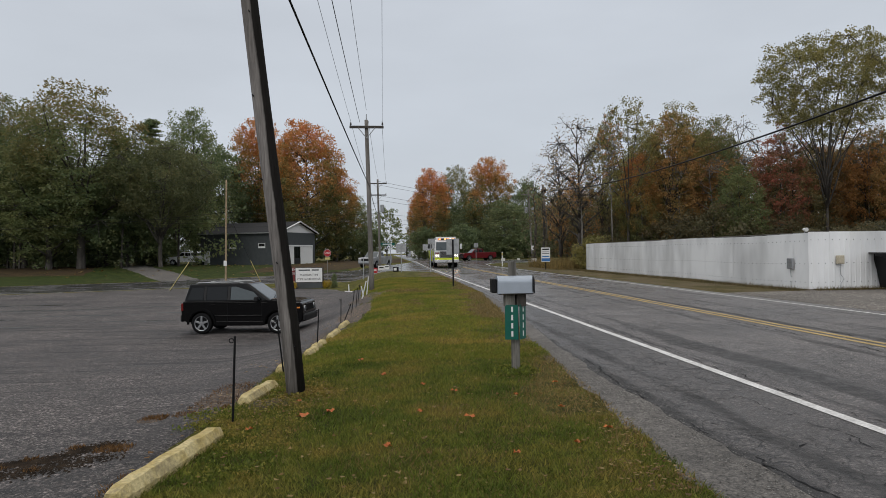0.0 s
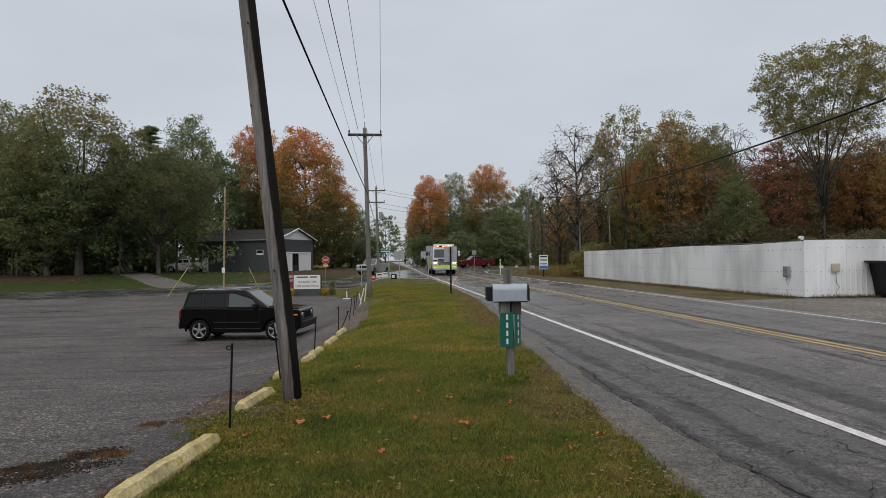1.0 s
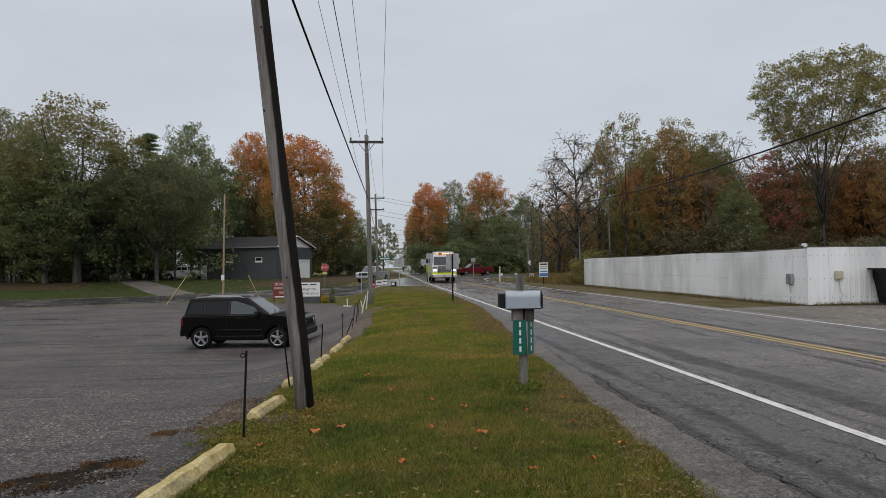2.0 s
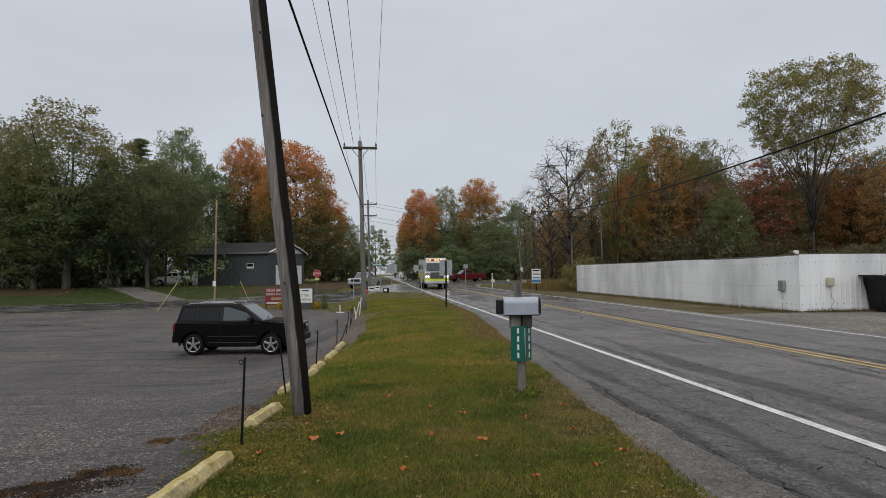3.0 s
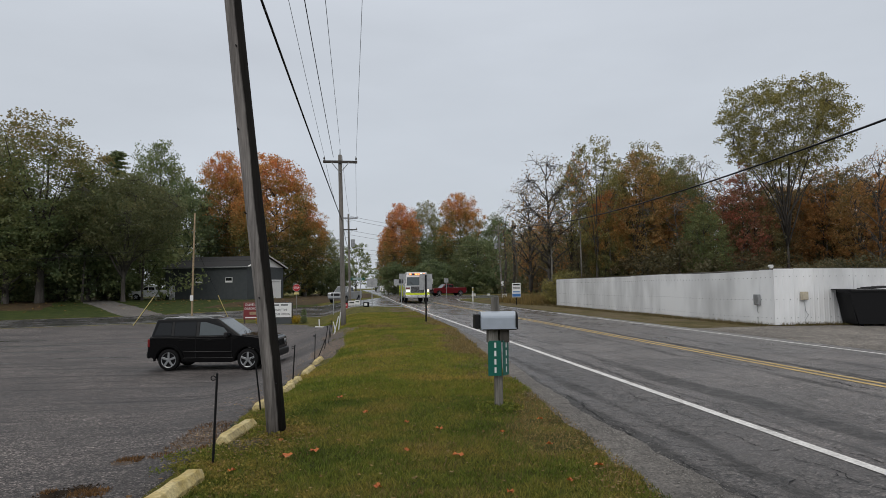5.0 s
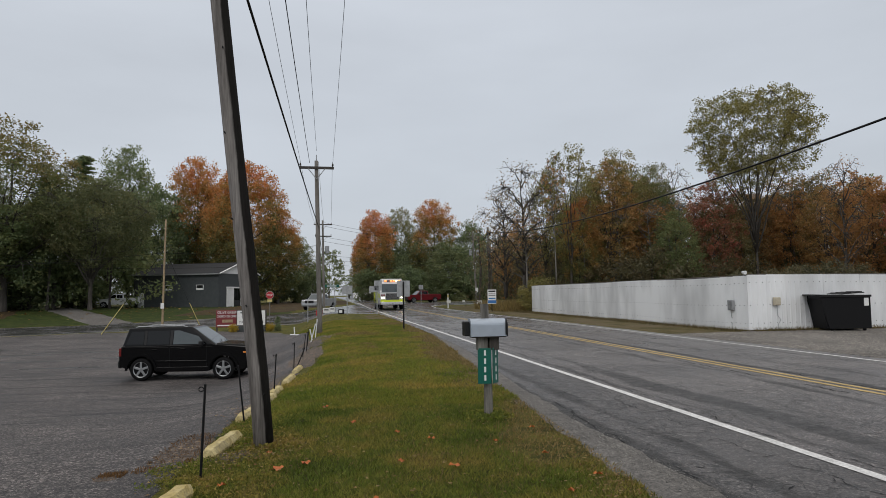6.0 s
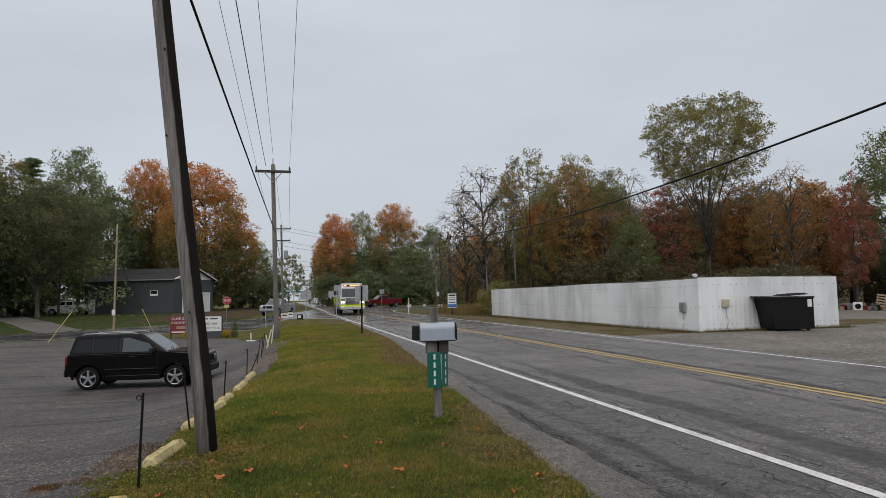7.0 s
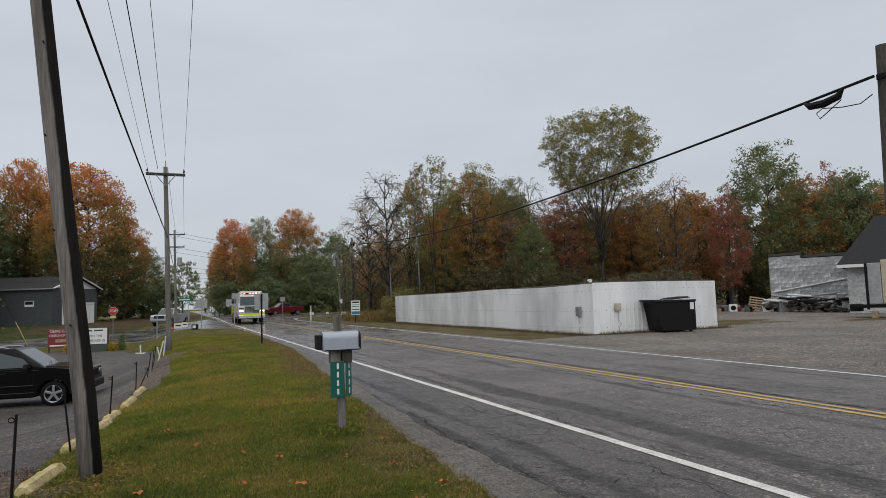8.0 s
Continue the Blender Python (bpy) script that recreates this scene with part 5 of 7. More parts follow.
rack = thing("plastic_cross", pose(-1.95, 38.6, ground_z(-1.95, 38.6), 0, 0, -4), "white plastic pipe cross lying at the car park's end", "pipe frame")
part("rail", tube(B(), (-0.4, 0, 0.06), (0.45, 0, 0.02), 0.035, None, 8), M_WHITE, rack)
part("upright", tube(B(), (-0.15, 0, 0.04), (-0.17, 0, 0.5), 0.035, None, 8), M_WHITE, rack)

# ---------------------------------------------------------------- road signs
def road_sign(x, y, top, panels, label, post_mat=M_STEEL, rz=0):
    """A post with panels: (dx, z of the middle, width, height, material)."""
    s = thing("road_sign", pose(x, y, ground_z(x, y), 0, 0, rz), label, "road sign")
    bm = B()
    box(bm, (0, 0, top / 2 - 0.1), (0.075, 0.045, top + 0.2), 0.006)
    part("post", bm, post_mat, s)
    for dx, z, w, h, mt in panels:
        bm = B()
        box(bm, (dx, 0.04, z), (w, 0.006, h), 0.002)
        part("panel", bm, mt, s)
        for zz in (-0.3, 0.3):
            bm = B()
            box(bm, (dx * 0.5, 0.033, z + zz * h), (0.05, 0.012, 0.05), 0.002)
            part("bolt_plate", bm, M_STEEL, s)
    return s


road_sign(3.26, 29.8, 2.2, [(0, 1.87, 0.60, 0.74, M_SIGNBACK)], "back of a road sign on a steel post", M_IRON)
road_sign(3.73, 52.7, 2.7, [(-0.25, 2.05, 0.75, 0.5, M_SIGNBACK), (0.1, 2.35, 0.6, 0.8, M_SIGNBACK)], "two road sign backs on one steel post")
road_sign(1.35, 53.7, 2.4, [(0, 2.0, 0.85, 0.70, M_SIGNBACK)], "wide road sign back on a steel post")
road_sign(-1.9, 56.5, 1.9, [], "plain steel sign post at the street corner")
road_sign(12.4, 88, 2.6, [(0, 2.4, 0.6, 0.6, M_SIGNBACK)], "round road sign back at the side street", M_STEEL)

stop = road_sign(-6.04, 67.7, 2.0, [], "red stop sign with a yellow plate below", M_GREYPOLE)
bm = B()
bmesh.ops.create_cone(bm, cap_ends=True, segments=8, radius1=0.40, radius2=0.40, depth=0.006, matrix=Matrix.Translation((0, -0.04, 2.42)) @ UPZ @ Matrix.Rotation(radians(22.5), 4, "Z"))
part("rim", bm, M_WHITE, stop)
bm = B()
bmesh.ops.create_cone(bm, cap_ends=True, segments=8, radius1=0.38, radius2=0.38, depth=0.006, matrix=Matrix.Translation((0, -0.046, 2.42)) @ UPZ @ Matrix.Rotation(radians(22.5), 4, "Z"))
octagon = part("octagon", bm, M_RED_SIGN, stop)
words("lettering", "STOP", 0.30, Matrix.Translation((0, -0.052, 2.42)) @ UPZ, M_WHITE, octagon, 0.002, 0.55)
bm = B()
box(bm, (0, -0.04, 1.86), (0.46, 0.006, 0.24), 0.002)
part("plate", bm, M_YELLOW_PLASTIC, stop)

street_sign = road_sign(0.55, 75.5, 2.7, [], "green street name sign on a steel post")
bm = B()
box(bm, (-0.35, -0.03, 2.62), (1.7, 0.006, 0.30), 0.002)
blade_ = part("name_blade", bm, M_GREEN_SIGN, street_sign)
bm = B()
box(bm, (-0.35, -0.036, 2.62), (1.1, 0.004, 0.10), 0.001)
part("bar", bm, M_WHITE, blade_)

info = road_sign(14.0, 55.2, 1.0, [], "white and blue notice board on a dark post", M_IRON)
bm = B()
box(bm, (0, -0.03, 1.30), (0.78, 0.03, 1.25), 0.01)
board = part("board", bm, M_WHITE, info)
for z, h, mt in ((0.86, 0.26, M_BLUE), (1.15, 0.10, M_BLUE), (1.42, 0.05, M_IRON), (1.55, 0.05, M_IRON), (1.78, 0.12, M_IRON)):
    bm = B()
    box(bm, (0, -0.049, z), (0.62 if h < 0.2 else 0.74, 0.004, h), 0.001)
    part("bar", bm, mt, board)
mark = thing("marker_post", Matrix.Translation((12.86, 70.2, 0)), "white and yellow marker post at the street corner", "marker post")
part("shaft", tube(B(), (0, 0, -0.1), (0, 0, 1.6), 0.07, None, 10), M_WHITE, mark)
part("band", tube(B(), (0, 0, 1.2), (0, 0, 1.5), 0.076, None, 10), M_YELLOW_PLASTIC, mark)
for x, y, s in ((14.6, 79.2, 0.5), (16.8, 80.5, 0.35), (17.3, 74, 0.6)):
    yd = thing("yard_sign", pose(x, y, ground_z(x, y)), "small white yard sign in the grass", "yard sign", "yard signs")
    part("panel", box(B(), (0, 0, 0.55), (s, 0.01, s * 0.7), 0.002), M_WHITE, yd)
    for dx in (-0.35, 0.35):
        part("leg", tube(B(), (dx * s, 0.008, -0.05), (dx * s, 0.008, 0.75), 0.006, None, 5), M_STEEL, yd)
for x, y, w_, h_, rz, mt in ((-0.95, 56.2, 0.55, 0.45, -12, M_RED_SIGN), (-0.35, 56.9, 0.6, 0.42, 20, M_WHITE), (0.15, 55.6, 0.5, 0.40, -35, M_WHITE)):
    yd = thing("yard_sign", pose(x, y, ground_z(x, y), 0, 0, rz), ("red and white" if mt is M_RED_SIGN else "white") + " campaign sign at the street corner", "yard sign", "yard signs")
    pn = part("panel", box(B(), (0, 0, 0.42), (w_, 0.012, h_), 0.002), mt, yd)
    part("bar", box(B(), (0, -0.009, 0.46), (w_ * 0.7, 0.004, h_ * 0.22)), M_WHITE if mt is M_RED_SIGN else M_IRON, pn)
    for dx in (-0.35, 0.35):
        part("leg", tube(B(), (dx * w_, 0.009, -0.05), (dx * w_, 0.009, 0.5), 0.006, None, 5), M_STEEL, yd)
sand = thing("roadside_box", pose(0.9, 55.3, ground_z(0.9, 55.3)), "small dark box beside the sign post", "box")
part("case", box(B(), (0, 0, 0.2), (0.5, 0.3, 0.42), 0.04), M_IRON, sand)
part("face", box(B(), (-0.05, -0.153, 0.22), (0.25, 0.01, 0.22), 0.004), M_WHITE, sand)

# ---------------------------------------------------------------- vehicles
def arc(cx, cz, r, a0, a1, n=10):
    return [(cx + r * math.cos(radians(a0 + (a1 - a0) * i / n)), cz + r * math.sin(radians(a0 + (a1 - a0) * i / n))) for i in range(n + 1)]


def wheel(parent, x, y, r, width, side, spokes=5, rim_mat=M_ALLOY):
    """A tyre with a rim: the rim is a part of the wheel."""
    bm = B()
    n = 28
    prof = [(-0.5, 0.70), (-0.5, 0.90), (-0.40, 0.98), (-0.2, 1.0), (0.2, 1.0), (0.40, 0.98), (0.5, 0.90), (0.5, 0.70)]
    rings = [[bm.verts.new((r * q * math.cos(2 * math.pi * i / n), p * width, r * q * math.sin(2 * math.pi * i / n))) for i in range(n)] for p, q in prof]
    for a, b in zip(rings, rings[1:]):
        for i in range(n):
            bm.faces.new((a[i], a[(i + 1) % n], b[(i + 1) % n], b[i]))
    w = part("wheel", bm, M_RUBBER, parent, "", True)
    w.matrix_basis = Matrix.Translation((x, y, r))
    bm = B()
    ring0 = 0.70 * r
    for s0, s1, ya, yb in ((ring0, ring0 * 0.90, 0.46, 0.40),):
        a = [bm.verts.new((s0 * math.cos(2 * math.pi * i / n), side * ya * width, s0 * math.sin(2 * math.pi * i / n))) for i in range(n)]
        b = [bm.verts.new((s1 * math.cos(2 * math.pi * i / n), side * yb * width, s1 * math.sin(2 * math.pi * i / n))) for i in range(n)]
        for i in range(n):
            bm.faces.new((a[i], a[(i + 1) % n], b[(i + 1) % n], b[i]))
    for k in range(spokes):
        rot = Matrix.Rotation(2 * math.pi * k / spokes, 4, "Y")
        box(bm, (0, side * 0.40 * width, ring0 * 0.5), (r * 0.20, 0.03, ring0 * 0.98), 0.01, rot)
    tube(bm, (0, side * 0.30 * width, 0), (0, side * 0.46 * width, 0), r * 0.17, r * 0.14, 12)
    part("rim", bm, rim_mat, w)
    bm = B()
    tube(bm, (0, side * 0.02, 0), (0, side * 0.20 * width, 0), ring0 * 0.95, None, 20)
    part("brake_disc", bm, M_IRON, w)
    return w


def tapered(bm, low, high, hw0, hw1):
    """A cabin: the low outline point pairs joined to a narrower roof. low and high: x from back to front, with z."""
    a = [bm.verts.new((x, s * hw0, z)) for s in (-1, 1) for x, z in low]
    b = [bm.verts.new((x, s * hw1, z)) for s in (-1, 1) for x, z in high]
    bm.faces.new((a[0], a[1], b[1], b[0]))
    bm.faces.new((a[3], a[2], b[2], b[3]))
    bm.faces.new((a[1], a[3], b[3], b[1]))
    bm.faces.new((a[2], a[0], b[0], b[2]))
    bm.faces.new((b[0], b[1], b[3], b[2]))
    bm.faces.new((a[0], a[2], a[3], a[1]))
    bmesh.ops.bevel(bm, geom=bm.edges[:], offset=0.05, segments=3, affect="EDGES", profile=0.5)
    return bm


def side_pane(parent, name, pts, side, z0, z1, hw0, hw1, mat, proud=0.006):
    bm = B()
    ring = []
    for off in (proud, -0.03):
        ring.append([bm.verts.new((x, side * (hw0 + (hw1 - hw0) * (z - z0) / (z1 - z0) + off), z)) for x, z in pts])
    n = len(pts)
    bm.faces.new(ring[0])
    for i in range(n):
        bm.faces.new((ring[0][i], ring[1][i], ring[1][(i + 1) % n], ring[0][(i + 1) % n]))
    return part(name, bm, mat, parent)


def front_pane(parent, name, x0, z0, w0, x1, z1, w1, mat, proud):
    bm = B()
    f = [bm.verts.new((x + proud, y, z)) for x, y, z in ((x0, -w0, z0), (x0, w0, z0), (x1, w1, z1), (x1, -w1, z1))]
    b = [bm.verts.new((v.co.x - proud * 2.5, v.co.y, v.co.z - 0.004)) for v in f]
    bm.faces.new(f)
    for i in range(4):
        bm.faces.new((f[i], b[i], b[(i + 1) % 4], f[(i + 1) % 4]))
    return part(name, bm, mat, parent)


def suv(m, label):
    car = thing("parked_suv", m, label, "car")
    wb, r, hw = 1.318, 0.355, 0.855
    out = [(-2.02, 0.46), (-1.78, 0.40)] + arc(-wb, r, 0.44, 176, -8) + [(-0.7, 0.27), (0.75, 0.27)] + arc(wb, r, 0.44, 188, -8) \
        + [(1.95, 0.30), (2.16, 0.42), (2.20, 0.66), (2.17, 0.98), (2.08, 1.04), (1.05, 1.11), (-1.96, 1.09), (-2.03, 0.75)]
    part("body", prism(B(), out, -hw, hw, 0.03), M_CARBLACK, car)
    part("cabin", tapered(B(), [(-1.97, 1.04), (1.06, 1.08)], [(-1.80, 1.65), (0.22, 1.68)], 0.80, 0.66), M_CARBLACK, car)
    part("cabin_floor", box(B(), (0, 0, 0.42), (3.6, 1.3, 0.22), 0.02), M_BLACK, car)
    z0, z1, a, b = 1.06, 1.645, 0.80, 0.66
    for s in (-1, 1):
        side_pane(car, "side_window", [(-1.84, 1.14), (-1.28, 1.14), (-1.28, 1.54), (-1.70, 1.54)], s, z0, z1, a, b, M_GLASS)
        side_pane(car, "side_window", [(-1.17, 1.13), (-0.46, 1.13), (-0.46, 1.56), (-1.17, 1.55)], s, z0, z1, a, b, M_GLASS)
        side_pane(car, "side_window", [(-0.33, 1.13), (0.70, 1.13), (0.28, 1.57), (-0.33, 1.56)], s, z0, z1, a, b, M_PALEGLASS)
        mi = part("mirror", box(B(), (0.62, s * 0.94, 1.16), (0.12, 0.2, 0.16), 0.03), M_BLACK, car)
        part("mirror_arm", tube(B(), (0.66, s * 0.76, 1.12), (0.64, s * 0.9, 1.14), 0.025, None, 6), M_BLACK, mi)
        for x in (-wb, wb):
            bm = B()
            o_, i_ = arc(x, r, 0.50, 184, -4, 14), arc(x, r, 0.435, 184, -4, 14)
            prism(bm, o_ + i_[::-1], s * (hw - 0.02), s * (hw + 0.035))
            part("wheel_arch", bm, M_CARBLACK, car)
            wheel(car, x, s * (hw - 0.09), r, 0.22, s)
        for x in (-0.42, 0.78):
            part("door_seam", box(B(), (x, s * (hw + 0.001), 0.75), (0.012, 0.006, 0.66)), M_IRON, car)
        for x in (-1.05, -0.14):
            part("door_handle", box(B(), (x - 0.2 + 0.35, s * (hw + 0.015), 0.98), (0.17, 0.03, 0.035), 0.01), M_CARBLACK, car)
        part("sill_trim", box(B(), (0, s * (hw + 0.005), 0.36), (1.7, 0.03, 0.13), 0.01), M_CARBLACK, car)
        bm = B()
        pipe(bm, [(-1.65, s * 0.56, 1.63), (-1.55, s * 0.56, 1.69), (-0.1, s * 0.56, 1.71), (0.05, s * 0.56, 1.66)], 0.02, 6)
        part("roof_rail", bm, M_STEEL, car)
        part("side_moulding", box(B(), (-0.02, s * (hw + 0.008), 0.60), (1.62, 0.03, 0.06), 0.012), M_CARBLACK, car)
        hl = part("headlight", tube(B(), (2.14, s * 0.60, 0.83), (2.21, s * 0.60, 0.83), 0.10, 0.095, 18), M_STEEL, car)
        part("lens", tube(B(), (2.205, s * 0.60, 0.83), (2.222, s * 0.60, 0.83), 0.085, 0.07, 18), M_PALEGLASS, hl)
        part("turn_lamp", box(B(), (2.02, s * (hw + 0.004), 0.86), (0.14, 0.02, 0.05), 0.006), M_ORANGELENS, car)
        part("tail_lamp", box(B(), (-1.99, s * 0.80, 0.90), (0.08, 0.13, 0.26), 0.02), M_REDLAMP, car)
        part("fog_lamp", tube(B(), (2.20, s * 0.55, 0.50), (2.235, s * 0.55, 0.50), 0.05, None, 12), M_ALLOY, car)
    front_pane(car, "windscreen", 1.03, 1.11, 0.71, 0.29, 1.62, 0.61, M_PALEGLASS, 0.035)
    front_pane(car, "rear_window", -1.95, 1.14, 0.66, -1.82, 1.55, 0.58, M_GLASS, -0.02)
    hood = [(2.10, 0.70, 1.052), (1.08, 0.76, 1.128), (1.08, -0.76, 1.128), (2.10, -0.70, 1.052)]
    bm = B()
    lo_, hi_ = [bm.verts.new((x, y, z - 0.04)) for x, y, z in hood], [bm.verts.new((x - 0.03, y * 0.95, z + 0.022)) for x, y, z in hood]
    bm.faces.new(hi_)
    for i in range(4):
        bm.faces.new((lo_[i], lo_[(i + 1) % 4], hi_[(i + 1) % 4], hi_[i]))
    bmesh.ops.bevel(bm, geom=bm.edges[:], offset=0.012, segments=2, affect="EDGES", profile=0.5)
    part("bonnet", bm, M_CARBLACK, car)
    for s in (-1, 1):
        part("shoulder_crease", box(B(), (-0.5, s * (hw + 0.004), 1.035), (2.9, 0.018, 0.025), 0.006), M_CARBLACK, car)
        for x0, x1 in ((-1.225, 1.12), (-0.395, 1.12)):
            side_pane(car, "window_pillar", [(x0 - 0.04, x1), (x0 + 0.04, x1), (x0 + 0.04, 1.57), (x0 - 0.04, 1.57)], s, z0, z1, a, b, M_BLACK, 0.008)
    part("roof_crossbar", box(B(), (-1.3, 0, 1.70), (0.05, 1.12, 0.02), 0.006), M_STEEL, car)
    part("roof_crossbar", box(B(), (-0.4, 0, 1.705), (0.05, 1.12, 0.02), 0.006), M_STEEL, car)
    part("grille", box(B(), (2.185, 0, 0.84), (0.04, 0.86, 0.24), 0.015), M_BLACK, car)
    for i in range(7):
        part("grille_slot", box(B(), (2.207, -0.34 + i * 0.113, 0.84), (0.012, 0.055, 0.19), 0.004), M_IRON, car)
    part("front_bumper", box(B(), (2.20, 0, 0.52), (0.16, 1.62, 0.24), 0.05), M_BLACK, car)
    part("rear_bumper", box(B(), (-2.03, 0, 0.52), (0.12, 1.62, 0.24), 0.05), M_BLACK, car)
    for s in (-0.3, 0.25):
        bm = B()
        pipe(bm, [(1.12, s, 1.12), (0.93, s + 0.42, 1.24)], 0.01, 4)
        part("wiper", bm, M_IRON, car)
    return car


suv(pose(-4.71, 23.17, ground_z(-4.71, 23.17) + 0.015, 0, 0, -8) @ Matrix.Diagonal((1, 1, 1.025, 1)), "black boxy four-door suv parked on the gravelly car park")


def pickup(m, paint, label, lights=False):
    car = thing("pickup_truck", m, label, "pickup truck")
    wb, r, hw = 1.80, 0.40, 0.95
    out = [(-2.80, 0.55)] + arc(-wb, r, 0.50, 180, 0) + [(-1.1, 0.42), (1.1, 0.42)] + arc(wb, r, 0.50, 180, 0) \
        + [(2.62, 0.45), (2.74, 0.60), (2.74, 1.08), (2.55, 1.18), (1.25, 1.24), (-2.80, 1.22)]
    part("body", prism(B(), out, -hw, hw, 0.03), paint, car)
    part("cabin", tapered(B(), [(-0.75, 1.18), (1.35, 1.20)], [(-0.62, 1.84), (0.62, 1.86)], 0.86, 0.70), paint, car)
    part("bed_floor", box(B(), (-1.78, 0, 1.21), (1.86, 1.62, 0.05), 0.01), M_BLACK, car)
    for s in (-1, 1):
        part("bed_rail", box(B(), (-1.78, s * 0.90, 1.26), (2.0, 0.08, 0.10), 0.02), paint, car)
        side_pane(car, "side_window", [(-0.58, 1.30), (0.15, 1.30), (0.15, 1.74), (-0.52, 1.74)], s, 1.19, 1.85, 0.86, 0.70, M_GLASS)
        side_pane(car, "side_window", [(0.25, 1.30), (1.05, 1.30), (0.66, 1.74), (0.25, 1.74)], s, 1.19, 1.85, 0.86, 0.70, M_GLASS)
        part("mirror", box(B(), (0.95, s * 1.02, 1.34), (0.12, 0.2, 0.2), 0.03), M_BLACK, car)
        for x in (-wb, wb):
            wheel(car, x, s * (hw - 0.10), r, 0.25, s)
        part("headlight", box(B(), (2.72, s * 0.74, 0.98), (0.06, 0.34, 0.20), 0.03), M_HEADLAMP if lights else M_CHROME, car)
        part("tail_lamp", box(B(), (-2.81, s * 0.86, 1.0), (0.05, 0.14, 0.34), 0.02), M_REDLAMP, car)
        part("door_seam", box(B(), (0.2, s * (hw + 0.001), 0.85), (0.012, 0.006, 0.62)), M_IRON, car)
    front_pane(car, "windscreen", 1.34, 1.24, 0.76, 0.68, 1.80, 0.64, M_PALEGLASS, 0.03)
    front_pane(car, "rear_window", -0.74, 1.30, 0.66, -0.64, 1.74, 0.6, M_GLASS, -0.02)
    part("grille", box(B(), (2.745, 0, 0.95), (0.05, 1.05, 0.28), 0.02), M_BLACK, car)
    part("front_bumper", box(B(), (2.74, 0, 0.62), (0.18, 1.80, 0.22), 0.05), M_ALLOY if paint is not M_CARRED else M_BLACK, car)
    part("rear_bumper", box(B(), (-2.84, 0, 0.62), (0.16, 1.70, 0.20), 0.05), M_ALLOY, car)
    return car


pickup(pose(14.2, 99.5, ground_z(14.2, 99.5) + 0.04, 0, 0, 196), M_CARRED, "dark red pickup truck standing in the side street")
pickup(pose(-1.2, 75.8, ground_z(-1.2, 75.8) + 0.02, 0, 0, 247), M_CARSILVER, "silver pickup truck at the wet street junction")
pickup(pose(-28.6, 95.6, ground_z(-28.6, 95.6) + 0.03, 0, 0, 184), M_CARWHITE, "white pickup truck parked under the trees")


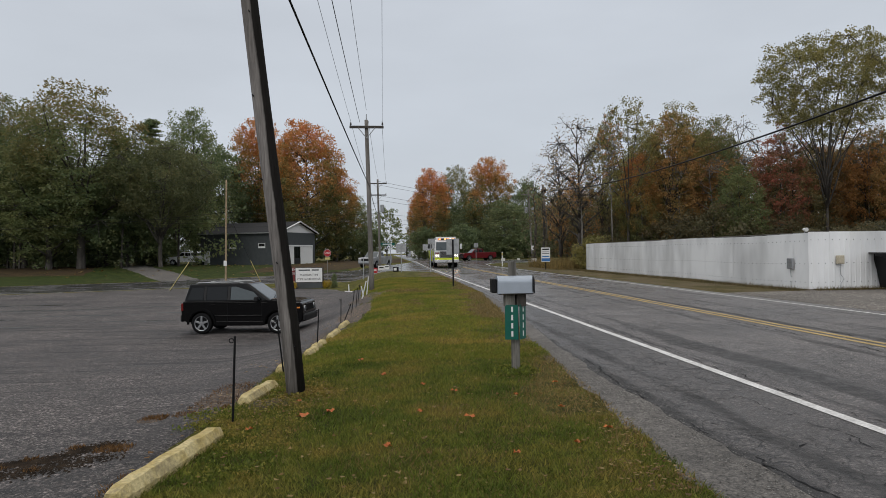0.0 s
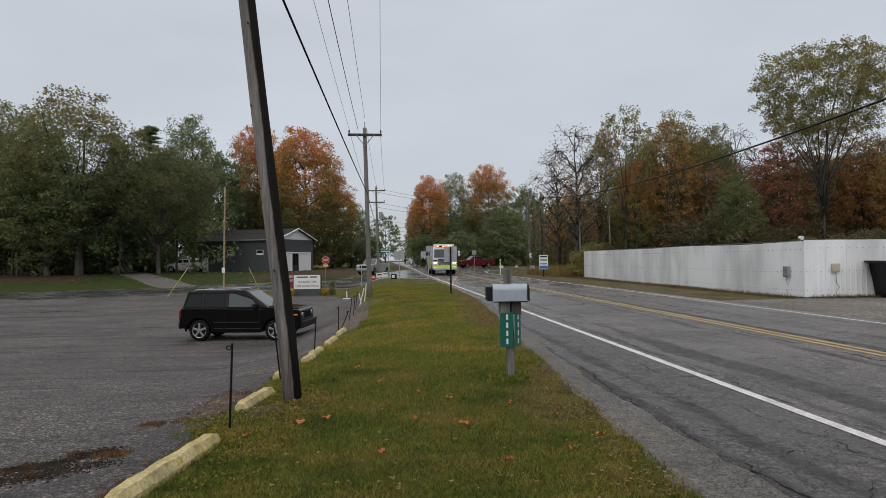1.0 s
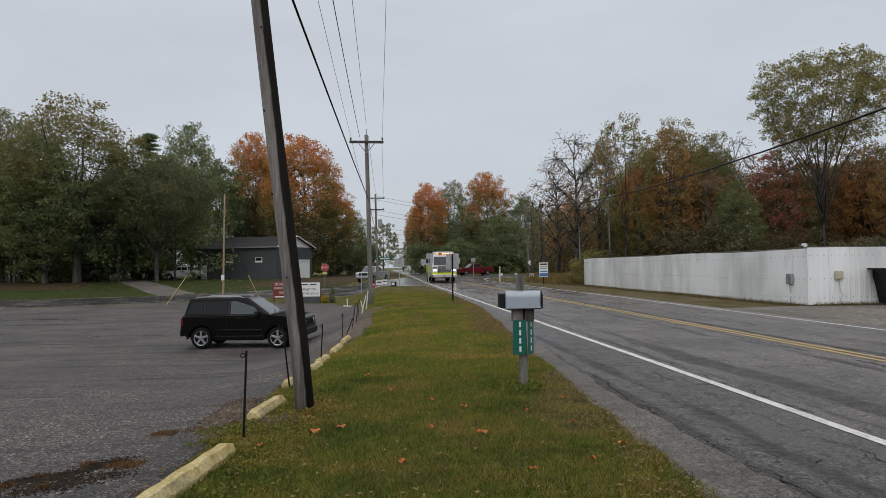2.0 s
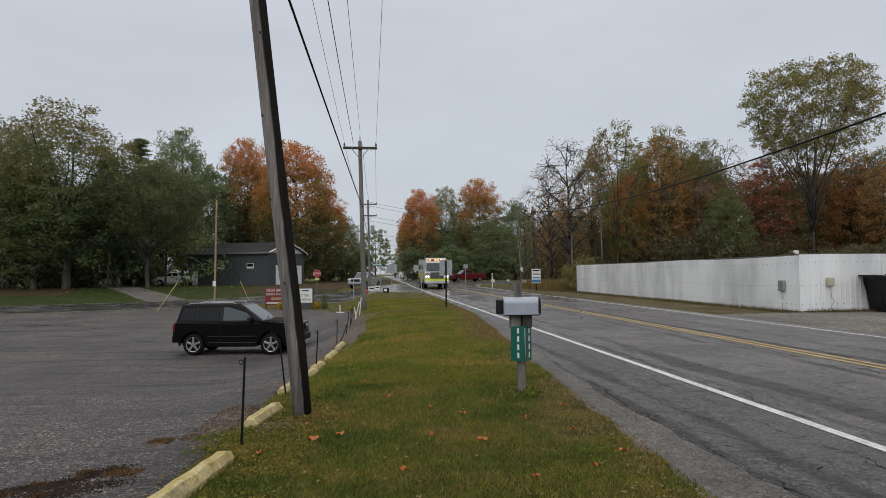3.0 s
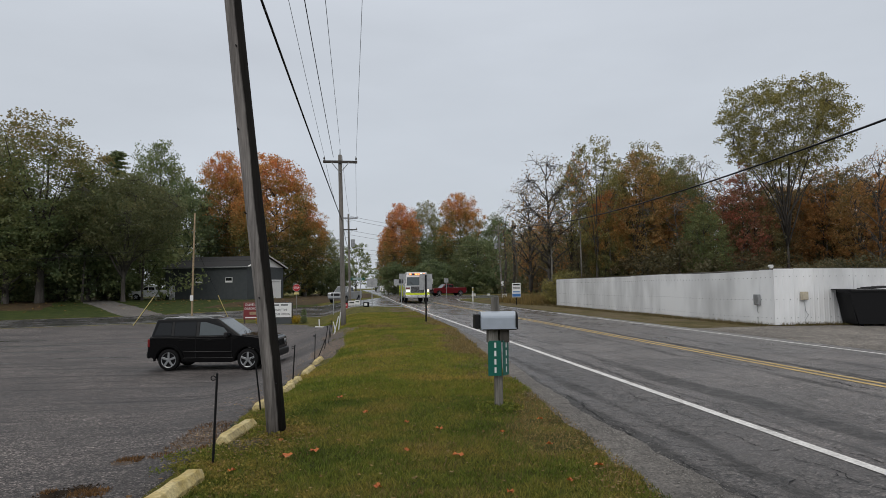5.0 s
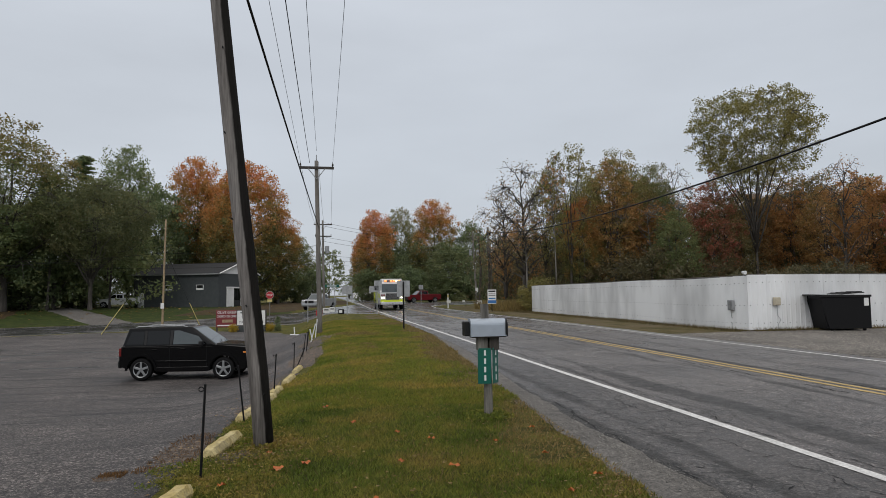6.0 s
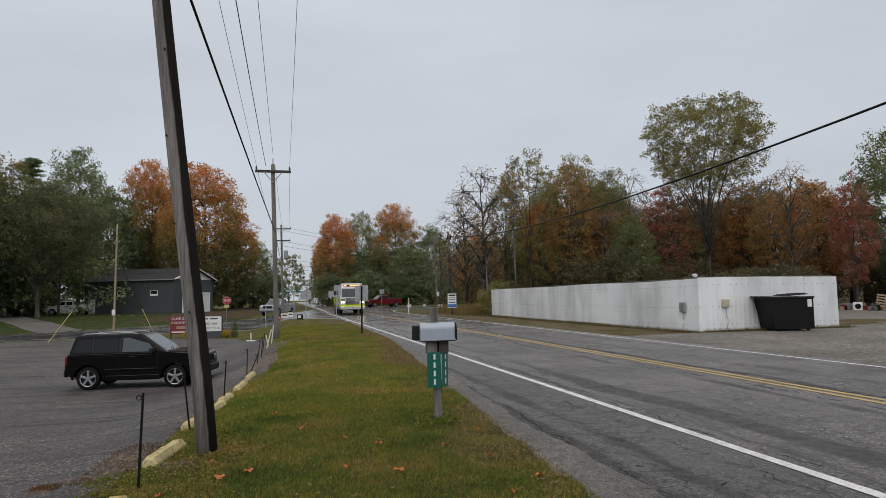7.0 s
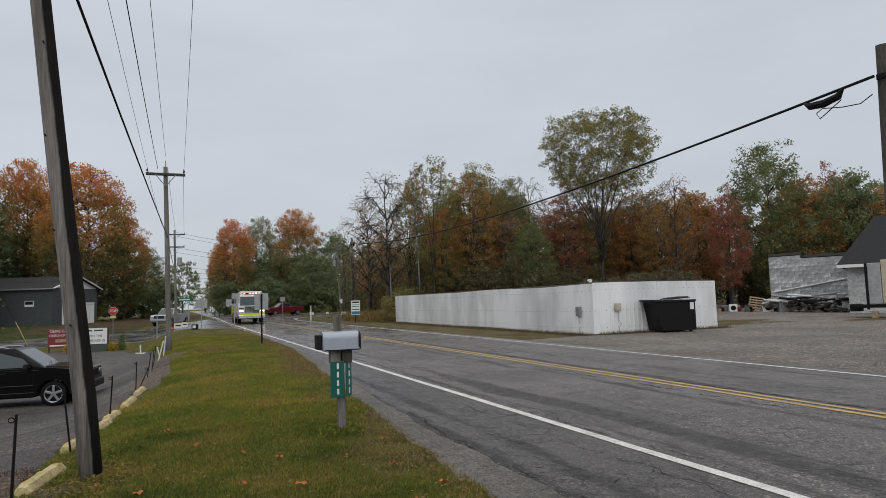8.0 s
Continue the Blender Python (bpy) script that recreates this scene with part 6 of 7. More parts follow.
def fire_engine(m):
    t = thing("fire_engine", m, "white and lime-yellow fire engine with lit lamps on the wet road", "fire engine")
    hw = 1.25
    cab = [(1.9, 0.62), (2.35, 0.62)] + arc(2.95, 0.56, 0.62, 175, 5) + [(3.65, 0.62), (4.72, 0.62), (4.80, 1.0), (4.78, 1.75), (4.60, 2.72), (4.45, 2.84), (1.9, 2.84)]
    part("cab_body", prism(B(), cab, -hw, hw, 0.05), M_CARWHITE, t)
    part("cab_roof", box(B(), (2.95, 0, 2.98), (2.0, 2.1, 0.36), 0.08), M_CARWHITE, t)
    part("lime_band", box(B(), (4.795, 0, 0.92), (0.05, 2.46, 0.26), 0.01), M_LIME, t)
    rows_ = [(4.81, 1.78, 1.10), (4.63, 2.62, 1.06)]
    front_pane(t, "windscreen", rows_[0][0], rows_[0][1], rows_[0][2], rows_[1][0], rows_[1][1], rows_[1][2], M_PALEGLASS, 0.012)
    for y in (-0.45, 0.45):
        bm = B()
        pipe(bm, [(4.84, y, 1.84), (4.76, y - 0.28, 2.15)], 0.015, 4)
        part("wiper", bm, M_IRON, t)
    part("grille", box(B(), (4.82, 0, 1.34), (0.06, 1.36, 0.66), 0.03), M_BLACK, t)
    for i in range(6):
        part("grille_bar", box(B(), (4.855, 0, 1.08 + 0.105 * i), (0.02, 1.30, 0.028), 0.006), M_CHROME, t)
    bp = part("front_bumper", box(B(), (5.02, 0, 0.66), (0.44, 2.52, 0.30), 0.04), M_CHROME, t)
    part("bumper_siren", tube(B(), (5.24, 0.0, 0.68), (5.28, 0.0, 0.68), 0.11, 0.09, 14), M_STEEL, bp)
    lb = part("light_bar", box(B(), (4.42, 0, 2.93), (0.28, 1.7, 0.13), 0.03), M_IRON, t)
    for i, mt in enumerate((M_AMBER, M_IRON, M_AMBER, M_AMBER, M_HEADLAMP, M_AMBER)):
        part("lamp", box(B(), (4.57, -0.70 + 0.28 * i, 2.93), (0.05, 0.22, 0.10), 0.02), mt, lb)
    for s in (-1, 1):
        hl = part("headlight_panel", box(B(), (4.82, s * 0.98, 1.36), (0.05, 0.46, 0.50), 0.03), M_CHROME, t)
        for dy in (-0.1, 0.1):
            part("headlight", tube(B(), (4.845, s * 0.98 + dy, 1.24), (4.87, s * 0.98 + dy, 1.24), 0.085, 0.075, 14), M_HEADLAMP, hl)
        part("warning_lamp", box(B(), (4.85, s * 0.98, 1.50), (0.03, 0.40, 0.13), 0.01), M_AMBER if s > 0 else M_REDLAMP, hl)
        side_pane(t, "side_window", [(3.75, 1.75), (4.55, 1.75), (4.42, 2.6), (3.75, 2.6)], s, 0, 3, hw, hw, M_GLASS)
        side_pane(t, "side_window", [(2.3, 1.85), (3.0, 1.85), (3.0, 2.6), (2.3, 2.6)], s, 0, 3, hw, hw, M_GLASS)
        part("door_band", box(B(), (2.95, s * (hw + 0.004), 1.45), (2.0, 0.012, 0.42), 0.003), M_LIME, t)
        part("grab_rail", tube(B(), (3.4, s * (hw + 0.06), 1.1), (3.4, s * (hw + 0.06), 2.5), 0.02, None, 6), M_CHROME, t)
        mi = part("mirror", box(B(), (4.75, s * 1.48, 2.15), (0.14, 0.24, 0.55), 0.04), M_CHROME, t)
        part("mirror_arm", tube(B(), (4.65, s * 1.2, 2.35), (4.72, s * 1.45, 2.3), 0.02, None, 6), M_IRON, mi)
        wheel(t, 2.95, s * 1.06, 0.53, 0.34, s, 8)
        wheel(t, -2.3, s * 1.06, 0.53, 0.34, s, 8)
        wheel(t, -3.55, s * 1.06, 0.53, 0.34, s, 8)
        for x in (-4.2, -1.2):
            part("locker_door", box(B(), (x if x < -2 else x + 0.1, s * (hw + 0.006), 1.55 if x > -2 else 1.75), (1.1, 0.015, 1.1 if x > -2 else 0.7), 0.005), M_LIME if x < -2 else M_STEEL, t)
        part("tread_plate", box(B(), (-0.4, s * 1.12, 0.52), (1.9, 0.26, 0.05), 0.01), M_STEEL, t)
    part("pump_panel", box(B(), (1.3, 0, 1.45), (1.15, 2.40, 1.75), 0.03), M_STEEL, t)
    part("hose_bed", box(B(), (0.9, 0, 2.55), (1.6, 2.0, 0.45), 0.04), M_CARWHITE, t)
    rear = [(-4.8, 0.7)] + arc(-3.55, 0.55, 0.62, 172, 8) + arc(-2.3, 0.55, 0.62, 172, 8) + [(0.7, 0.62), (0.7, 2.3), (-4.8, 2.3)]
    part("rear_body", prism(B(), rear, -hw, hw, 0.03), M_LIME, t)
    part("tank_top", box(B(), (-2.6, 0, 2.62), (4.0, 1.9, 0.6), 0.06), M_IRON, t)
    part("chassis", box(B(), (0, 0, 0.62), (9.0, 0.9, 0.3), 0.02), M_IRON, t)
    for s in (-1, 1):
        part("marker_lamp", tube(B(), (-4.75, s * 1.3, 2.15), (-4.75, s * 1.42, 2.15), 0.09, 0.07, 10), M_AMBER, t)
        part("rear_mast", tube(B(), (-4.7, s * 1.15, 2.3), (-4.7, s * 1.15, 3.15), 0.05, None, 8), M_CARWHITE, t)
    return t


fire_engine(pose(6.25, 70.2, 0.05, 0, 0, -90))

# ---------------------------------------------------------------- dark grey hall with white front
hall = thing("hall_building", pose(-14.65, 90.2, ground_z(-14.65, 90.2), 0, 0, -25.8), "dark grey sided hall with a white gable and white doors", "building")
LW, GW, EAVE, RIDGE = 13.6, 9.0, 4.55, 6.05
def hall_wall(name, pts, thick_dir):
    bm = B()
    a = [bm.verts.new(p) for p in pts]
    b = [bm.verts.new(Vector(p) + Vector(thick_dir)) for p in pts]
    bm.faces.new(a)
    bm.faces.new(b[::-1])
    for i in range(len(pts)):
        j = (i + 1) % len(pts)
        bm.faces.new((a[j], a[i], b[i], b[j]))
    return part(name, bm, M_SIDING, hall)
long_wall = hall_wall("long_wall", [(-LW, 0, -0.3), (0, 0, -0.3), (0, 0, EAVE), (-LW, 0, EAVE)], (0, 0.2, 0))
hall_wall("back_wall", [(-LW, GW, -0.3), (0, GW, -0.3), (0, GW, EAVE), (-LW, GW, EAVE)], (0, -0.2, 0))
gable = hall_wall("gable_wall", [(-0.002, 0.2, -0.3), (-0.002, GW - 0.2, -0.3), (-0.002, GW - 0.2, EAVE), (-0.002, 0.2, EAVE)], (-0.2, 0, 0))
hall_wall("end_wall", [(-LW + 0.002, 0.2, -0.3), (-LW + 0.002, GW - 0.2, -0.3), (-LW + 0.002, GW - 0.2, EAVE), (-LW + 0.002, 0.2, EAVE)], (0.2, 0, 0))
bm = B()
a_ = [bm.verts.new(p) for p in ((0.0, 0.0, EAVE), (0.0, GW, EAVE), (0.0, GW / 2, RIDGE))]
b_ = [bm.verts.new(v.co + Vector((-0.15, 0, 0))) for v in a_]
bm.faces.new(a_)
bm.faces.new(b_[::-1])
for i in range(3):
    bm.faces.new((a_[i], b_[i], b_[(i + 1) % 3], a_[(i + 1) % 3]))
part("gable_panel", bm, M_WHITE, gable)
for s in (0, 1):
    bm = B()
    y_e, y_r = (-0.45, GW / 2) if s == 0 else (GW + 0.45, GW / 2)
    drop = 0.45 * (RIDGE - EAVE) / (GW / 2)
    vs_ = [(-LW - 0.4, y_e, EAVE - drop), (0.45, y_e, EAVE - drop), (0.45, y_r, RIDGE), (-LW - 0.4, y_r, RIDGE)]
    a_ = [bm.verts.new((x, y, z + 0.02)) for x, y, z in vs_]
    b_ = [bm.verts.new((x, y, z + 0.16)) for x, y, z in vs_]
    bm.faces.new(a_)
    bm.faces.new(b_[::-1])
    for i in range(4):
        bm.faces.new((a_[i], a_[(i + 1) % 4], b_[(i + 1) % 4], b_[i]))
    roof = part("roof_slope", bm, M_SHINGLE, hall)
    bm = B()
    pipe(bm, [(0.47, y_e, EAVE - drop + 0.09), (0.47, y_r, RIDGE + 0.09)], 0.10, 4)
    part("verge_board", bm, M_WHITE, roof)
    bm = B()
    box(bm, (-LW / 2, y_e - 0.03 * (1 - 2 * s), EAVE - drop + 0.07), (LW + 0.8, 0.06, 0.16))
    part("gutter", bm, M_STEEL, roof)
for x, w_, z0_, h_, kind_ in ((-12.4, 1.0, -0.05, 2.1, "door"), (-7.9, 1.15, 2.35, 0.7, "window"), (-2.9, 1.15, 2.35, 0.7, "window")):
    fr = part(kind_, box(B(), (x, -0.03, z0_ + h_ / 2), (w_, 0.06, h_), 0.01), M_WHITE, hall, "white plain door" if kind_ == "door" else "small window with a white sill")
    if kind_ == "window":
        part("pane", box(B(), (x, -0.064, z0_ + h_ / 2 + 0.10), (w_ - 0.16, 0.01, h_ - 0.30)), M_GLASS, fr)
    else:
        part("handle", tube(B(), (x + 0.38, -0.06, 1.0), (x + 0.38, -0.12, 1.0), 0.03, None, 8), M_STEEL, fr)
# white entrance bay on the gable end
porch = part("entrance_bay", box(B(), (0.06, 5.0, 2.66), (0.14, 6.5, 0.20), 0.01), M_WHITE, hall)
for y in (1.9, 3.25, 5.1, 8.1):
    part("bay_post", box(B(), (0.06, y, 1.25), (0.14, 0.20, 2.6), 0.01), M_WHITE, porch)
for y, w_ in ((2.575, 1.14), (6.6, 2.79)):
    part("bay_panel", box(B(), (0.03, y, 1.3), (0.05, w_, 2.5)), M_WHITE, porch)
part("bay_window", box(B(), (0.05, 4.175, 1.72), (0.05, 1.64, 1.66)), M_GLASS, porch)
part("bay_mullion", box(B(), (0.085, 4.175, 1.72), (0.03, 0.07, 1.66)), M_IRON, porch)
part("brick_base", box(B(), (0.05, 4.175, 0.44), (0.10, 1.64, 0.88)), M_SHINGLE, porch)

# ---------------------------------------------------------------- notice boards by the car park
def board_text(parent, body, size, x, z, y, mat, width=None):
    return words("lettering", body, size, Matrix.Translation((x, y, z)) @ UPZ, mat, parent, 0.003, width)


gz = ground_z(-6.6, 51.0)
red = thing("church_sign", pose(-7.75, 51.6, gz, 0, 0, -6), "maroon painted sign board with white lettering in a flower bed", "sign")
rb = part("board", box(B(), (0, 0, 1.0), (1.75, 0.10, 1.30), 0.02), M_MAROON, red)
board_text(rb, "OLIVE GREEN", 0.27, 0, 1.48, -0.056, M_WHITE, 1.5)
board_text(rb, "CHURCH OF CHRIST", 0.25, 0, 1.18, -0.056, M_WHITE, 1.6)
bm = B()
box(bm, (0, -0.054, 0.83), (0.8, 0.006, 0.22), 0.002)
part("emblem", bm, M_PALLET, rb)
part("bar", box(B(), (0, -0.054, 0.50), (1.5, 0.006, 0.09)), M_WHITE, rb)
for x in (-0.80, 0.80):
    part("leg", box(B(), (x, 0, 0.15), (0.10, 0.10, 0.6), 0.01), M_DARKWOOD, red)
mq = thing("marquee_sign", pose(-5.95, 51.3, gz, 0, 0, -4), "white letter board with black lettering on a dark base", "sign")
part("base", box(B(), (0, 0.05, 0.15), (2.15, 0.5, 0.62), 0.02), M_SIDING, mq)
cb = part("cabinet", box(B(), (0, 0, 1.06), (2.2, 0.30, 1.22), 0.02), M_DARKWOOD, mq)
fc = part("face", box(B(), (0, -0.155, 1.06), (2.08, 0.02, 1.10), 0.004), M_WHITE, mq)
board_text(fc, "TIS HARVEST TIME", 0.24, 0, 1.06, -0.168, M_IRON, 1.45)
board_text(fc, "COME GATHER WITH US", 0.24, 0, 0.74, -0.168, M_IRON, 1.8)
for dx, w_ in ((-0.35, 0.9), (0.5, 0.55)):
    part("bar", box(B(), (dx, -0.168, 1.45), (w_, 0.006, 0.10)), M_SIDING, fc)


def bush(name, x, y, w, h, mat, label, category, seed, each=40, n=40, size=0.06):
    rng = np.random.default_rng(seed)
    b = thing(name, Matrix.Translation((x, y, ground_z(x, y))), label, category)
    bm = B()
    cs = []
    for i in range(n):
        d = rng.normal(0, 1, 3)
        d /= np.linalg.norm(d)
        p = Vector((d[0] * w / 2 * 0.8, d[1] * w / 2 * 0.8, h * 0.52 + d[2] * h * 0.42))
        cs.append(tuple(p))
        if i % 4 == 0:
            pipe(bm, [(0, 0, -0.05), p * 0.5, p], [0.02, 0.014, 0.006], 3)
    part("stems", bm, M_BARK, b)
    v, f = leaf_quads(cs, each, float(0.30 * min(w, h)), size, rng)
    quad_mesh("foliage", v, f, mat, b)
    return b


bush("flower_clump", -4.55, 51.1, 0.75, 0.6, L_MUM, "clump of yellow chrysanthemums beside the letter board", "flowers", 31)
bush("flower_clump", -7.2, 50.7, 0.6, 0.6, L_MUM, "clump of orange and yellow flowers before the sign", "flowers", 32)
bush("clipped_shrub", -4.0, 51.2, 0.55, 0.55, L_DARK, "small clipped dark green shrub", "shrub", 33)
bush("clipped_shrub", -4.02, 51.5, 0.42, 1.15, L_DARK, "small clipped dark green shrub, taller", "shrub", 34)

# ---------------------------------------------------------------- steel skip
skip = thing("rubbish_skip", pose(19.72, 22.3, 0.01, 0, 0, -14), "black steel rubbish skip with an open sloping front on the gravel", "rubbish skip")
sp = [(-0.82, 0.08), (0.70, 0.08), (0.74, 1.36), (-1.12, 1.31), (-1.52, 1.36), (-1.54, 1.29), (-1.10, 1.19)]
for s in (-1, 1):
    part("side_plate", prism(B(), sp, s * 0.55 - 0.02, s * 0.55 + 0.02), M_IRON, skip)
part("floor_plate", box(B(), (-0.05, 0, 0.10), (1.5, 1.08, 0.04)), M_IRON, skip)
part("back_plate", box(B(), (0.72, 0, 0.72), (0.05, 1.12, 1.26), 0.01), M_BLACK, skip)
bm = B()
box(bm, (-0.94, 0, 0.68), (0.04, 1.06, 1.18), 0.0, Matrix.Rotation(radians(-10), 4, 'Y') @ Matrix.Translation((0.11, 0, 0.13)))
part("front_plate", bm, M_IRON, skip)
part("front_lip", box(B(), (-1.14, 0, 1.33), (0.42, 1.14, 0.05), 0.01, Matrix.Rotation(radians(2), 4, "Y")), M_BLACK, skip)
for s in (-1, 1):
    part("rim_bar", box(B(), (-0.16, s * 0.57, 1.33), (1.85, 0.09, 0.08), 0.01), M_BLACK, skip)
part("lid", box(B(), (0.22, 0, 1.42), (0.85, 1.1, 0.035), 0.01, Matrix.Rotation(radians(-4), 4, "Y")), M_BLACK, skip)
for i in range(4):
    part("lid_rib", box(B(), (-0.05 + i * 0.2, 0, 1.45), (0.05, 1.05, 0.04), 0.01, Matrix.Rotation(radians(-4), 4, "Y")), M_BLACK, skip)
part("notice", box(B(), (0.58, -0.576, 1.10), (0.17, 0.008, 0.30)), M_WHITE, skip)
for x in (-0.65, 0.55):
    for s in (-0.42, 0.42):
        part("caster", tube(B(), (x, s - 0.03, 0.04), (x, s + 0.03, 0.04), 0.06, None, 12), M_RUBBER, skip)

# ---------------------------------------------------------------- yard buildings and scrap
def block_wall(name, a, b, heights, label):
    """A painted block wall from a to b whose top steps through the heights."""
    a, b = Vector(a), Vector(b)
    u = (b - a)
    ob = thing(name, Matrix.Translation((a.x, a.y, 0)) @ Matrix.Rotation(math.atan2(u.y, u.x), 4, "Z"), label, "building")
    L = u.length
    out = [(0, -0.3), (L, -0.3)] + [(L * f, h) for f, h in heights[::-1]]
    part("wall", prism(B(), out, 0, 0.3), M_BLOCK, ob)
    part("side_wall", box(B(), (0.15, 4.2, 2.0), (0.3, 7.8, 4.6)), M_BLOCK, ob)
    me = None
    for r in range(13):
        for c in range(int(L / 0.61)):
            x = 0.32 + c * 0.61 + (0.3 if r % 2 else 0)
            z = 0.18 + r * 0.31
            top = 4.3 if x < L * 0.3 - 0.2 else 3.98
            if z + 0.16 > top or x + 0.3 > L:
                continue
            if me is None:
                blk = part("block", box(B(), (0, 0, 0), (0.595, 0.05, 0.295), 0.012), M_BLOCKFACE, ob)
                me = blk.data
            else:
                blk = new("block", me)
                blk.parent = ob
            blk.matrix_basis = Matrix.Translation((x, -0.012 + 0.006 * ((r * 7 + c * 3) % 3), z))
    bm = B()
    for (f0, h0), (f1, h1) in zip(heights, heights[1:]):
        pipe(bm, [(L * f0, 0.15, h0 + 0.04), (L * f1, 0.15, h1 + 0.04)], 0.2, 4)
    part("coping", bm, M_SHINGLE, ob)
    bm = B()
    pipe(bm, [(0.3, -0.12, 1.5), (L * 0.95, -0.12, 2.75), (L * 0.98, -0.12, 3.0), (L * 0.96, -0.12, 3.3)], 0.06, 6)
    part("downpipe", bm, M_WHITE, ob)
    return ob


block_wall("block_building", (44.2, 38.5), (45.3, 29.5), [(0, 4.35), (0.3, 4.35), (0.301, 4.1), (1, 4.0)], "old block building with peeling white paint behind the yard")
house = thing("yard_house", pose(40.4, 29.2, 0, 0, 0, -58), "low building with a dark shingle roof and white wall", "building")
part("wall", box(B(), (5.0, 3.2, 1.4), (10, 6, 3.3)), M_BLOCK, house)
for s in (0, 1):
    bm = B()
    ye, yr = (-0.5, 3.2) if s == 0 else (6.9, 3.2)
    vs_ = [(-0.5, ye, 3.05), (10.5, ye, 3.05), (10.5, yr, 6.4), (1.7, yr, 6.4)]
    a_ = [bm.verts.new(p) for p in vs_]
    b_ = [bm.verts.new((x, y, z + 0.15)) for x, y, z in vs_]
    bm.faces.new(a_)
    bm.faces.new(b_[::-1])
    for i in range(4):
        bm.faces.new((a_[i], a_[(i + 1) % 4], b_[(i + 1) % 4], b_[i]))
    rs_ = part("roof_slope", bm, M_SHINGLE, house)
    part("fascia", box(B(), (5, ye, 3.08), (11, 0.06, 0.2)), M_WHITE, rs_)
bm = B()
a_ = [bm.verts.new(p) for p in ((-0.5, -0.5, 3.05), (-0.5, 6.9, 3.05), (1.7, 3.2, 6.4))]
b_ = [bm.verts.new(v.co + Vector((0, 0, 0.14))) for v in a_]
bm.faces.new(a_)
bm.faces.new(b_[::-1])
for i in range(3):
    bm.faces.new((a_[i], b_[i], b_[(i + 1) % 3], a_[(i + 1) % 3]))
part("roof_hip", bm, M_SHINGLE, house)
trailer = thing("utility_trailer", pose(35.25, 24.06, 0.01, 0, 0, -66), "white and tan box trailer on a black frame", "trailer")
part("white_box", box(B(), (0.3, 0, 1.85), (0.6, 2.1, 2.2), 0.03), M_SIGNBACK, trailer)
part("tan_box", box(B(), (2.32, 0, 1.95), (3.4, 2.1, 2.3), 0.03), M_TAN, trailer)
part("corner_post", box(B(), (-0.08, -1.0, 1.7), (0.12, 0.12, 2.5), 0.01), M_IRON, trailer)
part("frame_bed", box(B(), (1.8, 0, 0.62), (5.2, 1.9, 0.16), 0.02), M_IRON, trailer)
part("tool_box", box(B(), (-0.75, -0.4, 0.55), (0.5, 0.8, 0.4), 0.03), M_IRON, trailer)
for s in (-1, 1):
    wheel(trailer, 1.2, s * 0.95, 0.36, 0.22, s, 5, M_STEEL)
part("chock", box(B(), (0.2, -1.0, 0.18), (0.3, 0.3, 0.38), 0.02), M_PALLET, trailer)

rng_s = random.Random(77)
def scrap_pipe(i):
    y = 32 + rng_s.uniform(0, 5)
    x = 42.2 + rng_s.uniform(-0.6, 0.6)
    z = 0.75 + rng_s.uniform(0, 0.55)
    ob = thing("scrap_pipe", pose(x, y, z, rng_s.uniform(-6, 6), 0, rng_s.uniform(-18, 12)), ("white" if i % 3 == 0 else "dark") + " scrap pipe lying on the rubbish pile", "pipe", "scrap pile")
    l = rng_s.uniform(1.6, 3.0)
    part("length", tube(B(), (0, -l / 2, 0), (0, l / 2, 0), 0.07, None, 8), M_WHITE if i % 3 == 0 else (M_IRON if i % 3 == 1 else M_STEEL), ob)
    part("collar", tube(B(), (0, l / 2 - 0.12, 0), (0, l / 2, 0), 0.085, None, 8), M_STEEL, ob)
for i in range(22):
    scrap_pipe(i)
pile = thing("scrap_heap", pose(42.6, 34.4, 0, 0, 0, 0), "heap of dark scrap metal and boards against the block wall", "scrap heap", kind="stuff")
bm = B()
for i in range(110):
    s_ = (rng_s.uniform(0.1, 0.5), rng_s.uniform(0.2, 1.6), rng_s.uniform(0.03, 0.22))
    f_ = rng_s.random()
    box(bm, (rng_s.uniform(-0.5, 0.5), 0, 0.15 + f_ * 0.85), s_, 0.0, Matrix.Translation((0, rng_s.uniform(-3.4, 3.4), 0)) @ Euler((rng_s.uniform(-0.3, 0.3), rng_s.uniform(-0.2, 0.2), rng_s.uniform(0, 3))).to_matrix().to_4x4())
part("pieces", bm, M_RUSTWOOD, pile)
bits = random.Random(31)
for i in range(16):
    x, y, s_ = 42.6 + bits.uniform(-0.8, 1.2), 38.2 + bits.uniform(0, 5.2), bits.uniform(0.25, 0.6)
    mt, tone = ((M_RUSTWOOD, "rusty brown"), (M_PALLET, "bare wooden"), (M_MAROON, "dull red"), (M_STEEL, "grey metal"), (M_IRON, "black"))[i % 5]
    ob = thing("scrap_crate", pose(x, y, ground_z(x, y), 0, 0, bits.uniform(0, 90)), tone + " crate thrown down among the yard scrap", "crate", "loose scrap")
    part("body", box(B(), (0, 0, s_ * 0.45), (s_, s_ * bits.uniform(0.5, 1.1), s_ * 0.9), 0.02), mt, ob)
    part("board", box(B(), (0.05, 0, s_ * 0.9 + 0.03), (s_ * 1.3, 0.12, 0.03), 0.004, Matrix.Rotation(radians(bits.uniform(-6, 6)), 4, "Z")), M_RUSTWOOD, ob)
pal = thing("wooden_pallet", pose(43.1, 39.2, 0.02, -24, 10, -52), "bare wooden pallet leaning against the scrap", "pallet")
for i in range(6):
    part("slat", box(B(), (0, 0, 0.1 + i * 0.22), (1.1, 0.022, 0.11), 0.004), M_PALLET, pal)
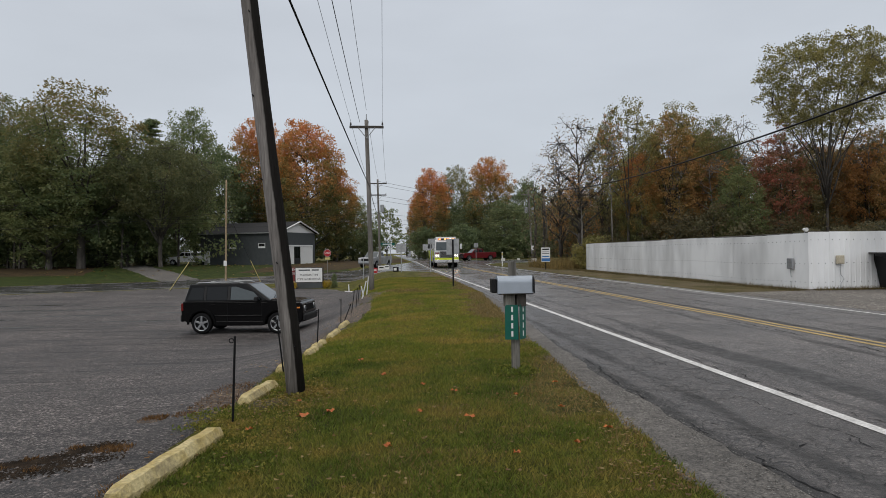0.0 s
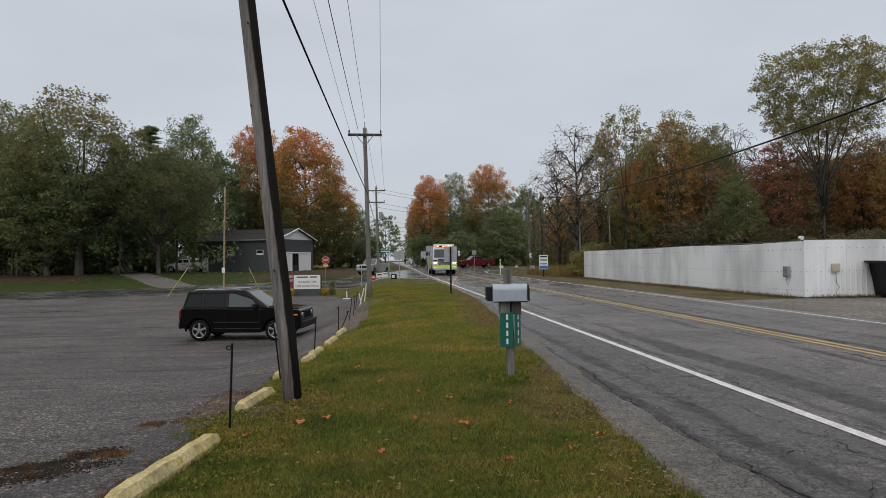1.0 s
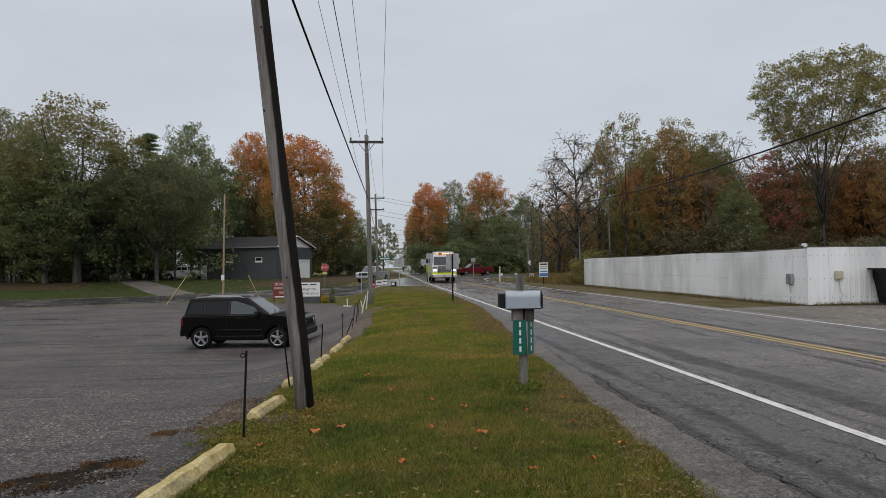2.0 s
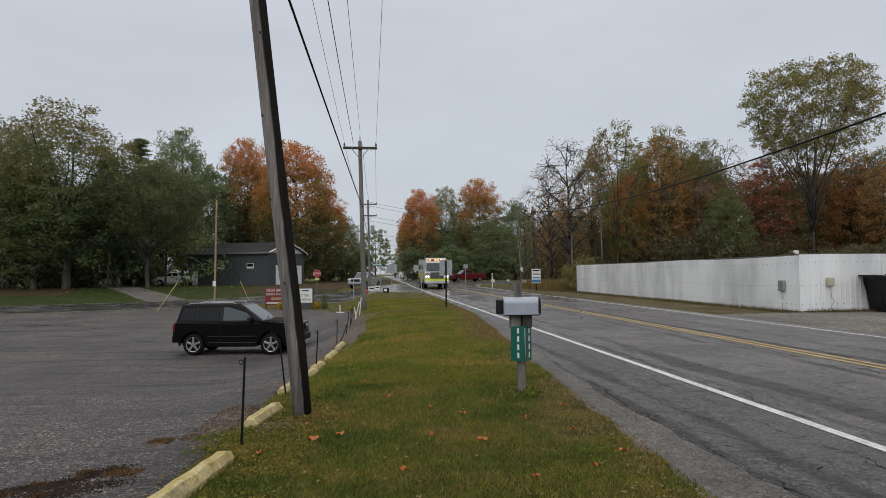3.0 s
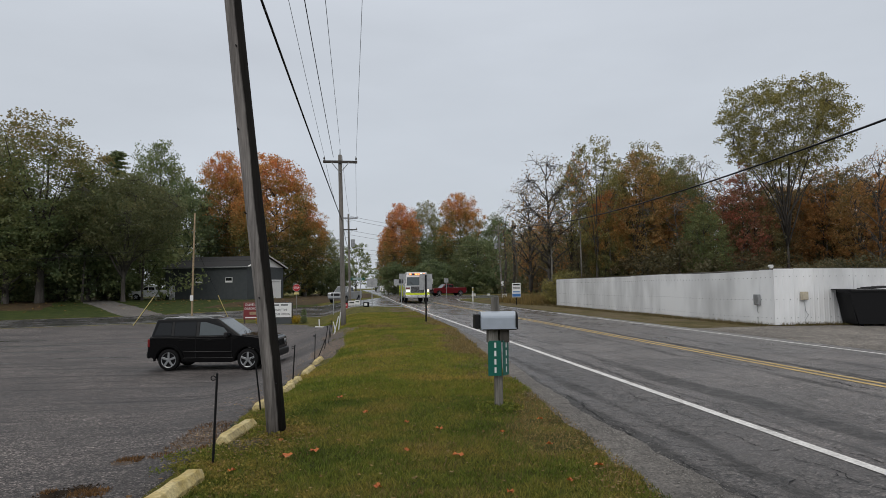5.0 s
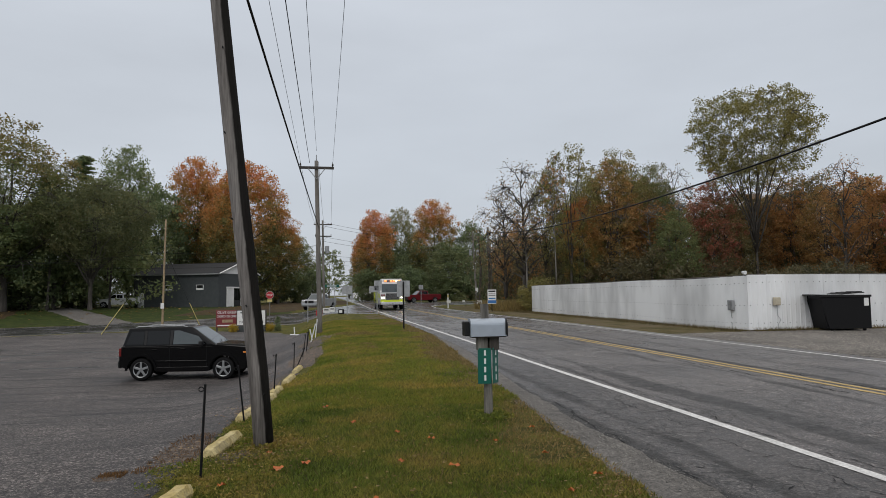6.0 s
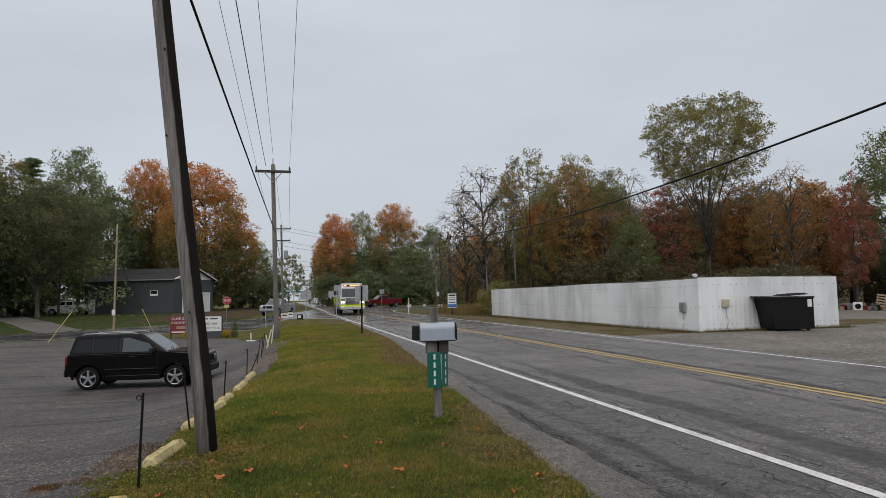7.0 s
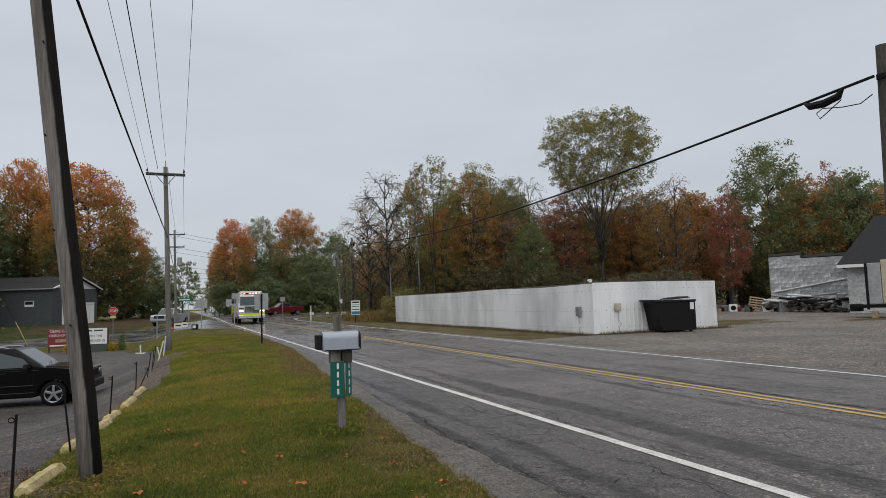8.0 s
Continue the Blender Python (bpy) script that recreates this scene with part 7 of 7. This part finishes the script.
for x in (-0.48, 0, 0.48):
    part("runner", box(B(), (x, 0.06, 0.65), (0.06, 0.09, 1.22), 0.004), M_PALLET, pal)
for x, y, s_, mt, nm, lab in ((42.7, 41.0, 0.62, M_WHITE, "washing_machine", "white scrapped appliance in the yard"), (42.4, 37.3, 0.75, M_WHITE, "scrap_fan", "white box fan lying among the scrap"), (43.0, 36.4, 0.8, M_STEEL, "metal_cabinet", "grey metal cabinet in the scrap"), (42.6, 35.9, 0.9, M_STEEL, "metal_cabinet", "grey metal cabinet in the scrap, larger"), (43.5, 42.0, 0.5, M_STEEL, "metal_drum", "dull metal drum in the yard")):
    ob = thing(nm, pose(x, y, ground_z(x, y), 0, 0, -50 + 10 * s_), lab, nm.split("_")[-1])
    part("case", box(B(), (0, 0, s_ * 0.5), (s_, s_ * 0.7, s_), 0.03), mt, ob)
    part("front_face", tube(B(), (0, -s_ * 0.36, s_ * 0.5), (0, -s_ * 0.35 - 0.02, s_ * 0.5), s_ * 0.33, None, 18), M_IRON if mt is M_WHITE else M_SIGNBACK, ob)

# ---------------------------------------------------------------- pale building far down the road
shed = thing("distant_house", pose(15.5, 300, ground_z(15.5, 300), 0, 0, 4), "pale grey metal building far down the road", "building")
part("wall", box(B(), (0, 4, 3.4), (11, 8, 7.4)), M_SIGNBACK, shed)
part("roof", prism(B(), [(-5.9, 7.0), (5.9, 7.0), (0, 9.4)], -0.4, 8.4), M_STEEL, shed)
for x in (-2.8, 2.8):
    part("door", box(B(), (x, -0.03, 1.6), (3.2, 0.06, 3.4)), M_WHITE, shed)

# ---------------------------------------------------------------- grass blades, leaves, stones
def scatter(n, x0, x1, y0, y1, rng):
    return rng.uniform(x0, x1, n), y0 + (y1 - y0) * rng.random(n)


def grass_edge_left(y):
    return np.interp(y, [0, 6, 9, 12, 18, 24, 36, 48], [-1.75, -1.5, -1.45, -1.3, -1.05, -0.85, -1.2, -3.4])


def grass_edge_right(y):
    return np.interp(y, [0, 4.6, 7.4, 11.3, 17, 25, 50], [2.1, 2.3, 2.5, 2.72, 3.2, 3.8, 4.0])


def blades(name, n, y0, y1, h, w, material, label, seed, dry=False):
    rng = np.random.default_rng(seed)
    y = y0 + (y1 - y0) * rng.random(n) ** 1.25
    lo, hi = grass_edge_left(y), grass_edge_right(y) + 0.06
    x = lo + (hi - lo) * rng.random(n)
    patch = np.array([noise.noise((a * 0.55, b * 0.38, 3.3)) + 0.6 * noise.noise((a * 2.1, b * 1.7, 9.1)) for a, b in zip(x, y)])
    edge = np.clip(1 - (hi - x) / 1.15, 0, 1) * 0.8
    keep = (patch + edge > 0.14 + 0.32 * min(1, max(0, (y0 - 4) / 10)) + 0.25 * rng.random(n)) if dry else (patch + edge < 0.45 + 0.3 * rng.random(n))
    bare = ((x + 0.85) / 0.55) ** 2 + ((y - 21.5) / 6.5) ** 2 + 0.5 * patch < 0.8 + 0.4 * rng.random(n)
    keep &= ~bare
    x, y = x[keep], y[keep]
    n = len(x)
    z = np.array([ground_z(a, b) for a, b in zip(x, y)]) - 0.004
    ang = rng.uniform(0, 6.283, n)
    hh = h * rng.uniform(0.45, 1.35, n)
    lean = rng.normal(0, 0.65, (n, 2)) * hh[:, None]
    dx, dy = np.cos(ang) * w / 2, np.sin(ang) * w / 2
    v = np.empty((n, 3, 3))
    v[:, 0] = np.column_stack([x - dx, y - dy, z])
    v[:, 1] = np.column_stack([x + dx, y + dy, z])
    v[:, 2] = np.column_stack([x + lean[:, 0], y + lean[:, 1], z + hh])
    ob = quad_mesh(name, v.reshape(-1, 3), np.arange(3 * n).reshape(-1, 3), material, None)
    return tagged(ob, label, "grass", kind="stuff")


blades("grass_blades", 130000, 2.2, 11, 0.042, 0.011, M_BLADE, "short green mown grass blades", 61)
blades("grass_blades", 40000, -5.0, 2.4, 0.042, 0.014, M_BLADE, "short green mown grass blades behind the walk", 60)
blades("grass_blades", 90000, 9.5, 42, 0.05, 0.026, M_FARBLADE, "short green mown grass blades further along", 62)
blades("dry_grass_blades", 60000, 2.2, 16, 0.04, 0.012, M_DRYBLADE, "straw-brown dry grass blades", 63, True)
blades("dry_grass_blades", 50000, 14, 50, 0.07, 0.028, M_DRYBLADE, "straw-brown dry grass blades further along", 64, True)


def verge_tufts(name, n, x0, x1, y0, y1, h, material, label, seed):
    rng = np.random.default_rng(seed)
    x, y = scatter(n, x0, x1, y0, y1, rng)
    z = np.array([ground_z(a, b) for a, b in zip(x, y)]) - 0.01
    ang = rng.uniform(0, 6.283, n)
    hh = h * rng.uniform(0.3, 1.3, n)
    w = 0.02 + 0.03 * h
    lean = rng.normal(0, 0.4, (n, 2)) * hh[:, None]
    dx, dy = np.cos(ang) * w / 2, np.sin(ang) * w / 2
    v = np.empty((n, 3, 3))
    v[:, 0] = np.column_stack([x - dx, y - dy, z])
    v[:, 1] = np.column_stack([x + dx, y + dy, z])
    v[:, 2] = np.column_stack([x + lean[:, 0], y + lean[:, 1], z + hh])
    ob = quad_mesh(name, v.reshape(-1, 3), np.arange(3 * n).reshape(-1, 3), material, None)
    return tagged(ob, label, "grass", kind="stuff")


verge_tufts("dry_grass_tufts", 5000, 15.2, 16.0, 22.7, 53, 0.16, M_WEED, "dry weeds along the foot of the fence", 65)
verge_tufts("dry_grass_tufts", 1500, 16.2, 23.4, 22.55, 23.0, 0.16, M_WEED, "dry weeds along the foot of the yard fence", 66)
verge_tufts("tall_dry_grass", 6000, 14.8, 20.5, 54, 66, 0.9, M_DRYBLADE, "tall straw-coloured grass at the fence end", 67)
verge_tufts("dry_grass_tufts", 5000, 23.5, 29.5, 24.0, 29.5, 0.06, M_WEED, "patch of dry grass at the yard's edge", 68)


def leaf_litter(name, n, region, size, label, seed, lift=0.02):
    """Fallen leaves: five-sided curled blades lying on the ground."""
    rng = np.random.default_rng(seed)
    vs, fs = [], []
    for i in range(n):
        x, y = region(rng)
        z = ground_z(x, y) + lift
        s = size * rng.uniform(0.5, 1.4)
        a0 = rng.uniform(0, 6.28)
        tilt = rng.normal(0, 0.35, 2)
        o = len(vs)
        for k in range(7):
            r = s * (1.0 if k % 2 == 0 else 0.55) * rng.uniform(0.8, 1.1)
            px, py = r * math.cos(a0 + k * 0.9), r * math.sin(a0 + k * 0.9)
            vs.append((x + px, y + py, z + 0.01 + abs(px * tilt[0] + py * tilt[1])))
        fs.append(tuple(range(o, o + 7)))
    ob = raw(name, vs, fs, L_FALLEN)
    return tagged(ob, label, "leaves", kind="stuff")


def on_grass(rng):
    y = 2.5 + 26 * rng.random() ** 1.6
    lo, hi = grass_edge_left(y), grass_edge_right(y)
    return lo + (hi - lo) * rng.random(), y


leaf_litter("fallen_leaves", 900, on_grass, 0.020, "small yellow and brown leaves fallen on the grass", 71, 0.03)


def by_the_road(rng):
    y = 4 + 20 * rng.random() ** 1.5
    return grass_edge_right(y) - abs(rng.normal(0.12, 0.28)), y


def round_pole(rng):
    return -0.9 + rng.normal(0, 0.32), 7.2 + rng.normal(0, 0.45)


leaf_litter("fallen_leaves", 1500, by_the_road, 0.014, "small red-brown leaves drifted along the roadside grass", 76, 0.028)
leaf_litter("fallen_leaves", 500, round_pole, 0.015, "small red-brown leaves round the pole's foot", 77, 0.028)
leaf_litter("fallen_leaves", 260, lambda r: (r.uniform(-40, -6), r.uniform(70, 95)), 0.16, "brown leaves fallen under the maples", 72)
leaf_litter("fallen_leaves", 200, lambda r: (-1.5 + r.normal(0, 0.25), r.uniform(4, 20)), 0.022, "leaves caught along the wheel stops", 73)
for x, y, s in ((-0.62, 6.32, 0.07), (-0.37, 6.45, 0.05), (0.98, 6.05, 0.06), (0.95, 7.2, 0.045), (0.52, 6.3, 0.035), (0.62, 7.6, 0.035), (-0.75, 7.0, 0.035), (-1.05, 5.9, 0.04), (1.95, 6.3, 0.045), (2.15, 5.5, 0.05), (1.75, 5.1, 0.04), (1.2, 4.9, 0.035), (1.6, 6.9, 0.035), (0.15, 8.3, 0.045), (-0.2, 9.6, 0.05), (0.2, 5.2, 0.04), (2.2, 7.5, 0.04)):
    bm = B()
    n = 10
    ring = [bm.verts.new((s * (1 if k % 2 else 0.6) * math.cos(k * 0.628), s * (1 if k % 2 else 0.6) * math.sin(k * 0.628), 0.012 * (k % 3))) for k in range(n)]
    mid = bm.verts.new((0, 0, 0.0))
    for k in range(n):
        bm.faces.new((mid, ring[k], ring[(k + 1) % n]))
    ob = part("maple_leaf", bm, M_ORANGELEAF)
    ob.matrix_basis = pose(x, y, ground_z(x, y) + 0.035, 8, -6, x * 90)
    tagged(ob, "curled orange maple leaf lying on the grass", "leaf", "large fallen leaves")


def stones(name, n, region, s0, s1, material, label, seed, lift=0.02):
    """Loose stones: squat, rough eight-sided lumps."""
    rng = np.random.default_rng(seed)
    base = np.array([(1, 0, 0), (0, 1, 0), (-1, 0, 0), (0, -1, 0), (0, 0, 0.7)], float)
    tri = np.array([(0, 1, 4), (1, 2, 4), (2, 3, 4), (3, 0, 4)])
    pts = [region(rng) for _ in range(n)]
    c = np.array([(x, y, ground_z(x, y) + lift) for x, y in pts])
    s = rng.uniform(s0, s1, (n, 1, 1)) * rng.uniform(0.6, 1.4, (n, 5, 1))
    a = rng.uniform(0, 6.28, n)
    rot = np.zeros((n, 3, 3))
    rot[:, 0, 0], rot[:, 0, 1], rot[:, 1, 0], rot[:, 1, 1], rot[:, 2, 2] = np.cos(a), -np.sin(a), np.sin(a), np.cos(a), 1
    v = np.einsum("nij,kj->nki", rot, base) * s + c[:, None, :]
    f = (tri[None] + 5 * np.arange(n)[:, None, None]).reshape(-1, 3)
    ob = quad_mesh(name, v.reshape(-1, 3), f, material, None)
    return tagged(ob, label, "gravel", kind="stuff")


def on_lot(rng):
    y = 3.2 + 11 * rng.random() ** 1.4
    return grass_edge_left(y) - 0.05 - (1.5 + y * 0.75) * rng.random(), y


def on_shoulder(rng):
    y = 2.5 + 14 * rng.random() ** 1.4
    return grass_edge_right(y) + 0.05 + abs(rng.normal(0, 0.38)), y


def on_yard(rng):
    y = 4 + 18 * rng.random()
    return 12.3 + 14 * rng.random() ** 1.5, y


stones("loose_gravel", 42000, on_lot, 0.003, 0.0095, M_STONE, "loose grey stone chips on the car park", 81, 0.018)
stones("loose_gravel", 900, on_shoulder, 0.004, 0.011, M_STONE, "loose stone chips on the road shoulder", 82, 0.008)
stones("loose_gravel", 5000, lambda r: (2.78 + r.normal(0, 0.13), 2.5 + 9 * r.random() ** 1.3), 0.002, 0.008, M_STONE, "fine grit along the broken asphalt edge", 84, 0.013)
stones("loose_gravel", 6000, on_yard, 0.010, 0.026, M_STONE, "loose pale gravel of the yard", 83, 0.008)


def patch(name, x, y, rx, ry, material, label, category, seed, lift):
    rng = random.Random(seed)
    vs, fs = [(x, y, ground_z(x, y) + lift)], []
    n = 28
    for ring, f in ((1, 0.6), (2, 1.0)):
        for i in range(n):
            a = 2 * math.pi * i / n
            k = f * (0.75 + 0.5 * rng.random())
            px, py = x + rx * k * math.cos(a), y + ry * k * math.sin(a)
            vs.append((px, py, ground_z(px, py) + (lift if ring == 1 else -0.01 + lift * 0.3)))
    for i in range(n):
        j = (i + 1) % n
        fs += [(0, 1 + i, 1 + j), (1 + i, 1 + n + i, 1 + n + j, 1 + j)]
    return tagged(raw(name, vs, fs, material, None, "", True), label, category, kind="structure")


for i, (x, y, rx, ry) in enumerate(((-1.72, 7.6, 0.30, 0.9), (-2.15, 6.5, 0.13, 0.11), (-1.4, 10.6, 0.2, 1.0), (-1.2, 15.2, 0.35, 2.2), (-0.9, 20.5, 0.6, 3.5), (-0.75, 26.5, 0.9, 3.0), (-1.12, 7.15, 0.24, 0.34))):
    patch("soil_patch", x, y, rx, ry, M_DIRT, "brown dead grass and soil along the car park edge", "soil", 90 + i, 0.028)
for i, (x, y, rx, ry) in enumerate(((-13.5, 30.5, 3.6, 0.45), (-10.2, 27.4, 2.6, 0.28), (-16.5, 33.8, 5.0, 0.55), (-9.6, 31.4, 2.0, 0.3), (-18.0, 29.0, 3.0, 0.35), (-12.0, 35.0, 4.0, 0.4), (-20.5, 37.5, 6.0, 0.6), (-14.0, 26.0, 2.2, 0.22))):
    patch("wet_streak", x, y, rx, ry, M_WETLOT, "dark wet streak worn into the car park", "wet patch", 130 + i, 0.027)


for i, (x, y, rx, ry) in enumerate(((25.8, 26.0, 2.6, 1.8), (28.8, 27.6, 2.4, 1.2), (33.4, 22.6, 2.6, 1.0))):
    patch("grass_patch", x, y, rx, ry, M_VERGE, "thin brown grass growing through the yard's gravel", "grass", 150 + i, 0.03)


def on_soil(rng):
    """Two low ridges of dark soil that a plough has left on the car park."""
    f = rng.random()
    if rng.random() < 0.7:
        return -2.85 + 0.72 * f + rng.normal(0, 0.055), 4.95 + 0.68 * f + 0.07 * math.sin(f * 9) + rng.normal(0, 0.05)
    return -2.60 + 0.55 * f + rng.normal(0, 0.10), 4.85 + 0.42 * f + rng.normal(0, 0.08)


stones("soil_crumbs", 3000, on_soil, 0.004, 0.014, M_SOIL, "wet dark soil crumbs in low ridges on the car park", 91, 0.022)
for i, (x, y, rx, ry, n) in enumerate(((-2.06, 5.50, 0.13, 0.10, 900), (-2.13, 6.62, 0.11, 0.12, 700), (-2.40, 5.58, 0.05, 0.05, 160), (-2.60, 5.28, 0.06, 0.05, 180), (-2.78, 5.02, 0.09, 0.05, 260), (-2.45, 5.00, 0.05, 0.05, 140), (-1.72, 7.8, 0.22, 0.8, 1600), (-1.85, 6.75, 0.12, 0.12, 300), (-1.62, 4.6, 0.10, 0.25, 320))):
    verge_tufts("dry_grass_tufts", n, x - rx, x + rx, y - ry, y + ry, 0.05, M_DEADTUFT, "tuft of dead brown grass in the gravel", 69 + i * 100)

def weeds(name, n, x0, x1, y0, y1, size, label, seed):
    rng = np.random.default_rng(seed)
    k = n // 25
    c = []
    for i in range(k):
        x, y = rng.uniform(x0, x1), rng.uniform(y0, y1)
        c.append((x, y, ground_z(x, y) + 0.03))
    v, f = leaf_quads(c, 25, 0.12, size, rng, 0.25)
    v[:, 2] = np.maximum(v[:, 2], np.repeat(np.array([q[2] for q in c]) - 0.03, 75))
    return tagged(quad_mesh(name, v, f, M_BLADE, None), label, "weeds", kind="stuff")


weeds("broadleaf_weeds", 4000, -1.25, -0.65, 4.6, 9.5, 0.03, "dark green clover and weeds beside the wheel stops", 121)
weeds("broadleaf_weeds", 900, -1.75, -1.3, 6.0, 6.9, 0.03, "green weeds between the wheel stops", 122)
weeds("broadleaf_weeds", 900, 1.65, 2.15, 8.1, 8.8, 0.05, "weeds round the mailbox post", 123)
weeds("broadleaf_weeds", 700, -1.1, -0.5, 7.2, 7.9, 0.05, "weeds round the pole's foot", 124)
